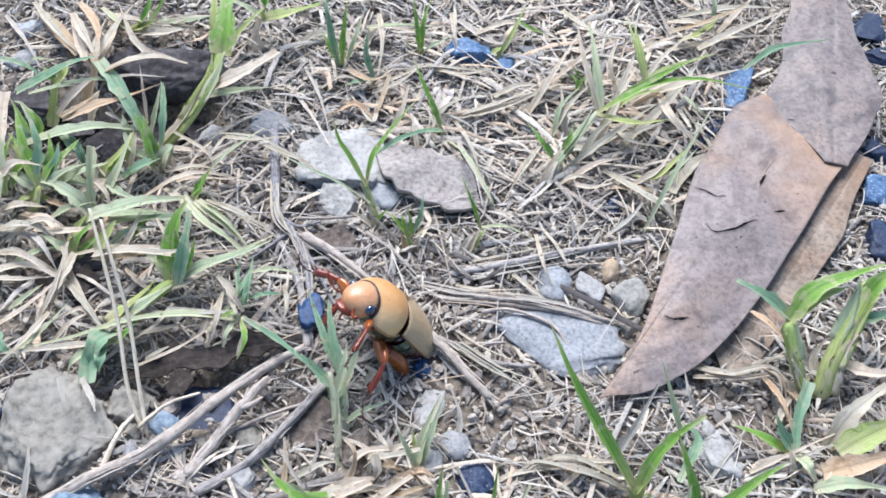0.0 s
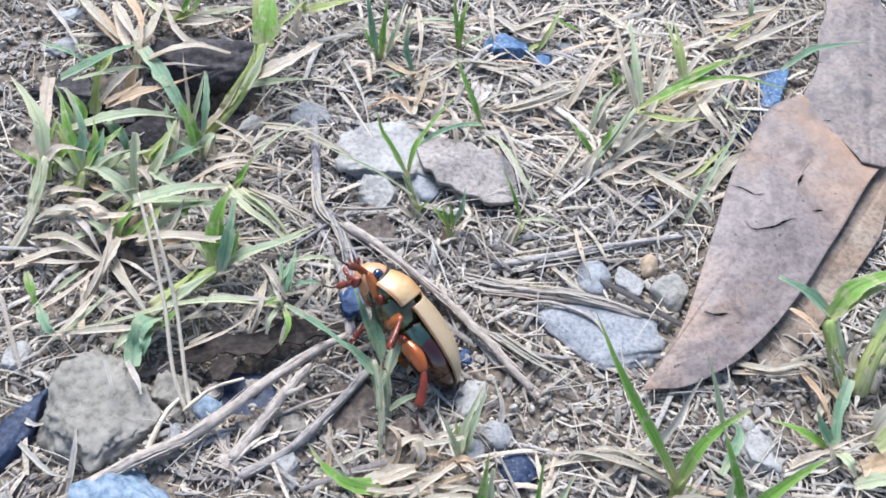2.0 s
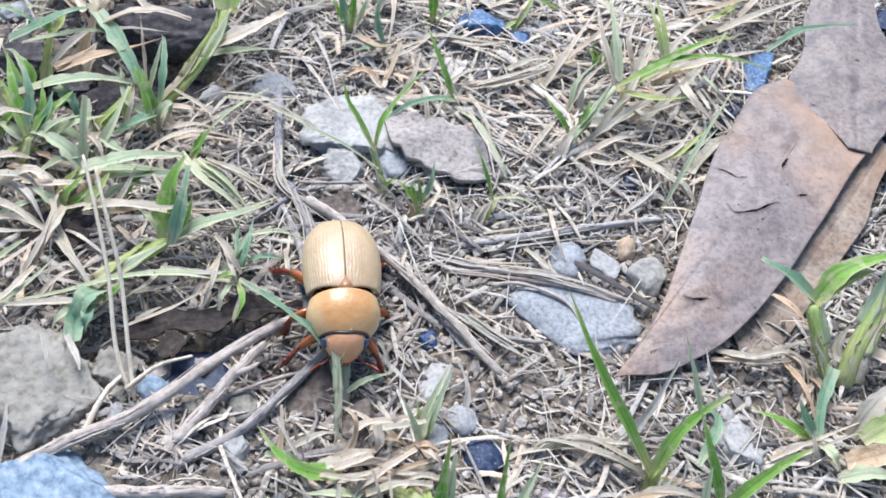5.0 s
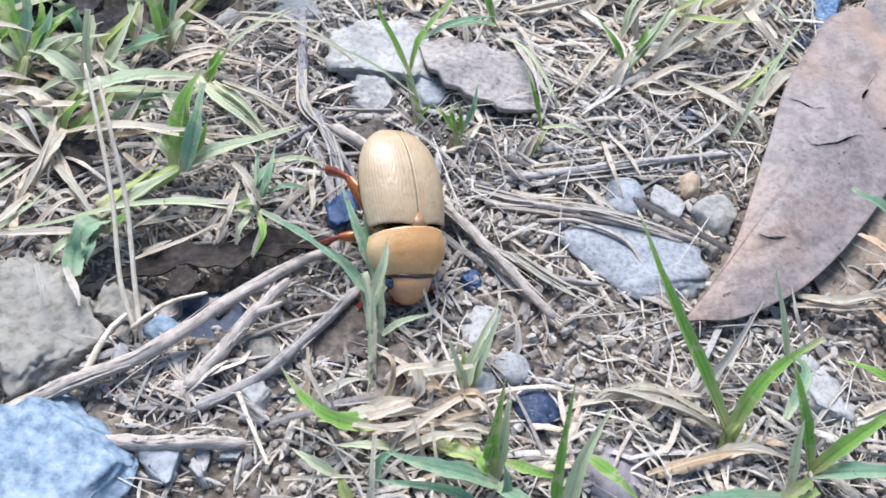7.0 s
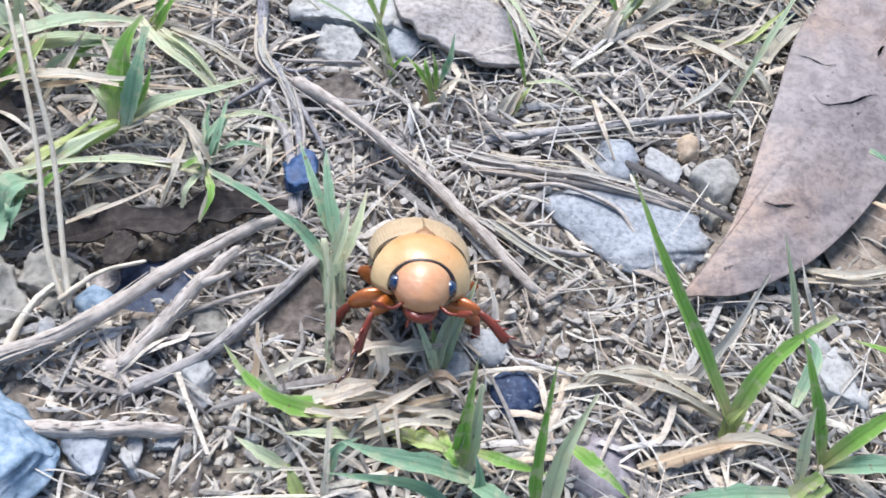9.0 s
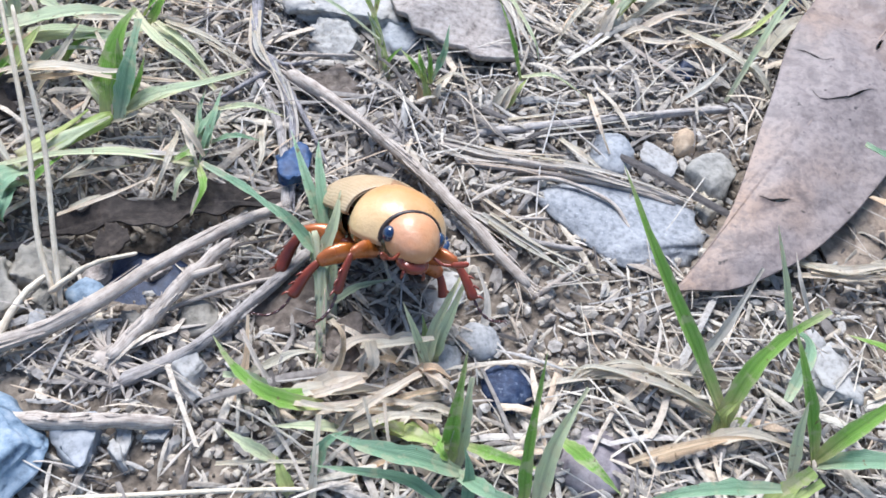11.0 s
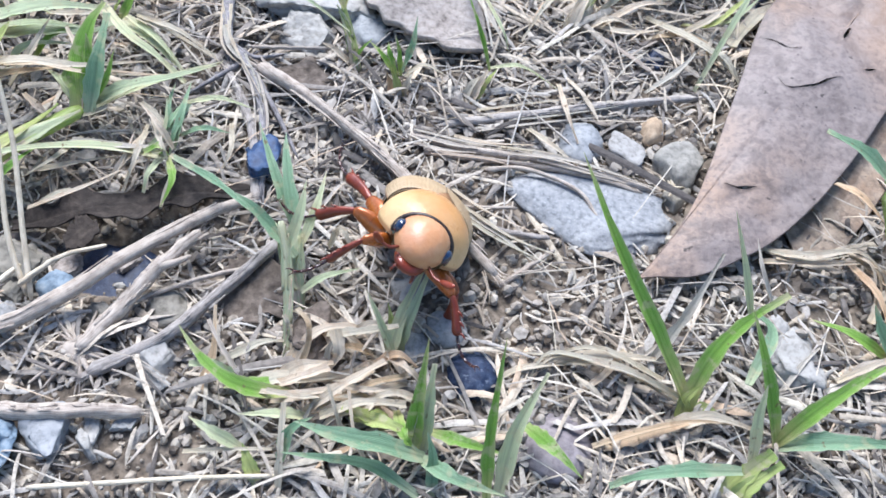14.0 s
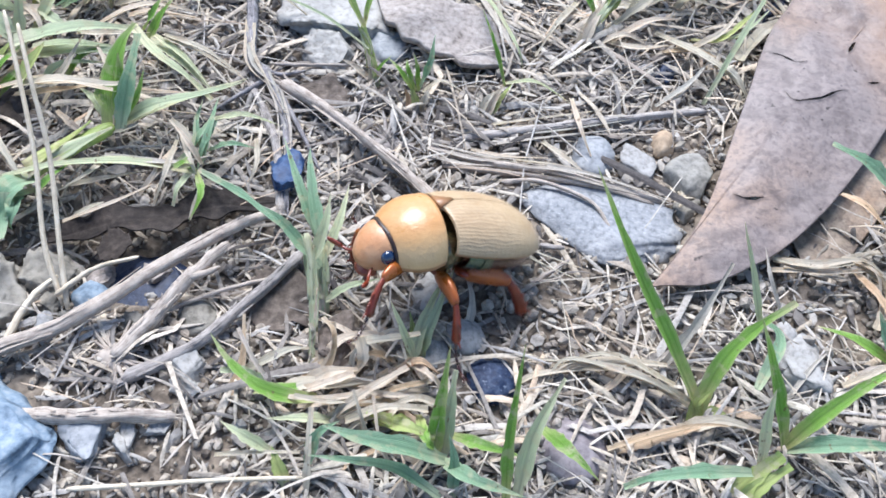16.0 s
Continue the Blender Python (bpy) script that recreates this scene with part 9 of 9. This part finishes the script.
def scatter():
    rng = random.Random(11)
    straws, fine, grit, coarse = [], [], [], []

    def spot():
        while True:
            x, y = rng.uniform(-128, 132), rng.uniform(-76, 124)
            if not covered(x, y) and not hollow(x, y):
                return x, y

    def straw_density(x, y):
        d = 0.55 + 0.55 * noise.noise(Vector((x / 24, y / 24, 9.2)))
        d += 0.30 * math.exp(-((x - 20) ** 2 / 2400 + (y - 40) ** 2 / 1300))
        d += 0.25 * math.exp(-((x - 30) ** 2 / 1500 + (y + 42) ** 2 / 300))
        d -= 0.35 * math.exp(-((x - 46) ** 2 / 160 + (y - 10) ** 2 / 160))
        d -= 0.4 * math.exp(-((x + 62) ** 2 / 700 + (y - 70) ** 2 / 500))
        d -= 0.30 * math.exp(-((x - 20) ** 2 / 200 + (y + 22) ** 2 / 120))
        return d
    while len(straws) < 4200:
        x, y = spot()
        if rng.random() > straw_density(x, y) or rng.random() < bare(x, y):
            continue
        ln = min(30, 4 + rng.expovariate(1 / 5.5))
        straws.append(sliver(rng, x, y, ln, rng.choice((0.25, 0.3, 0.4, 0.5, 0.65, 0.85, 1.1)), rng.gauss(-0.1, 1.0), abs(rng.gauss(0, 0.7)), 0.03))
    while len(fine) < 14500:
        x, y = spot()
        if rng.random() > straw_density(x, y) + 0.15 or rng.random() < 0.75 * bare(x, y):
            continue
        fine.append(sliver(rng, x, y, rng.uniform(1.5, 7), rng.uniform(0.18, 0.7), rng.uniform(0, 6.3), abs(rng.gauss(0, 0.5)), 0.05))
    for _ in range(29000):
        x, y = rng.uniform(-128, 132), rng.uniform(-76, 124)
        if hollow(x, y) and rng.random() < 0.8:
            continue
        grit.append(crumb(rng, x, y, rng.choice((0.3, 0.4, 0.5, 0.7, 0.9)) * rng.uniform(0.7, 1.3)))
    for _ in range(2400):
        x, y = spot()
        coarse.append(crumb(rng, x, y, rng.choice((0.45, 0.55, 0.7, 0.9, 1.3)) * rng.uniform(0.8, 1.1), 0.15))
    flakes = [flake(rng, *spot(), rng.choice((0.3, 0.4, 0.55, 0.7, 0.95))) for _ in range(3600)]
    litter("bark_flakes", FLAKES, "torn grey and brown bark and leaf scraps", "litter", flakes)
    clods = []
    for _ in range(450):
        x, y = spot()
        for _ in range(rng.randint(3, 9)):
            clods.append(crumb(rng, x + rng.gauss(0, 1.3), y + rng.gauss(0, 1.3), rng.uniform(0.4, 1.2), rng.uniform(0.3, 1.6)))
    litter("soil_clods", CLODS, "crumbly pale brown soil clods", "soil", clods)
    mat = []
    for cx, cy, sx, sy, count, lean in MATS:
        for _ in range(count):
            x, y = rng.gauss(cx, sx), rng.gauss(cy, sy)
            if covered(x, y) or hollow(x, y) or rng.random() < bare(x, y):
                continue
            mat.append(sliver(rng, x, y, rng.uniform(4, 17), rng.choice((0.25, 0.35, 0.45, 0.6, 0.8, 1.0, 1.25)), rng.gauss(lean, 1.0), rng.uniform(0.3, 2.2), 0.03, 7))
    for _ in range(1100):
        x, y = spot()
        if rng.random() > straw_density(x, y) + 0.25:
            continue
        mat.append(sliver(rng, x, y, rng.uniform(6, 20), rng.uniform(0.13, 0.26), rng.gauss(0, 1.1), rng.uniform(0.6, 2.4), 0.04, 7))
    litter("dry_grass_mat", MAT_STRAW, "long pale dry grass strands lying loosely", "dry grass", mat)
    litter("straw_litter", STRAW, "matted dry grass straws, beige to grey, on the soil", "litter", straws)
    litter("chaff", STRAW, "fine broken chaff and bark bits on the soil", "litter", fine)
    litter("grit", GRIT, "loose soil grit and crumbs", "grit", grit)
    litter("gravel", GRIT, "small loose gravel grains in the soil", "gravel", coarse)


scatter()


# ---- what moves ----
def motions():
    walk(beetle, [
        (0.00, pose(-0.00023, -0.00963, 0.00861, 20.9, -65.6, -166.2)),
        (0.50, pose(-0.00337, -0.01043, 0.00827, 65.4, -70.1, 154.6)),
        (1.00, pose(-0.00549, -0.01213, 0.00960, 70.6, -60.8, 172.0)),
        (1.50, pose(-0.00277, -0.01322, 0.00919, 97.5, -35.8, 115.0)),
        (2.00, pose(-0.00477, -0.01351, 0.00955, 88.0, -28.9, 135.2)),
        (2.50, pose(-0.00650, -0.01131, 0.00900, 63.9, -39.9, 166.2)),
        (3.00, pose(-0.00970, -0.01288, 0.00943, 30.9, -29.1, -130.4)),
        (3.50, pose(-0.00994, -0.01173, 0.00952, 10.5, -45.3, -90.6)),
        (3.70, pose(-0.00859, -0.01055, 0.00933, 10.6, -30.8, -95.8)),
        (5.80, pose(-0.01027, -0.01328, 0.01001, -7.4, 0.4, -65.9)),
        (6.00, pose(-0.00866, -0.01202, 0.00940, -13.7, -4.1, -63.2)),
        (6.50, pose(-0.00431, -0.00992, 0.00893, -67.0, -21.4, -69.5)),
        (7.00, pose(-0.00562, -0.01104, 0.00931, -21.0, 16.9, -75.1)),
        (7.50, pose(-0.00553, -0.01577, 0.01124, -17.9, 11.2, -68.6)),
        (7.70, pose(-0.00148, -0.01579, 0.00984, -18.2, 4.6, -60.8)),
        (7.85, pose(-0.00016, -0.01958, 0.00863, -53.4, 1.2, -63.1)),
        (8.00, pose(0.00115, -0.02337, 0.00743, -88.4, -2.9, -63.1)),
        (8.50, pose(0.00169, -0.02473, 0.00780, -83.1, 1.8, -59.6)),
        (8.75, pose(0.00287, -0.02363, 0.00827, -43.2, -20.4, -66.4)),
        (9.00, pose(0.00324, -0.02362, 0.00771, -4.4, -43.9, -84.3)),
        (9.20, pose(0.00043, -0.02097, 0.00928, 10.1, -52.8, -96.8)),
        (11.30, pose(-0.00101, -0.01849, 0.00988, -29.9, -41.1, -53.5)),
        (11.50, pose(-0.00018, -0.01749, 0.00871, -18.4, -40.1, -61.0)),
        (12.00, pose(-0.00377, -0.01880, 0.00985, -11.4, -34.5, -42.1)),
        (12.30, pose(-0.00014, -0.01363, 0.00792, -34.0, -36.1, -20.9)),
        (12.40, pose(0.00361, -0.02032, 0.00777, -82.8, -15.9, 8.0)),
        (12.50, pose(0.00736, -0.02701, 0.00763, -118.4, 16.3, 14.1)),
        (12.80, pose(0.00537, -0.02551, 0.00710, -117.8, 19.7, 7.6)),
        (13.00, pose(0.00214, -0.02055, 0.00571, -103.6, -6.3, -3.9)),
        (13.50, pose(0.00530, -0.01961, 0.00902, -50.1, -31.1, -53.4)),
        (14.00, pose(0.00935, -0.01991, 0.00907, -29.9, -44.9, -88.3)),
        (14.50, pose(0.00989, -0.02238, 0.00915, -0.5, -70.1, -129.9)),
        (15.00, pose(0.01037, -0.02467, 0.00822, 39.6, -63.7, -181.8)),
        (15.50, pose(0.01205, -0.02479, 0.00882, 56.9, -65.2, 161.4)),
        (16.00, pose(0.00953, -0.02173, 0.01253, 20.3, -24.7, -155.7)),
    ])
    # nod of the fore body on its hinge, in degrees
    walk(forebody, [(t, pose(0.0038, 0, 0, 0, a, 0)) for t, a in (
        (0.0, 10.2), (0.5, 8.4), (1.0, 18.6), (1.5, 3.7), (2.0, 10.2), (2.5, 9.2), (3.0, 16.1), (3.5, 8.4), (3.7, 12.3), (5.8, 10.2), (6.0, 12.0), (6.5, 13.9), (7.0, 9.7), (7.5, 14.2), (7.7, 11.5), (8.0, -3.0), (8.5, -7.6), (9.0, 3.5), (9.2, 9.8), (11.3, 7.1), (11.5, -2.0), (12.0, 11.3), (12.3, 5.0), (12.5, -0.7), (12.8, -2.7), (13.0, 9.6), (13.5, 9.8), (14.0, 5.1), (14.5, 5.5), (15.0, 21.0), (15.5, 14.1), (16.0, 19.6),
    )])
    # legs paddle round their rest directions: compass angle and lift of the femur
    rest = {"front_leg": (46, -14), "middle_leg": (92, -16), "hind_leg": (136, -12)}
    folds = [(0, 0.5), (1.2, 0.9), (2.3, 0.8), (3.2, 0.2), (7.6, 0.1), (8.1, 0.9), (8.6, 0.8), (9.0, 0.2), (12.2, 0.1), (12.45, 1.0), (12.9, 1.0), (13.4, 0.4), (14.5, 0.8), (15.6, 0.8), (16.0, 0.4)]
    # legs held on purpose: seconds, how firmly, compass angle, lift, straightening of the knee
    held = {
        5: [(11.0, 0, 150, 0, 40), (11.4, 1, 150, 0, 45), (12.2, 1, 155, 5, 45), (12.5, 1, 168, 4, 58), (13.0, 1, 165, 4, 58), (13.5, 1, 140, 12, 58), (14.4, 1, 135, 15, 55), (14.8, 0, 135, 10, 40)],
        4: [(14.5, 0, 100, -50, 30), (15.0, 1, 95, -62, 45), (15.6, 1, 95, -60, 45), (15.9, 0, 110, -30, 10)],
        3: [(6.2, 0, 95, 0, 10), (6.5, 1, 88, 10, 30), (6.8, 0, 95, 0, 10)],
        1: [(12.3, 0, 60, 0, 10), (12.5, 1, 70, -30, 25), (13.0, 1, 62, -25, 20), (13.3, 0, 50, 0, 0)],
    }
    for n, (leg, kind, s, hip, lower, knee) in enumerate(beetle_legs):
        az, lift = rest[kind]
        keys = held.get(n, [(0, 0, 0, 0, 0), (16, 0, 0, 0, 0)])
        rows, bends = [], []
        for k in range(65):
            t = k * 0.25
            fold = float(np.interp(t, [p for p, _ in folds], [v for _, v in folds]))
            a = az + 15 * math.sin(2.3 * t + n * 2.1) + 8 * math.sin(5.1 * t + n) + fold * (14 if kind == "hind_leg" else -10)
            b = lift + 12 * math.sin(2.9 * t + n * 1.3 + 0.8) + 20 * fold
            e = 14 + 18 * math.sin(3.7 * t + n * 1.7) - 12 * fold
            firm, ha, hb, he = [float(np.interp(t, [q[0] for q in keys], [q[i] for q in keys])) for i in (1, 2, 3, 4)]
            a, b, e = a + (ha - a) * firm, b + (hb - b) * firm, e + (he - e) * firm
            turn = pose(0, 0, 0, 0, 0, s * a) @ pose(0, 0, 0, 0, -b, 0) @ pose(0, 0, 0, s * 35 * fold * (1 - firm), 0, 0)
            rows.append((t, Matrix.Translation(Vector(hip) * MM) @ turn))
            bends.append((t, Matrix.Translation(knee) @ pose(0, 0, 0, 0, -e, 0) @ Matrix.Translation(-knee)))
        walk(leg, rows)
        for piece in lower:
            walk(piece, bends)


motions()
